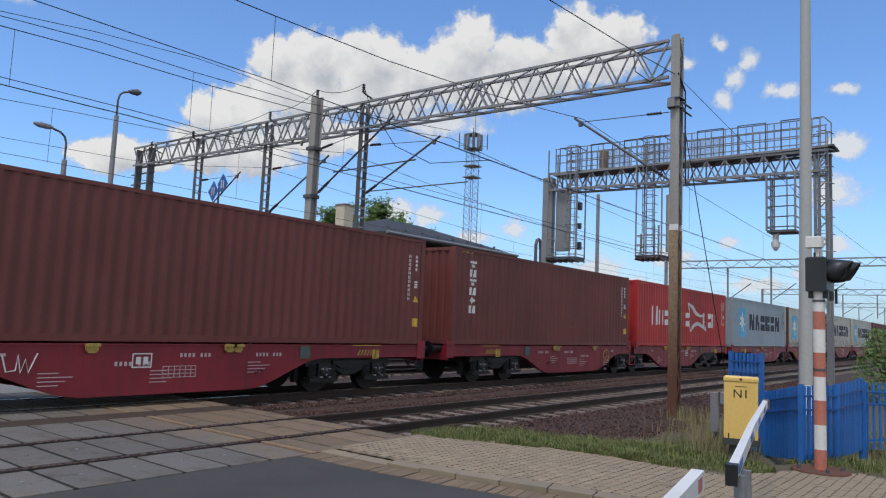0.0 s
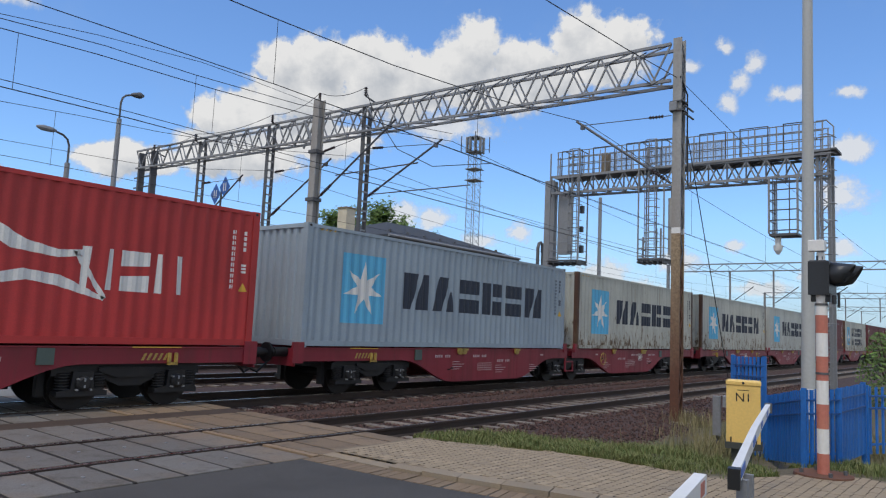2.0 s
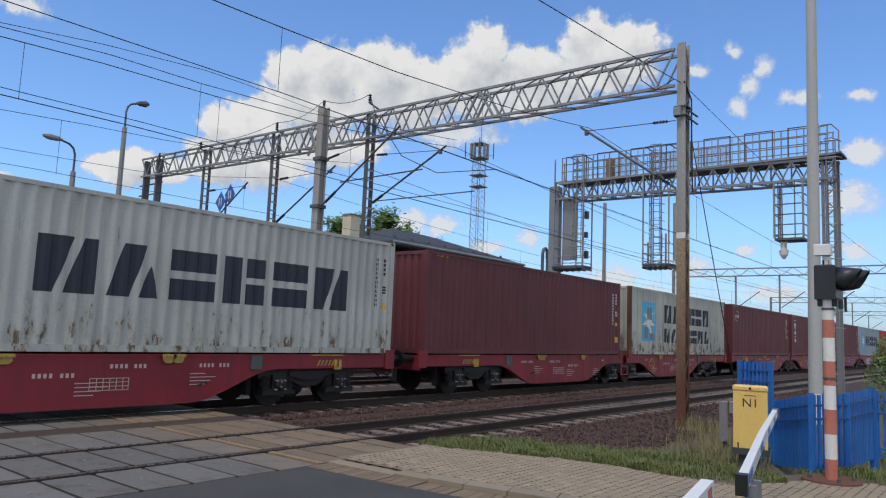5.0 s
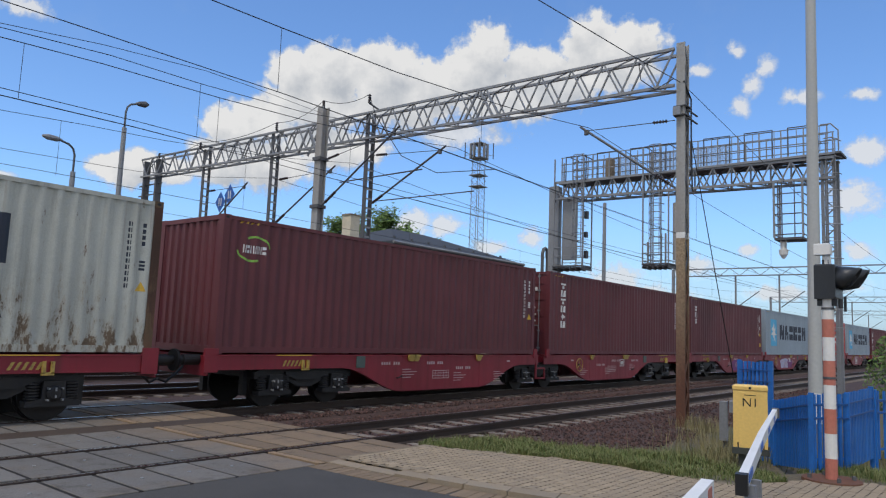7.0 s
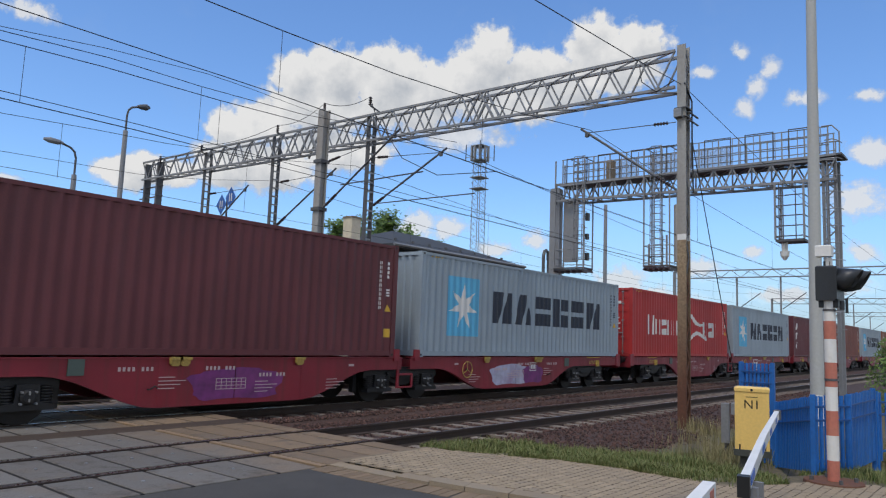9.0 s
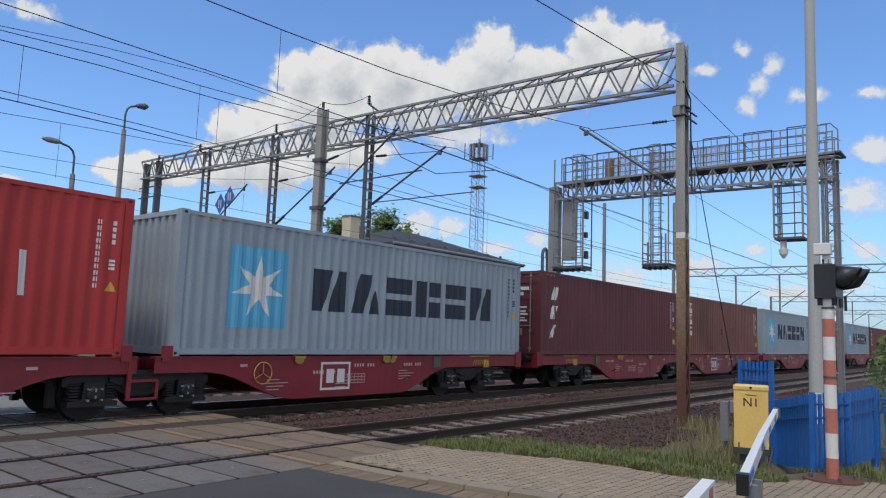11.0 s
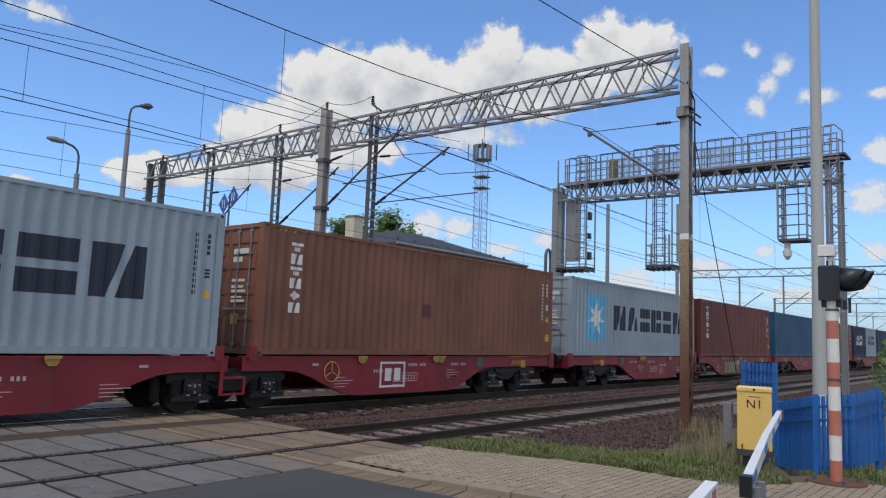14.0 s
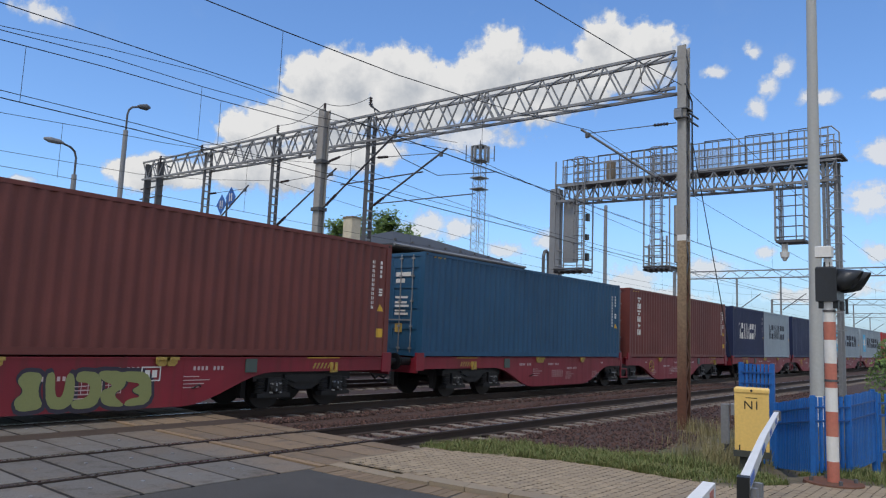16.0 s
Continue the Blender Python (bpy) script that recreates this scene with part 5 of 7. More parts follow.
def verge():
    s = Shape()
    nx, ny = 60, 50
    for j in range(ny + 1):
        y = -6 + 13.6 * j / ny
        for i in range(nx + 1):
            k = i / nx
            x = east_edge(y) - 0.15 + 45 * k ** 1.8
            s.v.append((x, y, verge_z(x, y) if y < 7.3 else -0.3))
    s.f = [(j * (nx + 1) + i, j * (nx + 1) + i + 1, (j + 1) * (nx + 1) + i + 1, (j + 1) * (nx + 1) + i) for j in range(ny) for i in range(nx)]
    lump("verge", s, EARTH, "earthy verge with grass between pavement and track", "verge", smooth=True)


def blades(name, spots, label, mat, hmin, hmax, seed, wide=0.012, bend=0.5):
    rnd = random.Random(seed)
    v, f = [], []
    for x, y, z, tall in spots:
        h = rnd.uniform(hmin, hmax) * tall
        a = rnd.uniform(0, 2 * math.pi)
        w = wide * rnd.uniform(0.6, 1.3)
        dx, dy = math.cos(a) * w, math.sin(a) * w
        b = rnd.uniform(0.1, bend) * h
        lx, ly = math.sin(a) * b, -math.cos(a) * b
        n = len(v)
        v += [(x - dx, y - dy, z), (x + dx, y + dy, z), (x + dx * 0.7 + lx * 0.4, y + dy * 0.7 + ly * 0.4, z + h * 0.6), (x - dx * 0.7 + lx * 0.4, y - dy * 0.7 + ly * 0.4, z + h * 0.6), (x + lx, y + ly, z + h)]
        f += [(n, n + 1, n + 2, n + 3), (n + 3, n + 2, n + 4)]
    s = Shape()
    s.v, s.f = v, f
    return tagged(part(name, s, mat), label, "grass", "", "stuff")


def grass():
    rnd = random.Random(5)
    spots, dry = [], []
    while len(spots) < 52000:
        y = rnd.uniform(-1.5, 7.4)
        x = east_edge(y) - 0.12 + 3.6 * rnd.random() ** 1.5
        d = x - east_edge(y)
        n = noise.noise(Vector((x * 1.1, y * 1.1, 3.0)))
        if d > 1.9 + 1.3 * n and y > 2.6:
            continue
        if n + 0.45 < rnd.random() * 0.8:
            continue
        if (x - 10.75) ** 2 + (y - 2.05) ** 2 < 0.5 or (x < 11.2 and y < 2.3 and rnd.random() < 0.85):
            continue
        c = noise.noise(Vector((x * 3.5, y * 3.5, 9.0)))
        if c < -0.25 and rnd.random() < 0.7:
            continue
        tall = 0.55 + 0.6 * max(0, n) + 0.9 * max(0, c) + (0.3 if 10.5 < x < 13 and y > 3.4 and y < 5 else 0)
        spots.append((x, y, verge_z(x, y) - 0.01, tall))
    for cx, cy, r, n in ((10.5, 7.45, 0.35, 500), (10.9, 6.9, 0.4, 600), (11.7, 6.3, 0.5, 500), (12.3, 5.6, 0.5, 700), (13.0, 5.0, 0.6, 900), (13.9, 4.6, 0.6, 900), (14.6, 3.4, 0.8, 1500), (11.9, 1.3, 0.9, 1800)):
        for _ in range(n):
            x, y = rnd.gauss(cx, r * 0.6), rnd.gauss(cy, r * 0.4)
            if y < 7.4 and x > east_edge(y) + 0.1:
                spots.append((x, y, verge_z(x, y) - 0.01, rnd.uniform(0.5, 1.4)))
    blades("grass", spots, "green unmown grass along the paving", GRASS, 0.035, 0.16, 6, 0.006, 0.9)
    for cx, cy, r, n in ((13.6, 4.5, 0.9, 420), (15.5, 5.2, 1.0, 300), (14.6, 4.1, 0.8, 420), (17.4, 6.1, 0.6, 420), (12.6, 4.0, 0.6, 300), (16.5, 3.0, 1.8, 2000), (16.0, 1.2, 1.5, 2500)):
        for _ in range(n):
            x, y = rnd.gauss(cx, r * 0.5), rnd.gauss(cy, r * 0.45)
            if y < 7.3:
                dry.append((x, y, min(-0.05, verge_z(x, y)) - 0.02, 1.0))
    blades("dry_grass", dry, "tall dry yellow grass round the mast", DRY, 0.12, 0.48, 7, 0.006, 0.6)


DRY = surface("dry_grass", (0.23, 0.20, 0.10), 0.85, 0, 3, 0.4, 0.9, (0.13, 0.15, 0.05), 0.6)


def stones():
    rnd = random.Random(11)
    s = Shape()
    base = [(0, 0, 1), (0.9, 0, 0.1), (0.2, 0.9, 0), (-0.8, 0.4, 0.1), (-0.6, -0.7, 0), (0.4, -0.85, 0.1), (0, 0, -0.7)]
    fs = [(0, 1, 2), (0, 2, 3), (0, 3, 4), (0, 4, 5), (0, 5, 1), (6, 2, 1), (6, 3, 2), (6, 4, 3), (6, 5, 4), (6, 1, 5)]
    for _ in range(34000):
        x = EDGE + 0.05 + 30 * rnd.random() ** 1.7
        y = rnd.uniform(4.7, 13.25)
        z = -0.43 + 0.23 * (y - 4.6) / 3.0 if y < 7.6 else (-0.19 if not 11 < y < 12.2 else -0.245)
        if y < 7.3 and verge_z(x, y) > z + 0.02:
            continue
        if any(abs(abs(y - t) - GAUGE) < 0.1 for t in TRACKS) or (any(abs(y - t) < 1.3 for t in TRACKS) and rnd.random() < 0.35):
            continue
        k = rnd.uniform(0.02, 0.042)
        m = pose(x, y, z + 0.005, rnd.uniform(0, 360), rnd.uniform(0, 360), rnd.uniform(0, 360))
        s.add([m @ (Vector(p) * k * rnd.uniform(0.7, 1.2)) for p in base], fs)
    lump("ballast_stones", s, STONE, "loose crushed stones of the track ballast", "ballast", "stuff")


# ---- overhead line ----
GX = 17.58


def insulator(parent, p, q, r=0.05):
    """A ribbed insulator between p and q."""
    n = max(3, int((Vector(q) - Vector(p)).length / 0.07))
    rows = [(0, r * 0.4)]
    for i in range(n):
        rows += [((i + 0.25) / n, r * 0.45), ((i + 0.3) / n, r), ((i + 0.65) / n, r * 0.75), ((i + 0.7) / n, r * 0.45)]
    return part("insulator", Shape().lathe(p, q, rows + [(1, r * 0.4)], 10), CERAMIC, parent, "dark brown ribbed insulator")


def mast():
    m = thing("catenary_mast", "tall lattice steel mast, grey above, rusty below", "mast")
    x0, x1, y0, y1 = GX - 0.15, GX + 0.16, 6.48, 6.70
    for a, b, t, mat in ((-0.5, 4.35, 0.012, MAST_FOOT), (4.35, 4.5, 0.014, WHITE_PAINT), (4.5, 9.45, 0.012, MAST_PAINT)):
        for xa, xb in ((x0, x0 + t), (x1 - t, x1)):
            k = 1 if xa == x0 else -1
            e = xa if k > 0 else xb
            pr = [(e, y0), (e, y1), (e + k * 0.045, y1), (e + k * 0.045, y1 - 0.01), (e + k * t, y1 - 0.01), (e + k * t, y0 + 0.01), (e + k * 0.045, y0 + 0.01), (e + k * 0.045, y0)]
            s = Shape().add([(u, v, a) for u, v in pr] + [(u, v, b) for u, v in pr], [(i, (i + 1) % 8, 8 + (i + 1) % 8, 8 + i) for i in range(8)] + [(0, 1, 4, 5), (8, 9, 12, 13)])
            part("mast_channel", s, mat, m)
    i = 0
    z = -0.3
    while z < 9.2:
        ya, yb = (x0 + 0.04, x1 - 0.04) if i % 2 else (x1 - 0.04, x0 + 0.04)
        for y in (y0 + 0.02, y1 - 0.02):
            # Wide dark bars: above 3.3 m their colour holds the mast's inner shade.
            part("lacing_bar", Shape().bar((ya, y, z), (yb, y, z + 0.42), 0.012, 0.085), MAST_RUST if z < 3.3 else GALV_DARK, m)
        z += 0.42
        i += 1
    part("foundation", Shape().soft(GX - 0.4, GX + 0.4, 6.2, 7.0, -0.6, -0.28, 0.03), SLEEPER, m)
    part("clamp", Shape().box(x0 - 0.05, x1 + 0.05, y0 - 0.05, y1 + 0.06, 7.5, 7.54).box(x0 - 0.05, x1 + 0.05, y0 - 0.05, y1 + 0.06, 7.74, 7.77), GALV_DARK, m)
    part("junction_box", Shape().soft(x0 - 0.14, x0 - 0.005, 6.55, 6.74, 7.5, 7.72), GALV, m)
    for z in (7.42, 7.62):
        part("bracket_arm", Shape().bar((x0, 6.4, z), (x1 + 0.35, 6.4, z), 0.04, 0.03), GALV_DARK, m)
    part("conduit", Shape().path([(x0 - 0.02, 6.5, 8.4), (x1 + 0.05, 6.45, 8.0), (x1 + 0.03, 6.44, 7.0), (x1 + 0.1, 6.44, 5.6)], 0.02), WIRE, m)
    cantilever(m, (GX, 6.78, 5.67), (GX, 9.52, 7.69), (GX, 6.79, 7.45), 9.24)
    return m


MAST_FOOT = weathered("mast_foot", (0.36, 0.27, 0.17), (0.13, 0.052, 0.03), 0.8, 3.9)


def cantilever(parent, foot, tip, tie, track):
    """A raked pipe arm with its tie and insulators, reaching over a track."""
    foot, tip, tie = Vector(foot), Vector(tip), Vector(tie)
    a, b = foot.lerp(tip, 0.06), foot.lerp(tip, 0.2)
    insulator(parent, a, b, 0.06)
    part("arm_pipe", Shape().tube(foot, a, 0.03, n=8).tube(b, tip, 0.034, n=10), GALV_DARK, parent)
    k = foot.lerp(tip, 0.93)
    insulator(parent, tie.lerp(k, 0.08), tie.lerp(k, 0.24), 0.05)
    part("tie_rod", Shape().tube(tie.lerp(k, 0.24), k, 0.012, n=6).tube(tie, tie.lerp(k, 0.08), 0.012, n=6), GALV_DARK, parent)
    part("wire_clamp", Shape().box(k.x - 0.04, k.x + 0.04, k.y - 0.05, k.y + 0.05, k.z - 0.12, k.z + 0.02), GALV_DARK, parent)


def truss(parent, x, y0, y1, zb0, zt0, zb1, zt1, half, n, w, mat):
    """A four-chord box girder along y."""
    def at(k):
        return y0 + (y1 - y0) * k, zb0 + (zb1 - zb0) * k, zt0 + (zt1 - zt0) * k
    for sx in (-1, 1):
        for a, b in (((x + sx * half, y0, zb0), (x + sx * half, y1, zb1)), ((x + sx * half, y0, zt0), (x + sx * half, y1, zt1))):
            part("chord", Shape().bar(a, b, w, w), mat, parent)
    for i in range(n):
        ya, ba, ta = at(i / n)
        yb, bb, tb = at((i + 1) / n)
        ym, bm_, tm = at((i + 0.5) / n)
        for sx in (-1, 1):
            px = x + sx * half
            part("diagonal", Shape().bar((px, ya, ta), (px, ym, bm_), w * 0.55, w * 0.55), mat, parent)
            part("diagonal", Shape().bar((px, ym, bm_), (px, yb, tb), w * 0.55, w * 0.55), mat, parent)
        part("cross_bar", Shape().bar((x - half, ya, ta), (x + half, yb, tb), w * 0.45, w * 0.45), mat, parent)
        part("cross_bar", Shape().bar((x + half, ya, ba), (x - half, yb, bb), w * 0.45, w * 0.45), mat, parent)


def portal():
    p = thing("catenary_portal", "grey steel lattice girder spanning all tracks", "portal")
    truss(p, GX, 6.72, 33.6, 8.30, 9.27, 8.80, 9.66, 0.24, 27, 0.075, GALV)
    for y in (17.92, 23.35, 28.24):
        d = part("drop_post", Shape().box(GX - 0.16, GX - 0.13, y - 0.09, y + 0.09, 4.9, 9.5).box(GX + 0.13, GX + 0.16, y - 0.09, y + 0.09, 4.9, 9.5), GALV_DARK, p)
        for i in range(13):
            part("lacing_bar", Shape().bar((GX - 0.14, y - 0.07, 5.0 + 0.34 * i), (GX + 0.14, y - 0.07, 5.0 + 0.34 * i), 0.02, 0.06), GALV, d)
    for y in (12.9, 21.0):
        for sx in (-0.24, 0.24):
            part("splice_brace", Shape().bar((GX + sx, y - 0.5, 8.42), (GX + sx, y + 0.05, 9.36), 0.06, 0.07), GALV, p)
            part("splice_brace", Shape().bar((GX + sx, y + 0.6, 8.44), (GX + sx, y + 0.05, 9.36), 0.06, 0.07), GALV, p)
    for y in (32.35, 33.5):
        part("leg", Shape().box(GX - 0.15, GX + 0.15, y - 0.07, y + 0.07, -0.5, 9.6), GALV_DARK, p)
    for z in (7.9, 8.4):
        part("leg_brace", Shape().bar((GX, 32.0, z), (GX, 34.1, z), 0.05, 0.06), GALV_DARK, p)
    cantilever(p, (GX, 17.85, 6.1), (GX, 14.4, 7.82), (GX, 17.8, 7.93), 13.99)
    part("registration_arm", Shape().tube((GX, 19.4, 7.12), (GX, 15.4, 7.15), 0.025, n=8), GALV_DARK, p)
    part("registration_arm", Shape().tube((GX, 17.4, 6.25), (GX, 13.2, 6.2), 0.02, n=8), GALV_DARK, p)
    cantilever(p, (GX, 23.2, 5.75), (GX, 19.7, 7.78), (GX, 23.2, 7.6), 18.7)
    cantilever(p, (GX, 28.1, 5.75), (GX, 25.1, 7.70), (GX, 28.1, 7.6), 23.4)
    for y, z in ((17.7, 10.06), (22.9, 9.85), (28.3, 9.8), (31.8, 9.75)):
        insulator(p, (GX - 0.35, y, z - 0.32), (GX - 0.35, y, z), 0.07)
        part("bracket", Shape().bar((GX - 0.35, y, z - 0.32), (GX + 0.2, y, z - 0.45), 0.04, 0.05), GALV_DARK, p)
    return p


def column():
    c = thing("anchor_column", "plain grey steel column with wires at its top", "mast")
    s = Shape().box(16.16, 16.2, 18.9, 19.2, -0.5, 9.55).box(16.42, 16.46, 18.9, 19.2, -0.5, 9.55).box(16.2, 16.42, 19.0, 19.1, -0.5, 9.5)
    part("column_shaft", s, MAST_PAINT, c)
    for z in (5.9, 7.6):
        part("clamp", Shape().box(16.1, 16.5, 18.85, 19.25, z, z + 0.12), GALV_DARK, c)
    cantilever(c, (16.3, 18.9, 5.95), (16.3, 15.3, 8.3), (16.3, 18.9, 7.6), 14.0)
    part("top_insulator", Shape().tube((16.3, 19.05, 9.55), (16.3, 19.05, 9.8), 0.05, n=10), CERAMIC, c)
    sgn = thing("traction_sign", "blue and white diamond sign on a bracket", "sign")
    for x, y, z, k in ((20.0, 30.7, 7.75, 0.42), (20.0, 29.95, 8.05, 0.42)):
        part("sign_plate", Shape().add([(x, y, z - k * 1.25), (x, y - k, z), (x, y, z + k * 1.25), (x, y + k, z), (x + 0.02, y, z - k * 1.25), (x + 0.02, y - k, z), (x + 0.02, y, z + k * 1.25), (x + 0.02, y + k, z)],
                                           [(0, 1, 2, 3), (7, 6, 5, 4), (0, 4, 5, 1), (1, 5, 6, 2), (2, 6, 7, 3), (3, 7, 4, 0)]), SIGN_BLUE, sgn)
        part("sign_mark", Shape().box(x - 0.008, x - 0.004, y - 0.12, y - 0.05, z - 0.2, z + 0.2).box(x - 0.008, x - 0.004, y + 0.05, y + 0.12, z - 0.2, z + 0.2), WHITE, sgn)
    part("sign_post", Shape().bar((20.06, 30.3, -0.5), (20.06, 30.3, 8.2), 0.07, 0.07), GALV_DARK, sgn)


SIGN_BLUE = plain("sign_blue", (0.02, 0.12, 0.45), 0.4)


def wire(name, pts, r=0.009, label="dark overhead line wire along the track"):
    ob = part(name, Shape().path(pts, r, 6), WIRE)
    return tagged(ob, label, "wire", "overhead wires")


def sag(p, q, drop, n=14):
    p, q = Vector(p), Vector(q)
    return [p.lerp(q, i / n) - Vector((0, 0, drop * 4 * (i / n) * (1 - i / n))) for i in range(n + 1)]


def dropper(x, y, z0, z1):
    wire("dropper", [(x, y, z0), (x, y, z1)], 0.005, "thin dropper wire holding the contact wire")


def overhead():
    lines = (
        (9.24, 7.62, 5.50, ((-40, 6.65), (2, 6.53), (5.6, 6.575), (6.93, 6.62), (9.66, 6.74), (11.5, 6.90), (14, 7.15))),
        (13.99, 7.70, 5.66, ((-40, 6.55), (4.4, 6.70), (6.24, 6.80), (8.9, 6.865), (11.6, 7.0), (14, 7.22))),
        (18.7, 7.75, 5.31, ((-40, 6.5), (6.06, 6.61), (8.06, 6.75), (10.25, 6.86), (14, 7.2))),
        (23.4, 7.70, 5.55, ((-40, 6.4), (7.7, 6.69), (11.93, 6.84), (14.5, 7.15))),
    )
    for y, zs, zc, course in lines:
        wire("messenger_wire", [(x, y, z) for x, z in course] + [(GX, y, zs)], 0.009 if y < 15 else 0.0075)
        wire("messenger_wire", sag((GX, y, zs), (85, y, zs), 1.1))
        wire("messenger_wire", sag((85, y, zs), (150, y, zs), 1.1))
        for dy in ((-0.03, 0.03) if y < 15 else (0.0,)):
            wire("contact_wire", [(-40, y + dy, zc - 0.12), (2.9, y + dy, zc - 0.03 + 0.4 * dy), (7, y + dy, zc + 0.04 + 0.4 * dy), (GX, y + dy, zc), (85, y + dy, zc), (150, y + dy, zc), (400, y + dy, zc)], 0.0065)
        for x in (26, 36, 46, 56, 66, 76):
            k = (x - GX) / (85 - GX)
            dropper(x, y, zs - 4.4 * k * (1 - k), zc)
    for x, y, z0, z1 in ((1.0, 9.24, 6.54, 5.45), (6.92, 9.24, 6.62, 5.54), (12.5, 9.24, 7.0, 5.53), (4.8, 13.99, 6.73, 5.65), (8.4, 13.99, 7.04, 5.82), (8.9, 13.99, 6.86, 5.84),
                         (13.0, 13.99, 7.1, 5.68), (7.45, 18.7, 6.70, 5.3), (13.0, 18.7, 7.1, 5.3)):
        dropper(x, y, z0, z1)
    # a second pair of wires of the overlapping section
    wire("messenger_wire", [(-40, 13.99, 6.45), (4.39, 13.99, 6.875), (6.36, 13.99, 7.02), (8.4, 13.99, 7.045), (11.26, 13.99, 7.18), (GX, 13.99, 7.95)], 0.008)
    wire("messenger_wire", [(-40, 13.99, 6.2), (4.38, 13.99, 6.95), (6.2, 13.99, 7.185), (8.5, 14.0, 7.38), (9.78, 14.2, 7.46), (16.3, 19.0, 9.3)], 0.0065)
    wire("contact_wire", [(-40, 13.99, 5.7), (4.5, 13.99, 5.79), (7, 13.99, 5.83), (GX, 13.99, 5.84), (85, 13.99, 5.84)], 0.0075)
    wire("feeder_wire", [(-40, 6.6, 7.6), (2, 6.6, 7.5), (10.4, 6.6, 7.82), (14.3, 6.6, 8.1), (GX, 6.6, 8.4)], 0.011)
    wire("feeder_wire", sag((GX, 6.6, 8.4), (85, 6.6, 8.6), 1.4), 0.009)
    wire("feeder_wire", sag((GX - 0.35, 17.7, 10.06), (16.3, 19.05, 9.8), 0.2, 6) , 0.011)
    ys = ((19.05, 9.8, 16.3), (22.9, 9.85, GX - 0.35), (28.3, 9.8, GX - 0.35), (31.8, 9.75, GX - 0.35), (33.5, 9.3, GX))
    for (ya, za, xa), (yb, zb, xb) in zip(ys, ys[1:]):
        wire("feeder_wire", sag((xa, ya, za), (xb, yb, zb), 0.22, 8), 0.011)
    wire("guy_wire", [(GX + 0.12, 6.43, 7.03), (21.9, 6.5, -0.35)], 0.012, "dark stay wire running down from the mast")
    # loose loops of cable on the portal
    wire("feeder_wire", [(GX - 0.35, 17.7, 10.0), (GX - 0.4, 17.3, 9.2), (GX - 0.4, 16.0, 7.6), (GX - 0.2, 14.6, 6.9), (GX, 12.4, 6.8)], 0.014)
    wire("feeder_wire", [(GX - 0.2, 6.75, 8.5), (GX - 0.3, 7.2, 8.25), (GX - 0.3, 7.6, 8.6), (GX - 0.2, 7.7, 9.1), (GX - 0.2, 7.4, 9.2)], 0.014)


def far_portal(x, near, far, z, label):
    p = thing("catenary_portal", label, "portal", group="far portals")
    s = 1
    for sx in (-0.25, 0.25):
        for zz in (z, z + 0.85):
            part("chord", Shape().bar((x + sx, near, zz), (x + sx, far, zz), 0.09, 0.09), GALV, p)
    n = int((far - near) / 1.1)
    for i in range(n):
        ya, yb = near + (far - near) * i / n, near + (far - near) * (i + 1) / n
        part("diagonal", Shape().bar((x - 0.25, ya, z if s > 0 else z + 0.85), (x - 0.25, yb, z + 0.85 if s > 0 else z), 0.06, 0.06), GALV, p)
        s = -s
    for y in (near, far):
        part("leg", Shape().box(x - 0.2, x + 0.2, y - 0.14, y + 0.14, -0.5, z + 0.85), GALV, p)
    for y in TRACKS[1:]:
        part("drop_post", Shape().box(x - 0.1, x + 0.1, y + 2.2, y + 2.36, 5.4, z), GALV, p)
        part("arm_pipe", Shape().tube((x, y + 2.1, 6.0), (x, y - 0.3, 7.8), 0.05, n=6), GALV_DARK, p)
    part("arm_pipe", Shape().tube((x, near + 0.2, 6.0), (x, 9.5, 7.8), 0.05, n=6), GALV_DARK, p)


# ---- signal gantry ----
SX = 34.0


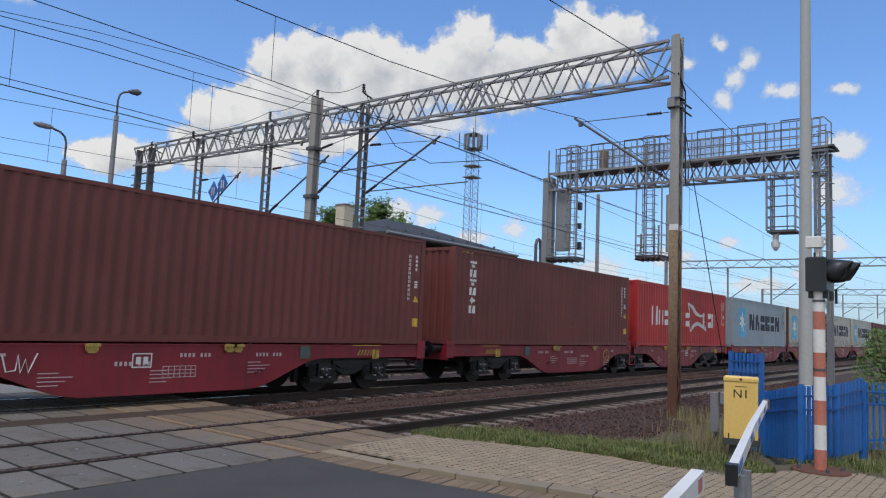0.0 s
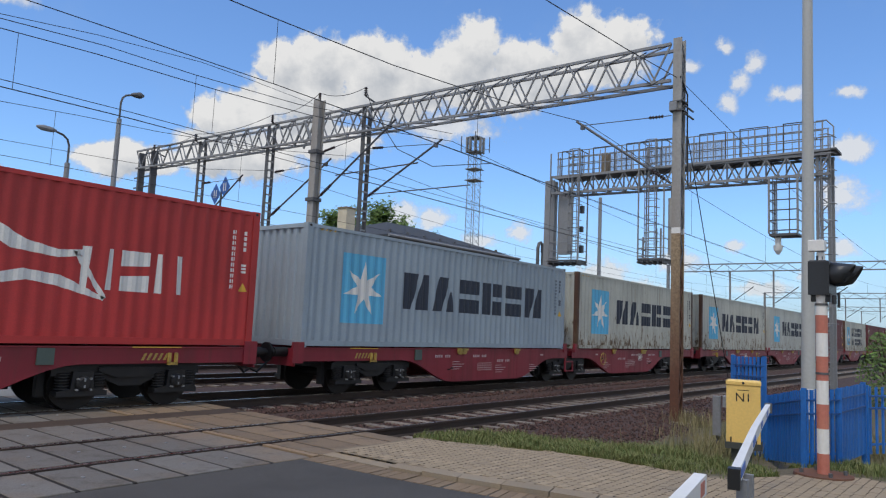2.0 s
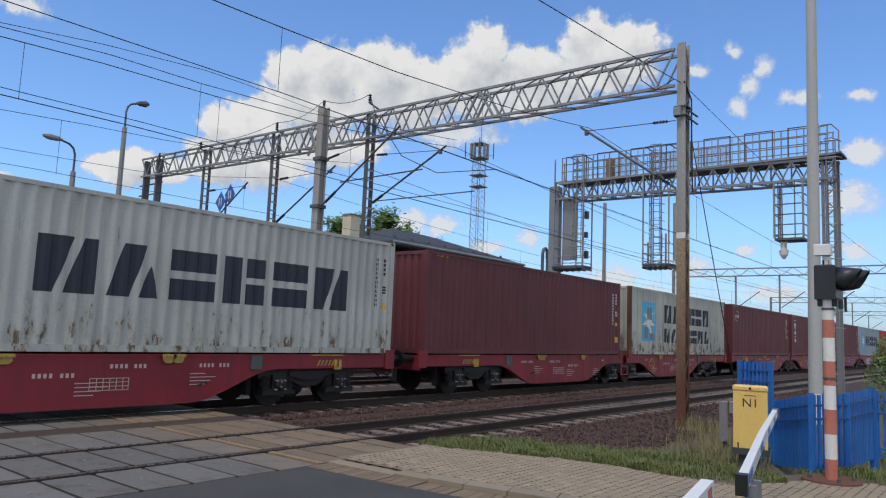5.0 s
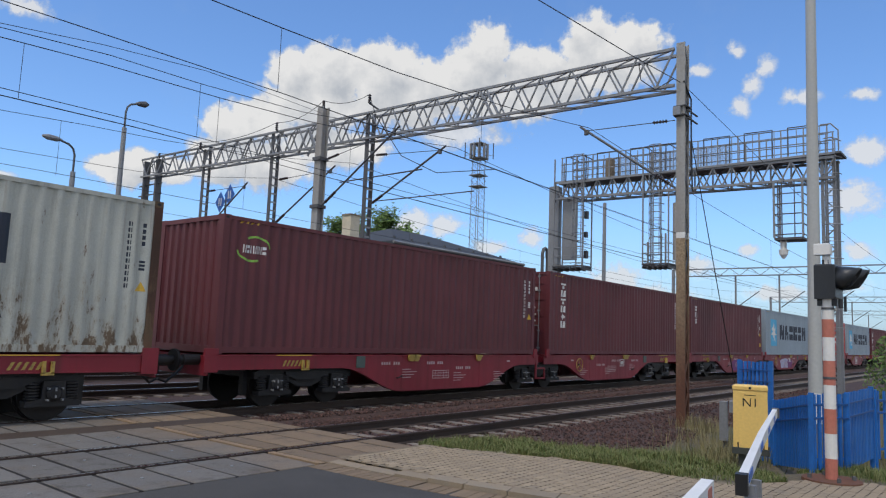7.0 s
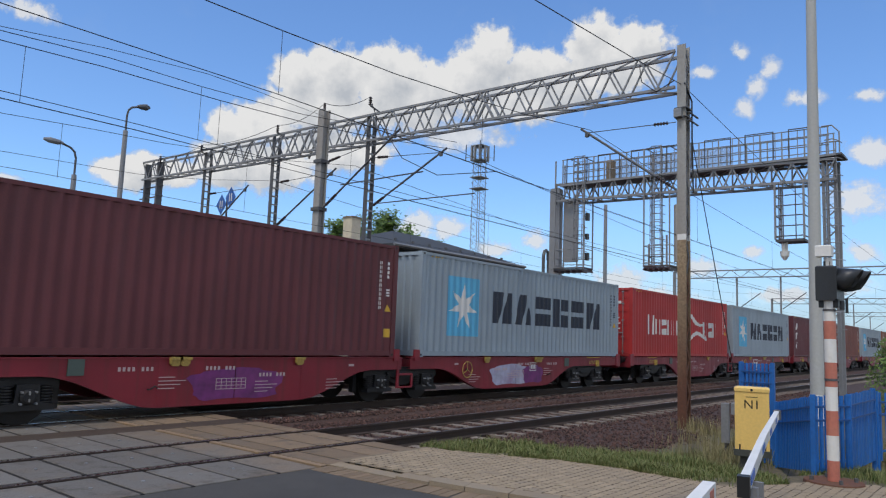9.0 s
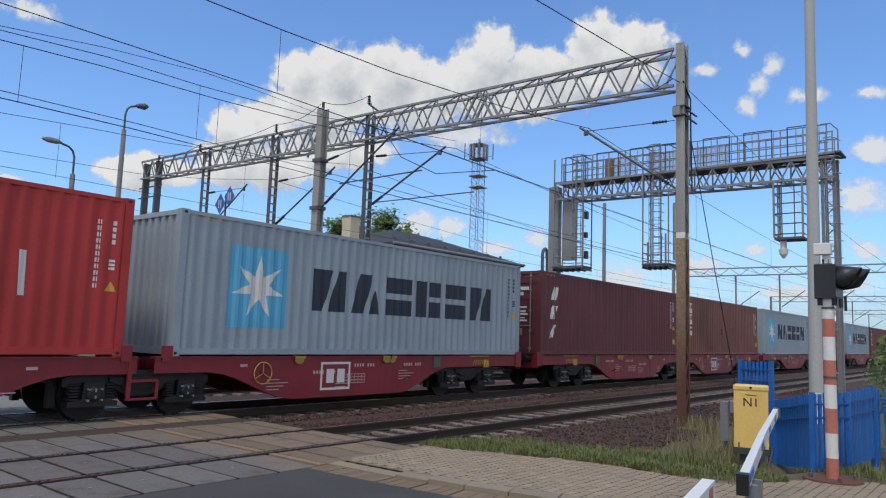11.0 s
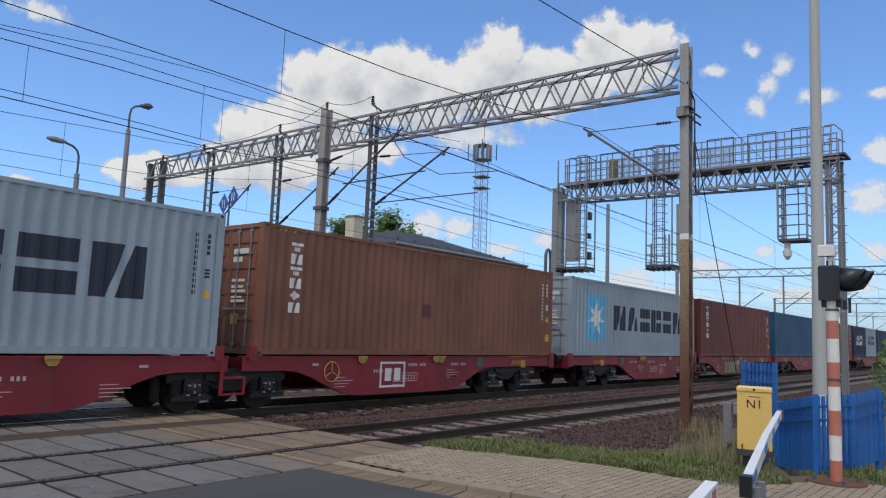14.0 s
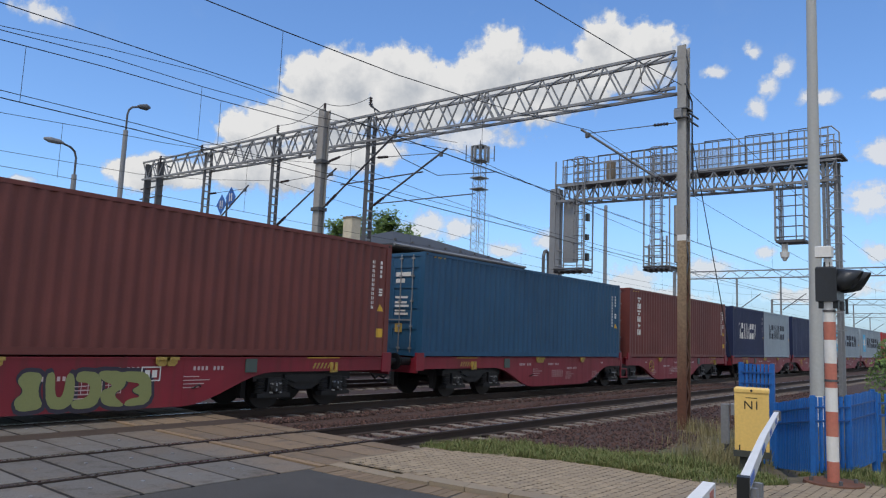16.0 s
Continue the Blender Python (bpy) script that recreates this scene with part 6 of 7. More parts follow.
def signal_gantry():
    g = thing("signal_gantry", "galvanised steel signal gantry with walkway and railings", "gantry")
    truss(g, SX, 6.0, 19.6, 8.98, 9.86, 9.22, 10.12, 0.55, 16, 0.11, GALV)
    part("walkway", Shape().box(SX - 0.6, SX + 0.6, 5.95, 19.3, 9.99, 10.03), GALV_DARK, g)
    part("toe_board", Shape().box(SX - 0.66, SX - 0.6, 5.95, 19.3, 9.97, 10.07), GALV, g)
    for sx in (-0.6, 0.6):
        for z in (10.5, 10.9, 11.28):
            part("handrail", Shape().tube((SX + sx, 6.2, z), (SX + sx, 19.2, z + 0.15), 0.024, n=6), GALV, g)
        for i in range(15):
            y = 6.25 + 12.9 * i / 14
            part("rail_post", Shape().bar((SX + sx, y, 9.95), (SX + sx, y, 11.30 + 0.01 * i), 0.05, 0.05), GALV, g)
        for i in range(14):
            y = 6.25 + 12.9 * (i + 0.5) / 14
            part("rail_post", Shape().bar((SX + sx, y - 0.18, 10.1), (SX + sx, y - 0.18, 11.3), 0.028, 0.028), GALV, g)
    for i in range(17):
        y = 6.0 + 13.6 * i / 16
        part("upright", Shape().bar((SX - 0.55, y, 9.0 + 0.014 * i), (SX - 0.55, y, 9.9 + 0.014 * i), 0.06, 0.06), GALV_DARK, g)
        part("underbolt", Shape().box(SX - 0.6, SX - 0.5, y - 0.05, y + 0.05, 8.8 + 0.014 * i, 8.95 + 0.014 * i), GALV_DARK, g)
    for i in range(7):
        y = 6.6 + 1.85 * i
        part("guard_frame", Shape().path([(SX - 0.62, y, 10.1), (SX - 0.62, y, 11.36 + 0.012 * i), (SX - 0.62, y + 1.2, 11.375 + 0.012 * i), (SX - 0.62, y + 1.2, 10.1)], 0.035, 6), GALV_DARK, g)
    for y in (11.5, 13.9, 16.2):
        part("mesh_screen", Shape().box(SX + 0.605, SX + 0.615, y - 0.85, y + 0.85, 10.3, 11.3), SCREEN, g)
    part("leg", Shape().box(SX - 0.25, SX + 0.25, 19.6, 20.0, -0.5, 10.0).box(SX - 0.3, SX - 0.25, 19.5, 20.1, -0.5, 10.0), GALV, g)
    for sx in (-0.4, 0.4):
        for sy in (6.05, 6.5):
            part("leg", Shape().bar((SX + sx, sy, -0.5), (SX + sx, sy, 9.9), 0.12, 0.12), GALV, g)
    for i in range(22):
        z = 0.2 + 0.44 * i
        part("leg_brace", Shape().bar((SX - 0.4, 6.05 if i % 2 else 6.5, z), (SX - 0.4, 6.5 if i % 2 else 6.05, z + 0.44), 0.05, 0.05), GALV, g)
    # ladder with safety hoops at the near leg
    for y in (5.97, 6.33):
        part("ladder_rail", Shape().bar((SX - 0.55, y, -0.4), (SX - 0.55, y, 10.6), 0.05, 0.04), GALV, g)
    for i in range(34):
        part("ladder_rung", Shape().tube((SX - 0.55, 5.97, 0.1 + 0.3 * i), (SX - 0.55, 6.33, 0.1 + 0.3 * i), 0.014, n=6), GALV, g)
    for i in range(12):
        z = 2.6 + 0.72 * i
        pts = [(SX - 0.55 - 0.42 * math.sin(a), 6.12 + 0.38 * math.cos(a), z) for a in [math.pi * k / 8 for k in range(9)]]
        part("ladder_hoop", Shape().path(pts, 0.02, 6), GALV, g)
    pts = [(SX - 0.6, 6.5, 11.32), (SX - 0.6, 6.1, 11.32), (SX - 0.6, 5.82, 11.0), (SX - 0.6, 5.82, 10.1)]
    part("handrail", Shape().path(pts, 0.03, 6), GALV, g)
    part("handrail", Shape().path([(SX - 0.6, 6.4, 10.7), (SX - 0.6, 6.1, 10.72), (SX - 0.6, 5.82, 10.6)], 0.024, 6), GALV, g)
    part("walkway", Shape().box(SX - 0.7, SX + 0.6, 5.72, 5.95, 9.98, 10.06), GALV_DARK, g)
    # two hanging cages reached by hooped ladders
    for y0, y1, z0, z1, lad in ((17.72, 19.45, 5.45, 9.0, 18.05), (13.12, 14.42, 5.42, 9.0, 13.82)):
        part("basket_floor", Shape().box(SX - 0.85, SX + 0.15, y0, y1, z0 - 0.06, z0), GALV_DARK, g)
        for k in range(6):
            part("floor_bar", Shape().bar((SX - 0.9, y0 + (y1 - y0) * k / 5, z0 - 0.1), (SX + 0.2, y0 + (y1 - y0) * k / 5, z0 - 0.1), 0.05, 0.1), GALV_DARK, g)
        for y in (y0, y1):
            for x in (SX - 0.85, SX + 0.15):
                part("basket_post", Shape().bar((x, y, z0), (x, y, z1 + (2.35 if y == y1 or lad > 17 else 0.0)), 0.06, 0.06), GALV, g)
        for z in (z0 + 0.22, z0 + 0.60, z0 + 1.05):
            part("basket_rail", Shape().path([(SX + 0.15, y0, z), (SX - 0.85, y0, z), (SX - 0.85, y1, z), (SX + 0.15, y1, z)], 0.022, 6), GALV, g)
        part("basket_rim", Shape().path([(SX + 0.15, y0, z0 + 0.05), (SX - 0.87, y0, z0 + 0.05), (SX - 0.87, y1, z0 + 0.05), (SX + 0.15, y1, z0 + 0.05)], 0.05, 6), GALV_DARK, g)
        for y in (lad - 0.2, lad + 0.2):
            part("ladder_rail", Shape().bar((SX - 0.55, y, z0), (SX - 0.55, y, z1 + 2.3), 0.06, 0.05), GALV, g)
        for i in range(20):
            part("ladder_rung", Shape().tube((SX - 0.55, lad - 0.2, z0 + 0.2 + 0.31 * i), (SX - 0.55, lad + 0.2, z0 + 0.2 + 0.31 * i), 0.016, n=6), GALV, g)
        for i in range(14):
            z = z0 + 0.5 + 0.42 * i
            pts = [(SX - 0.55 - 0.5 * math.sin(a), lad + 0.36 * math.cos(a), z) for a in [math.pi * k / 8 for k in range(9)]]
            part("ladder_hoop", Shape().path(pts, 0.02, 5), GALV if i % 3 else GALV_DARK, g)
        for a in (0.25, 0.5, 0.75):
            part("hoop_strap", Shape().bar((SX - 0.55 - 0.5 * math.sin(math.pi * a), lad + 0.36 * math.cos(math.pi * a), z0 + 0.5), (SX - 0.55 - 0.5 * math.sin(math.pi * a), lad + 0.36 * math.cos(math.pi * a), z0 + 5.96), 0.03, 0.03), GALV, g)
        part("cage_top", Shape().path([(SX + 0.15, y0, z1 + 2.35), (SX - 0.85, y0, z1 + 2.35), (SX - 0.85, lad + 0.5, z1 + 2.35), (SX + 0.15, lad + 0.5, z1 + 2.35)], 0.03, 6), GALV_DARK, g)
    # Dark blocks added in place of the ladder hoops seen edge-on.
    part("hoop_cluster", Shape().soft(SX - 0.7, SX - 0.5, 17.55, 17.72, 5.9, 6.3).soft(SX - 0.7, SX - 0.5, 17.55, 17.72, 8.0, 8.4).soft(SX - 0.7, SX - 0.5, 17.58, 17.72, 7.0, 7.3), LAMP_BODY, g)
    for y in (13.4, 13.62, 14.3):
        part("conduit", Shape().tube((SX - 0.5, y, 5.42), (SX - 0.5, y, 7.0 if y < 14 else 6.6), 0.05, n=8), GALV, g)
    # an open basket further along
    y0, y1, z0, z1 = 7.2, 8.36, 6.46, 8.95
    part("basket_floor", Shape().box(SX - 0.85, SX + 0.15, y0, y1, z0 - 0.10, z0), GALV_DARK, g)
    for y in (y0, y1):
        for x in (SX - 0.85, SX + 0.15):
            part("basket_post", Shape().bar((x, y, z0), (x, y, z1), 0.08, 0.08), GALV, g)
    part("basket_side", Shape().box(SX - 0.85, SX - 0.6, y1 + 0.02, y1 + 0.05, z0, z1), GALV, g)
    for i in range(5):
        z = z0 + 0.45 * (i + 0.3)
        part("basket_rail", Shape().path([(SX + 0.15, y0, z), (SX - 0.85, y0, z), (SX - 0.85, y1, z), (SX + 0.15, y1, z)], 0.028, 6), GALV_DARK, g)
    for k in (0.28, 0.72, 0.86):
        part("basket_post", Shape().bar((SX - 0.85, y0 + k * (y1 - y0), z0), (SX - 0.85, y0 + k * (y1 - y0), z1), 0.04, 0.04), GALV_DARK, g)
    for y in (7.95, 8.15):
        part("camera_arm", Shape().bar((SX - 0.6, y, 6.35), (SX - 0.6, y, 5.95), 0.05, 0.05), WHITE_PAINT, g)
    part("signal_back", Shape().soft(SX - 0.3, SX - 0.05, 18.45, 19.2, 5.9, 9.3, 0.05), GALV, g, "flat grey back of a signal screen")
    part("signal_back", Shape().tube((SX - 0.2, 12.95, 5.7), (SX - 0.2, 12.95, 8.5), 0.2, n=14), MAST_PAINT, g)
    part("control_box", Shape().soft(SX - 0.3, SX + 0.1, 16.4, 16.75, 10.1, 11.2, 0.03), KERB, g)
    cam_ob = part("dome_camera", Shape().tube((SX - 0.6, 8.05, 6.3), (SX - 0.6, 8.05, 5.95), 0.09, n=12).tube((SX - 0.6, 8.05, 5.95), (SX - 0.6, 8.05, 5.72), 0.2, 0.17, n=14).tube((SX - 0.6, 8.05, 5.72), (SX - 0.6, 8.05, 5.56), 0.15, 0.06, n=14), WHITE_PAINT, g, "white dome camera")


SCREEN = plain("screen_mesh", (0.35, 0.38, 0.42), 0.6)
SCREEN.node_tree.nodes["Principled BSDF"].inputs["Alpha"].default_value = 0.3


# ---- roadside things ----
POLE_GREY = surface("pole_grey", (0.43, 0.44, 0.43), 0.55, 0.0, 14, 0.06, 0.8, (0.36, 0.36, 0.35), 0.5, streak=True)


def tall_pole():
    p = thing("tall_lamp_pole", "tall tapered pale grey steel pole", "pole")
    part("shaft", Shape().tube((22.0, 4.55, -0.3), (22.0, 4.45, 14.0), 0.185, 0.125, n=24), POLE_GREY, p, smooth=False)
    part("base_band", Shape().tube((22.0, 4.55, -0.3), (22.0, 4.55, 0.52), 0.192, 0.190, n=24), WHITE_PAINT, p)


def warning_post():
    w = thing("crossing_warning_light", "red and white striped post with dark signal head", "signal")
    x, y = 10.75, 2.05
    zs = (0.03, 0.33, 0.65, 0.97, 1.28, 1.60, 1.91, 2.15, 2.42, 3.0)
    for i, (a, b) in enumerate(zip(zs, zs[1:])):
        part("post_band", Shape().tube((x, y, a), (x, y, b), 0.075 if i < 8 else 0.055, n=16), RED_BAND if i % 2 == 0 and i < 8 else WHITE_PAINT, w)
    part("base_plate", Shape().tube((x, y, 0.0), (x, y, 0.068), 0.37, 0.355, n=28), MAST_RUST, w)
    for a in range(4):
        part("bolt", Shape().tube((x + 0.27 * math.cos(a * 1.57 + 0.5), y + 0.27 * math.sin(a * 1.57 + 0.5), 0.06), (x + 0.27 * math.cos(a * 1.57 + 0.5), y + 0.27 * math.sin(a * 1.57 + 0.5), 0.12), 0.025, n=6), GALV_DARK, w)
    for z in (1.36, 2.28):
        part("clamp", Shape().tube((x, y, z), (x, y, z + 0.03), 0.082, n=16), GALV_DARK, w)
    head = part("signal_head", Shape().soft(x - 0.12, x + 0.06, y - 0.10, y + 0.14, 2.42, 2.89, 0.02), LAMP_BODY, w, "dark signal head with two long hoods")
    part("back_plate", Shape().soft(x - 0.16, x + 0.34, y - 0.125, y - 0.10, 2.44, 2.88, 0.01), LAMP_BODY, head)
    part("top_fitting", Shape().soft(x - 0.05, x + 0.03, y - 0.03, y + 0.05, 2.89, 2.96, 0.01), LAMP_BODY, head)
    for dx, reach in ((-0.0, 0.29), (0.26, 0.34)):
        s = Shape()
        n = 16
        rows = ((0.0, 0.165, 0.0), (0.5, 0.152, 0.0), (1.0, 0.128, 0.005))
        for k, r, dz in rows:
            for i in range(n + 1):
                a = math.pi * (-0.32 + 1.64 * i / n)
                cut = 0.075 * (1 - math.sin(a)) * k
                s.v.append((x + dx + r * math.cos(a), y - 0.125 - reach * k + cut, 2.70 + dz + r * math.sin(a)))
        s.f = [(j * (n + 1) + i, j * (n + 1) + i + 1, (j + 1) * (n + 1) + i + 1, (j + 1) * (n + 1) + i) for j in range(2) for i in range(n)]
        hood = part("hood", s, LAMP_BODY, head, smooth=True)
        hood.modifiers.new("sheet", "SOLIDIFY").thickness = 0.008
    part("cable_gland", Shape().tube((x - 0.02, y - 0.16, 2.42), (x - 0.02, y - 0.16, 2.30), 0.03, n=8).tube((x + 0.06, y - 0.2, 2.46), (x + 0.06, y - 0.2, 2.26), 0.018, n=6), LAMP_BODY, head)
    part("control_box", Shape().soft(x - 0.1, x + 0.06, y - 0.06, y + 0.14, 3.02, 3.17, 0.01), WHITE_PAINT, w)
    part("bracket", Shape().soft(x - 0.05, x + 0.05, y - 0.12, y + 0.12, 2.33, 2.43), LAMP_BODY, w)


def text_mesh(word, size):
    cu = bpy.data.curves.new("lettering", "FONT")
    cu.body, cu.size, cu.align_x, cu.extrude = word, size, "CENTER", 0.001
    ob = bpy.data.objects.new("lettering", cu)
    scene.collection.objects.link(ob)
    me = bpy.data.meshes.new_from_object(ob.evaluated_get(bpy.context.evaluated_depsgraph_get()))
    bpy.data.objects.remove(ob)
    return me


def cabinet():
    c = thing("yellow_cabinet", "yellow metal trackside cabinet on a dark plinth", "cabinet", pose(12.0, 3.42, 0, 0, 0, 14))
    part("cabinet_body", Shape().soft(0, 0.32, -0.25, 0.25, 0.16, 1.06, 0.01), BOX_YELLOW, c)
    part("cabinet_lid", Shape().soft(-0.012, 0.33, -0.258, 0.258, 1.06, 1.13, 0.02), BOX_YELLOW, c)
    part("plinth", Shape().box(-0.02, 0.34, -0.27, 0.27, 0.06, 0.16).box(0.04, 0.3, -0.12, 0.18, -0.3, 0.06), PLINTH, c)
    part("lock", Shape().tube((-0.017, 0, 1.09), (-0.010, 0, 1.09), 0.02, n=10), BLACK, c)
    for y in (-0.2, 0.17):
        part("hinge", Shape().box(-0.012, 0.0, y, y + 0.02, 0.14, 0.24), BLACK, c)
    me = text_mesh("N1", 0.19)
    part("lettering", me, BLACK, c, at=pose(-0.003, 0.0, 0.80, 90, 0, -90))
    part("line_print", Shape().box(-0.003, 0, -0.085, 0.085, 0.972, 0.982), BLACK, c)
    k = thing("small_cabinet", "small grey metal trackside box on a post", "cabinet")
    part("box_body", Shape().soft(14.5, 14.56, 4.56, 4.71, -0.1, 0.66, 0.01), GALV, k)
    part("box_side", Shape().soft(14.53, 14.6, 4.44, 4.53, 0.45, 0.68, 0.02), GALV, k)
    part("box_foot", Shape().box(14.54, 14.58, 4.58, 4.66, -0.5, -0.1), GALV_DARK, k)


def fence_run(f, p, q, h, n, mat, fill=0.80, ends=True):
    """Folded slats between two posts; p.z and q.z are the ground."""
    p, q = Vector(p), Vector(q)
    d = Vector((q.x - p.x, q.y - p.y, 0)).normalized()
    nrm = Vector((-d.y, d.x, 0))
    if nrm.x > 0:
        nrm = -nrm
    step = (q - p).length / n
    prof = [(-0.5, 0.0), (-0.3, 0.022), (0.3, 0.022), (0.5, 0.0)]
    for i in range(n):
        c = p.lerp(q, (i + 0.5) / n)
        w = step * fill
        hh = h + random.uniform(-0.008, 0.008)
        pts = [c + d * (a * w) + nrm * b for a, b in prof]
        ring = pts + [v - nrm * 0.004 for v in pts[::-1]]
        s = Shape().add([(v.x, v.y, c.z + 0.05) for v in ring] + [(v.x, v.y, c.z + hh) for v in ring],
                        [(j, (j + 1) % 8, 8 + (j + 1) % 8, 8 + j) for j in range(8)] + [(8, 9, 10, 11, 12, 13, 14, 15)])
        part("slat", s, mat, f)
    for z in (0.2, h - 0.36, h - 0.16):
        a, b = p - nrm * 0.02 + Vector((0, 0, z)), q - nrm * 0.02 + Vector((0, 0, z))
        part("rail", Shape().bar(a, b, 0.03, 0.035), mat, f)
    for z in (h - 0.36, h - 0.16):
        a, b = p + nrm * 0.032 + Vector((0, 0, z)), q + nrm * 0.032 + Vector((0, 0, z))
        part("rail", Shape().bar(a, b, 0.014, 0.022), FENCE_RAIL, f)
    for c in ((p, q) if ends else (q,)):
        part("post", Shape().box(c.x - 0.035, c.x + 0.035, c.y - 0.035, c.y + 0.035, c.z - 0.3, c.z + h + 0.02), mat, f)


FENCE_RAIL = surface("dark_blue_rail", (0.012, 0.075, 0.26), 0.5, 0, 20, 0.2)


def fences():
    f = thing("blue_fence", "blue painted steel slat fence with posts", "fence")
    fence_run(f, (13.75, 3.5, -0.35), (11.85, 2.51, -0.07), 1.15, 22, FENCE_BLUE)
    fence_run(f, (11.85, 2.51, -0.07), (12.27, 2.11, -0.05), 1.15, 7, FENCE_BLUE, 0.8, False)
    fence_run(f, (12.27, 2.11, -0.05), (13.65, 2.0, -0.02), 1.17, 16, FENCE_BLUE, 0.8, False)
    k = thing("blue_gate", "narrow blue slatted steel gate panel", "gate")
    fence_run(k, (14.0, 4.17, -0.35), (14.0, 3.62, -0.35), 1.82, 8, FENCE_BLUE)
    b = thing("blue_fence", "open blue railing fence with thin bars", "fence")
    fence_run(b, (13.8, 1.98, -0.05), (15.6, 1.3, -0.1), 1.15, 10, FENCE_BLUE, 0.28)


def barrier():
    a = thing("barrier_arm", "white and blue raised barrier arm with black tip", "barrier")
    p, q = Vector((4.25, 1.26, 1.0)), Vector((9.0, 2.29, 1.0))
    d = (q - p).normalized()
    mid = p.lerp(q, 0.42) + Vector((0, 0, 0.03))
    part("arm_beam", Shape().bar(p, mid, 0.05, 0.085).bar(mid - d * 0.01, q, 0.05, 0.085), WHITE_PAINT, a)
    part("arm_cap", Shape().bar(p - d * 0.03, p + d * 0.05, 0.065, 0.115), BLACK, a)
    n = 8
    for i in range(n):
        if i % 2 == 0:
            u, v = (p.lerp(q, k) + Vector((0, 0, 0.03 * min(k / 0.42, (1 - k) / 0.58))) for k in ((i + 0.3) / n, (i + 0.8) / n))
            side = d.cross(Vector((0, 0, 1))) * 0.027
            part("arm_band", Shape().bar(u + side, v + side, 0.004, 0.05), SIGN_BLUE, a)
    part("end_bracket", Shape().soft(q.x - 0.02, q.x + 0.05, q.y - 0.035, q.y + 0.035, q.z - 0.06, q.z + 0.055), GALV_DARK, a)
    part("arm_rest", Shape().bar((4.55, 1.30, -0.2), (4.55, 1.30, 0.95), 0.05, 0.06).bar((4.75, 1.32, -0.2), (4.75, 1.32, 0.95), 0.04, 0.05), GALV, a)
    b = thing("barrier_arm", "short red and white barrier arm end", "barrier")
    u, v = Vector((1.9, 0.92, 1.06)), Vector((3.42, 1.165, 1.105))
    d = (v - u).normalized()
    part("arm_beam", Shape().bar(u, v, 0.055, 0.09), WHITE_PAINT, b)
    part("arm_band", Shape().bar(u.lerp(v, 0.90), u.lerp(v, 0.96), 0.060, 0.06), RED_BAND, b)
    part("arm_rest", Shape().bar((2.2, 0.97, -0.2), (2.2, 0.97, 1.03), 0.06, 0.06), GALV, b)


# ---- beyond the tracks ----
def street_lamp(x, y, top, reach, tall_label):
    l = thing("street_lamp", tall_label, "lamp", group="street lamps")
    part("shaft", Shape().tube((x, y, -0.5), (x, y, top - 1.2), 0.13, 0.10, n=12), GALV, l)
    part("arm", Shape().path([(x, y, top - 1.25), (x, y, top - 0.5), (x + 0.06 * reach, y, top - 0.25), (x + 0.2 * reach, y, top - 0.1), (x + 0.5 * reach, y, top)], 0.045, 8), GALV_DARK, l)
    part("lamp_head", Shape().lathe((x + 0.42 * reach, y, top), (x + reach, y, top + (0.1 if reach > 0 else 0.02)), ((0, 0.05), (0.25, 0.11), (0.7, 0.12 if reach < 0 else 0.15), (1, 0.05)), 10), GALV_DARK if reach > 0 else GALV, l)


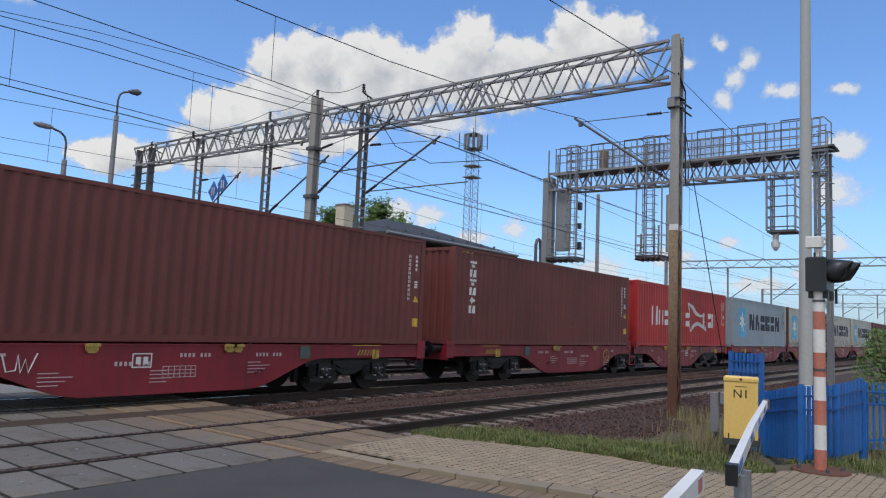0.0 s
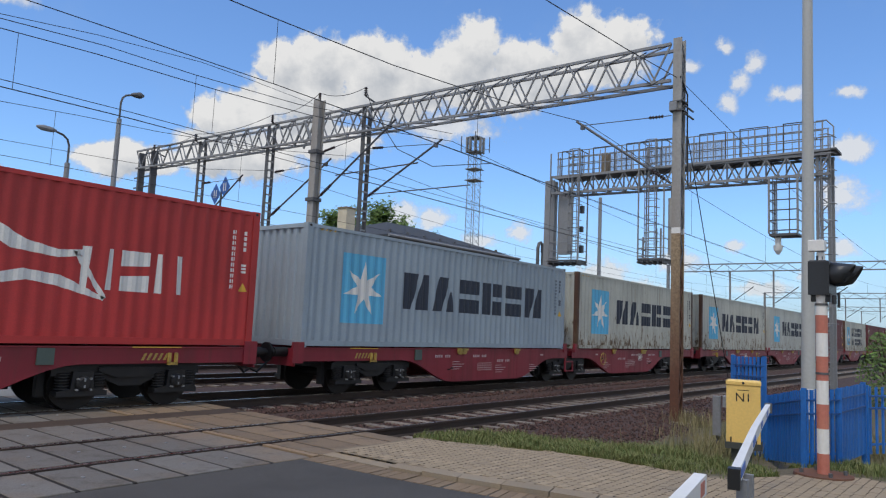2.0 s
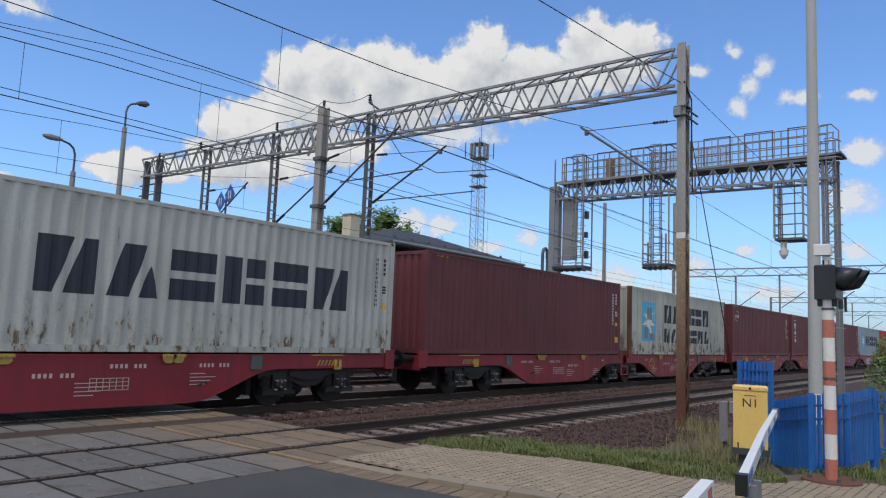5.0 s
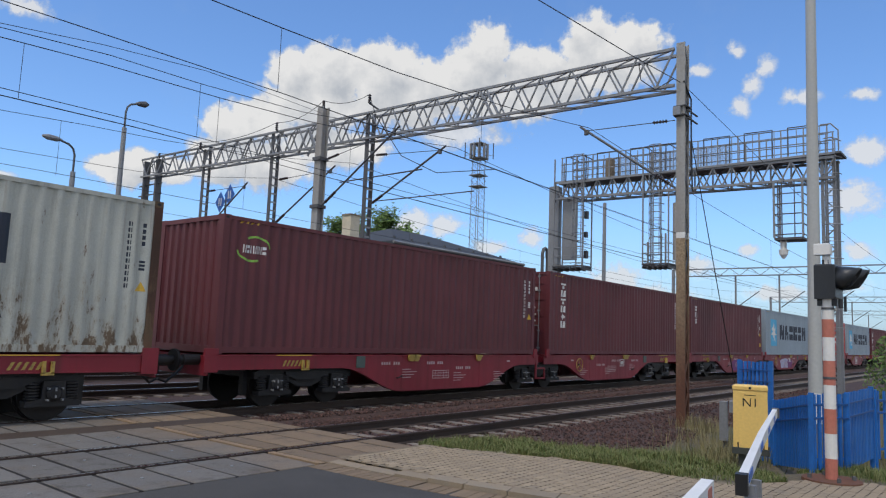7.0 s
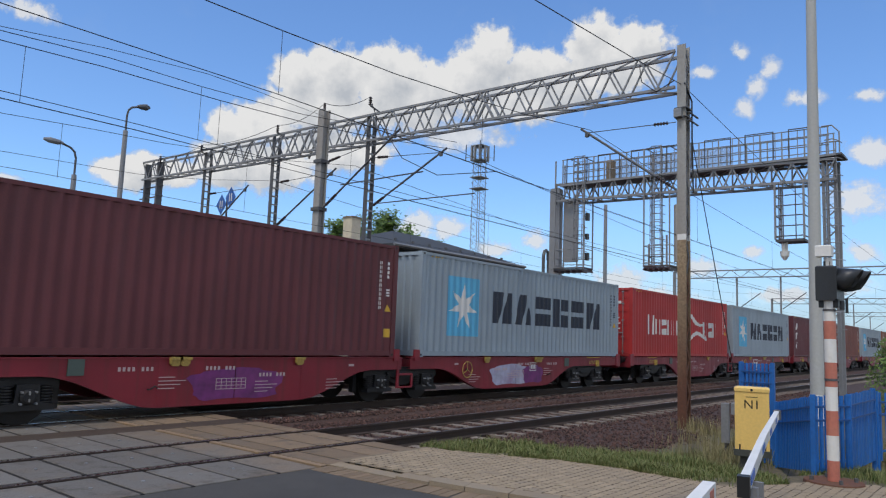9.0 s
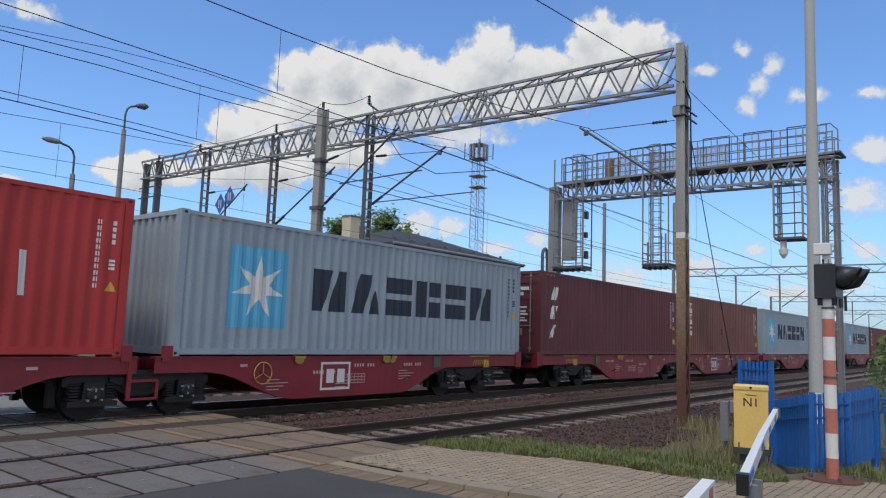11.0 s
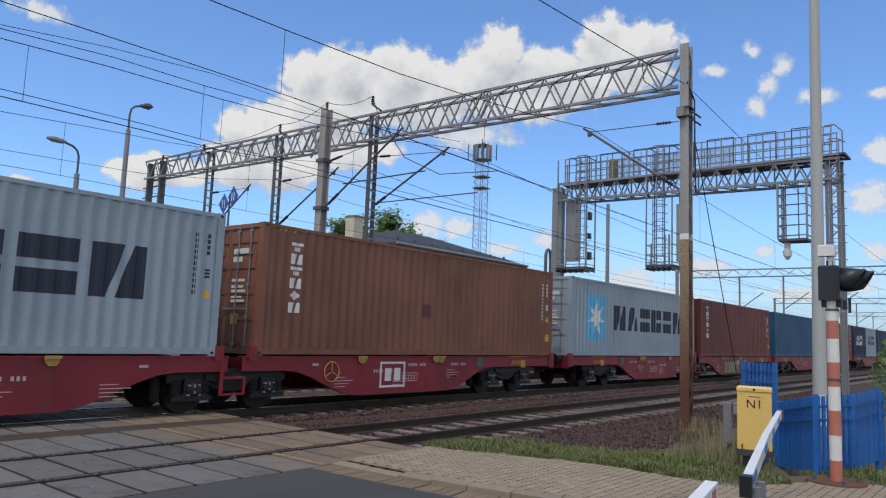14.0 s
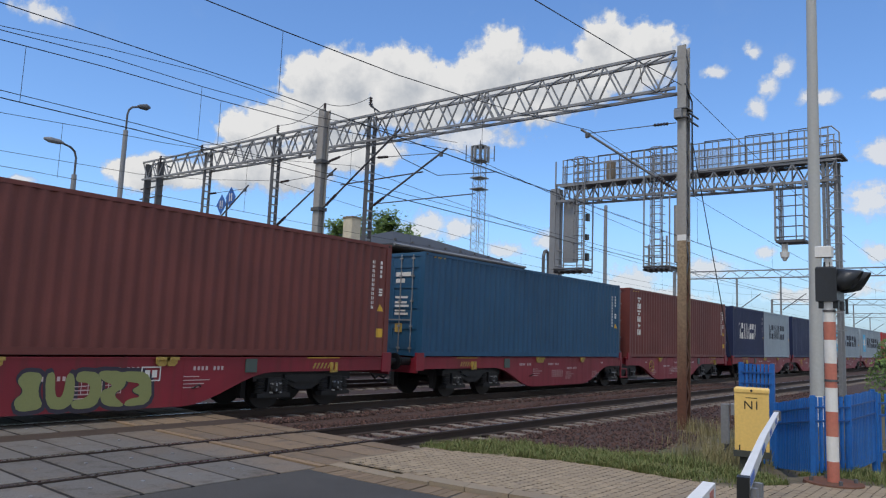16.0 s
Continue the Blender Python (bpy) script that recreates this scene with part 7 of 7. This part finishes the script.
def house():
    h = thing("station_building", "low building with dark hipped roof and chimney", "building")
    x0, x1, y0, y1 = 31.6, 46.4, 29.8, 41.0
    part("wall", Shape().box(x0 + 0.5, x1 - 0.5, y0 + 0.5, y1 - 0.5, -0.5, 6.6), RENDER_CREAM, h)
    e, r = 7.24, 9.1
    ym = (y0 + y1) / 2
    s = Shape().add([(x0, y0, e), (x1, y0, e), (x1, y1, e), (x0, y1, e), (x0 + 5.7, ym, r), (x1 - 5.2, ym, r), (x0, y0, e - 0.2), (x1, y0, e - 0.2), (x1, y1, e - 0.2), (x0, y1, e - 0.2)],
                    [(0, 1, 5, 4), (1, 2, 5), (2, 3, 4, 5), (3, 0, 4), (0, 6, 7, 1), (1, 7, 8, 2), (2, 8, 9, 3), (3, 9, 6, 0), (9, 8, 7, 6)])
    roof = part("roof", s, ROOF, h)
    part("gutter", Shape().tube((x0, y0 - 0.06, e - 0.05), (x1, y0 - 0.06, e - 0.05), 0.09, n=8), GALV, roof)
    for i in range(8):
        part("snow_hook", Shape().box(x0 + 1.2 + 1.7 * i, x0 + 1.32 + 1.7 * i, y0 + 1.0, y0 + 1.15, e + 0.28, e + 0.52), GALV_DARK, roof)
    for i in range(5):
        w = part("window", Shape().box(x0 + 1.6 + 2.7 * i, x0 + 2.8 + 2.7 * i, y0 + 0.44, y0 + 0.49, 2.0, 3.8), GLASSY, h)
        part("frame", Shape().box(x0 + 2.17 + 2.7 * i, x0 + 2.23 + 2.7 * i, y0 + 0.41, y0 + 0.44, 2.0, 3.8), WHITE_PAINT, w)
    c = thing("chimney_stack", "square cream plastered chimney", "chimney")
    part("shaft", Shape().box(28.4, 29.12, 30.2, 30.92, -0.5, 8.36), RENDER_CREAM, c)
    part("cap", Shape().box(28.36, 29.16, 30.16, 30.96, 8.36, 8.45), KERB, c)
    fl = thing("flue_pipe", "curved steel vent pipes above the roof", "pipe")
    for k in (0, 0.75):
        part("flue", Shape().path([(47.8 + k, 29.0, -0.5), (47.8 + k, 29.0, 8.2), (47.95 + k, 29.0, 8.55), (48.2 + k, 29.0, 8.65), (48.45 + k, 29.0, 8.5), (48.5 + k, 29.0, 7.9)], 0.13, 8), GALV_DARK, fl)


GLASSY = plain("window_glass", (0.03, 0.035, 0.04), 0.08)


def tree(x, y, high, wide, seed, clumps=150, per=70, label="leafy green broadleaf tree"):
    t = thing("tree", label, "tree", group="trees beyond the tracks")
    rnd = random.Random(seed)
    trunk = Shape().tube((x, y, -0.5), (x + 0.1, y, high * 0.5), 0.28, 0.16, n=9)
    for i in range(7):
        a = rnd.uniform(0, 6.28)
        z = high * rnd.uniform(0.3, 0.5)
        trunk.tube((x, y, z), (x + math.cos(a) * wide * 0.6, y + math.sin(a) * wide * 0.6, z + high * rnd.uniform(0.15, 0.4)), 0.09, 0.03, n=6)
    part("trunk", trunk, BARK, t)
    s = Shape()
    for i in range(clumps):
        a, b, k = rnd.uniform(0, 6.28), rnd.uniform(-0.5, 1.57), rnd.random() ** 0.4
        cx = x + wide * k * math.cos(a) * math.cos(b) * rnd.uniform(0.8, 1.2)
        cy = y + wide * k * math.sin(a) * math.cos(b)
        cz = high * 0.58 + high * 0.42 * k * math.sin(b) * rnd.uniform(0.85, 1.15)
        r = rnd.uniform(0.35, 0.8)
        for _ in range(per):
            p = Vector((rnd.gauss(cx, r * 0.55), rnd.gauss(cy, r * 0.55), rnd.gauss(cz, r * 0.45)))
            u = Vector((rnd.gauss(0, 1), rnd.gauss(0, 1), rnd.gauss(0, 1))).normalized()
            w = u.orthogonal().normalized()
            k2 = rnd.uniform(0.12, 0.26)
            s.add([p - u * k2, p + w * k2 * 0.55, p + u * k2, p - w * k2 * 0.55], [(0, 1, 2, 3)])
    part("crown", s, LEAF, t)


def bush(x, y, r, high, seed, n=2600):
    t = thing("bush", "dense green roadside bush beside the track", "bush", group="bushes")
    rnd = random.Random(seed)
    st = Shape()
    for i in range(9):
        a = rnd.uniform(0, 6.28)
        st.tube((x, y, -0.5), (x + math.cos(a) * r * 0.7, y + math.sin(a) * r * 0.7, high * rnd.uniform(0.5, 0.9)), 0.03, 0.01, n=5)
    part("stem", st, BARK, t)
    s = Shape()
    for _ in range(n):
        a, k = rnd.uniform(0, 6.28), rnd.random() ** 0.5
        z = high * rnd.random()
        w = r * k * (1.15 - 0.6 * (z / high) ** 2)
        p = Vector((x + w * math.cos(a), y + w * math.sin(a), z - 0.35))
        u = Vector((rnd.gauss(0, 1), rnd.gauss(0, 1), rnd.gauss(0.4, 0.8))).normalized()
        q = u.orthogonal().normalized()
        k2 = rnd.uniform(0.05, 0.1)
        s.add([p - u * k2, p + q * k2 * 0.4, p + u * k2, p - q * k2 * 0.4], [(0, 1, 2, 3)])
    part("foliage", s, LEAF, t)


def cell_tower(x, y, top):
    c = thing("cell_tower", "tall thin lattice telecom tower with antennas", "tower")
    w = 0.9
    z = -0.5
    for sx in (-1, 1):
        for sy in (-1, 1):
            part("leg", Shape().bar((x + sx * w, y + sy * w, -0.5), (x + sx * w * 0.8, y + sy * w * 0.8, top), 0.09, 0.09), GALV, c)
    n = 22
    for i in range(n):
        z0, z1 = top * 0.3 + (top * 0.7) * i / n, top * 0.3 + (top * 0.7) * (i + 1) / n
        for fx in (-1, 1):
            part("brace", Shape().bar((x - w, y + fx * w, z0), (x + w, y + fx * w, z1), 0.045, 0.045), GALV, c)
            part("brace", Shape().bar((x + w, y + fx * w, z0), (x - w, y + fx * w, z1), 0.045, 0.045), GALV, c)
            part("brace", Shape().bar((x + fx * w, y - w, z0), (x + fx * w, y + w, z1), 0.045, 0.045), GALV, c)
    for z in (top - 7.5, top - 5.6, top - 2.7, top - 0.2):
        part("platform", Shape().box(x - 1.15, x + 1.15, y - 1.15, y + 1.15, z, z + 0.12), GALV, c)
    for i in range(10):
        a = 2 * math.pi * i / 10
        px, py = x + 1.45 * math.cos(a), y + 1.45 * math.sin(a)
        part("antenna", Shape().box(px - 0.16, px + 0.16, py - 0.16, py + 0.16, top - 2.6, top - 0.2), GALV, c)
        if i % 3 == 0:
            part("whip", Shape().bar((x + 2.5 * math.cos(a), y + 2.5 * math.sin(a), top - 2.4), (x + 2.5 * math.cos(a), y + 2.5 * math.sin(a), top + 0.3), 0.12, 0.12), GALV_DARK, c)
            part("whip_arm", Shape().bar((px, py, top - 1.9), (x + 2.5 * math.cos(a), y + 2.5 * math.sin(a), top - 1.9), 0.07, 0.07), GALV, c)


mast()
portal()
column()
overhead()
far_portal(85.0, 5.0, 33.0, 9.6, "far grey lattice portal over the tracks")
far_portal(128.0, 5.0, 33.0, 9.0, "far grey lattice portal over the tracks")
far_portal(175.0, 5.0, 33.0, 9.0, "far grey lattice portal over the tracks")
signal_gantry()
tall_pole()
warning_post()
cabinet()
fences()
barrier()
street_lamp(14.55, 30.0, 11.25, 1.0, "tall grey street lamp with dark curved head")
street_lamp(12.6, 30.0, 8.9, -1.3, "grey street lamp with flat pale head")
p = thing("far_pole", "plain far grey lighting pole", "pole")
part("shaft", Shape().tube((52.3, 26.0, -0.5), (52.3, 26.0, 12.7), 0.16, 0.14, n=10), GALV, p)
street_lamp(50.0, 29.6, 10.3, 0.6, "far small grey street lamp")
house()
cell_tower(94.3, 70.0, 33.6)
tree(56.6, 55.0, 14.4, 5.0, 21, 260)
tree(50.3, 55.0, 13.1, 3.2, 22, 130)
tree(62.2, 55.5, 12.9, 3.2, 23, 110)
tree(67.0, 55.5, 13.2, 1.9, 24, 50)
bush(29.5, 3.3, 1.2, 2.6, 31)
bush(26.5, 2.3, 0.9, 1.8, 32, 1600)
verge()
grass()
stones()
paving()
sleepers()


# ---- movement ----
def motions():
    times = [0.0, 2.0, 4.0, 6.0, 8.0, 10.0, 12.0, 14.0, 16.0]
    for ob, x, y, z in TRAIN:
        walk(ob, [(t, pose(x - travel(t), y, z)) for t in times])
    walk(CLOUDS, [(t, pose(EYE.x, EYE.y, EYE.z, 0, 0, 0.85 - 0.119 * t)) for t in (0.0, 8.0, 16.0)])
    # wheels roll: a row at each film frame keeps every turn small
    spin = [(n / FPS, -math.degrees(travel(n / FPS) / 0.455)) for n in range(int(16 * FPS) + 1)]
    for w, ax in WHEELS:
        walk(w, [(t, pose(ax, 0, 0.455, 0, a % 360.0, 0)) for t, a in spin])


motions()
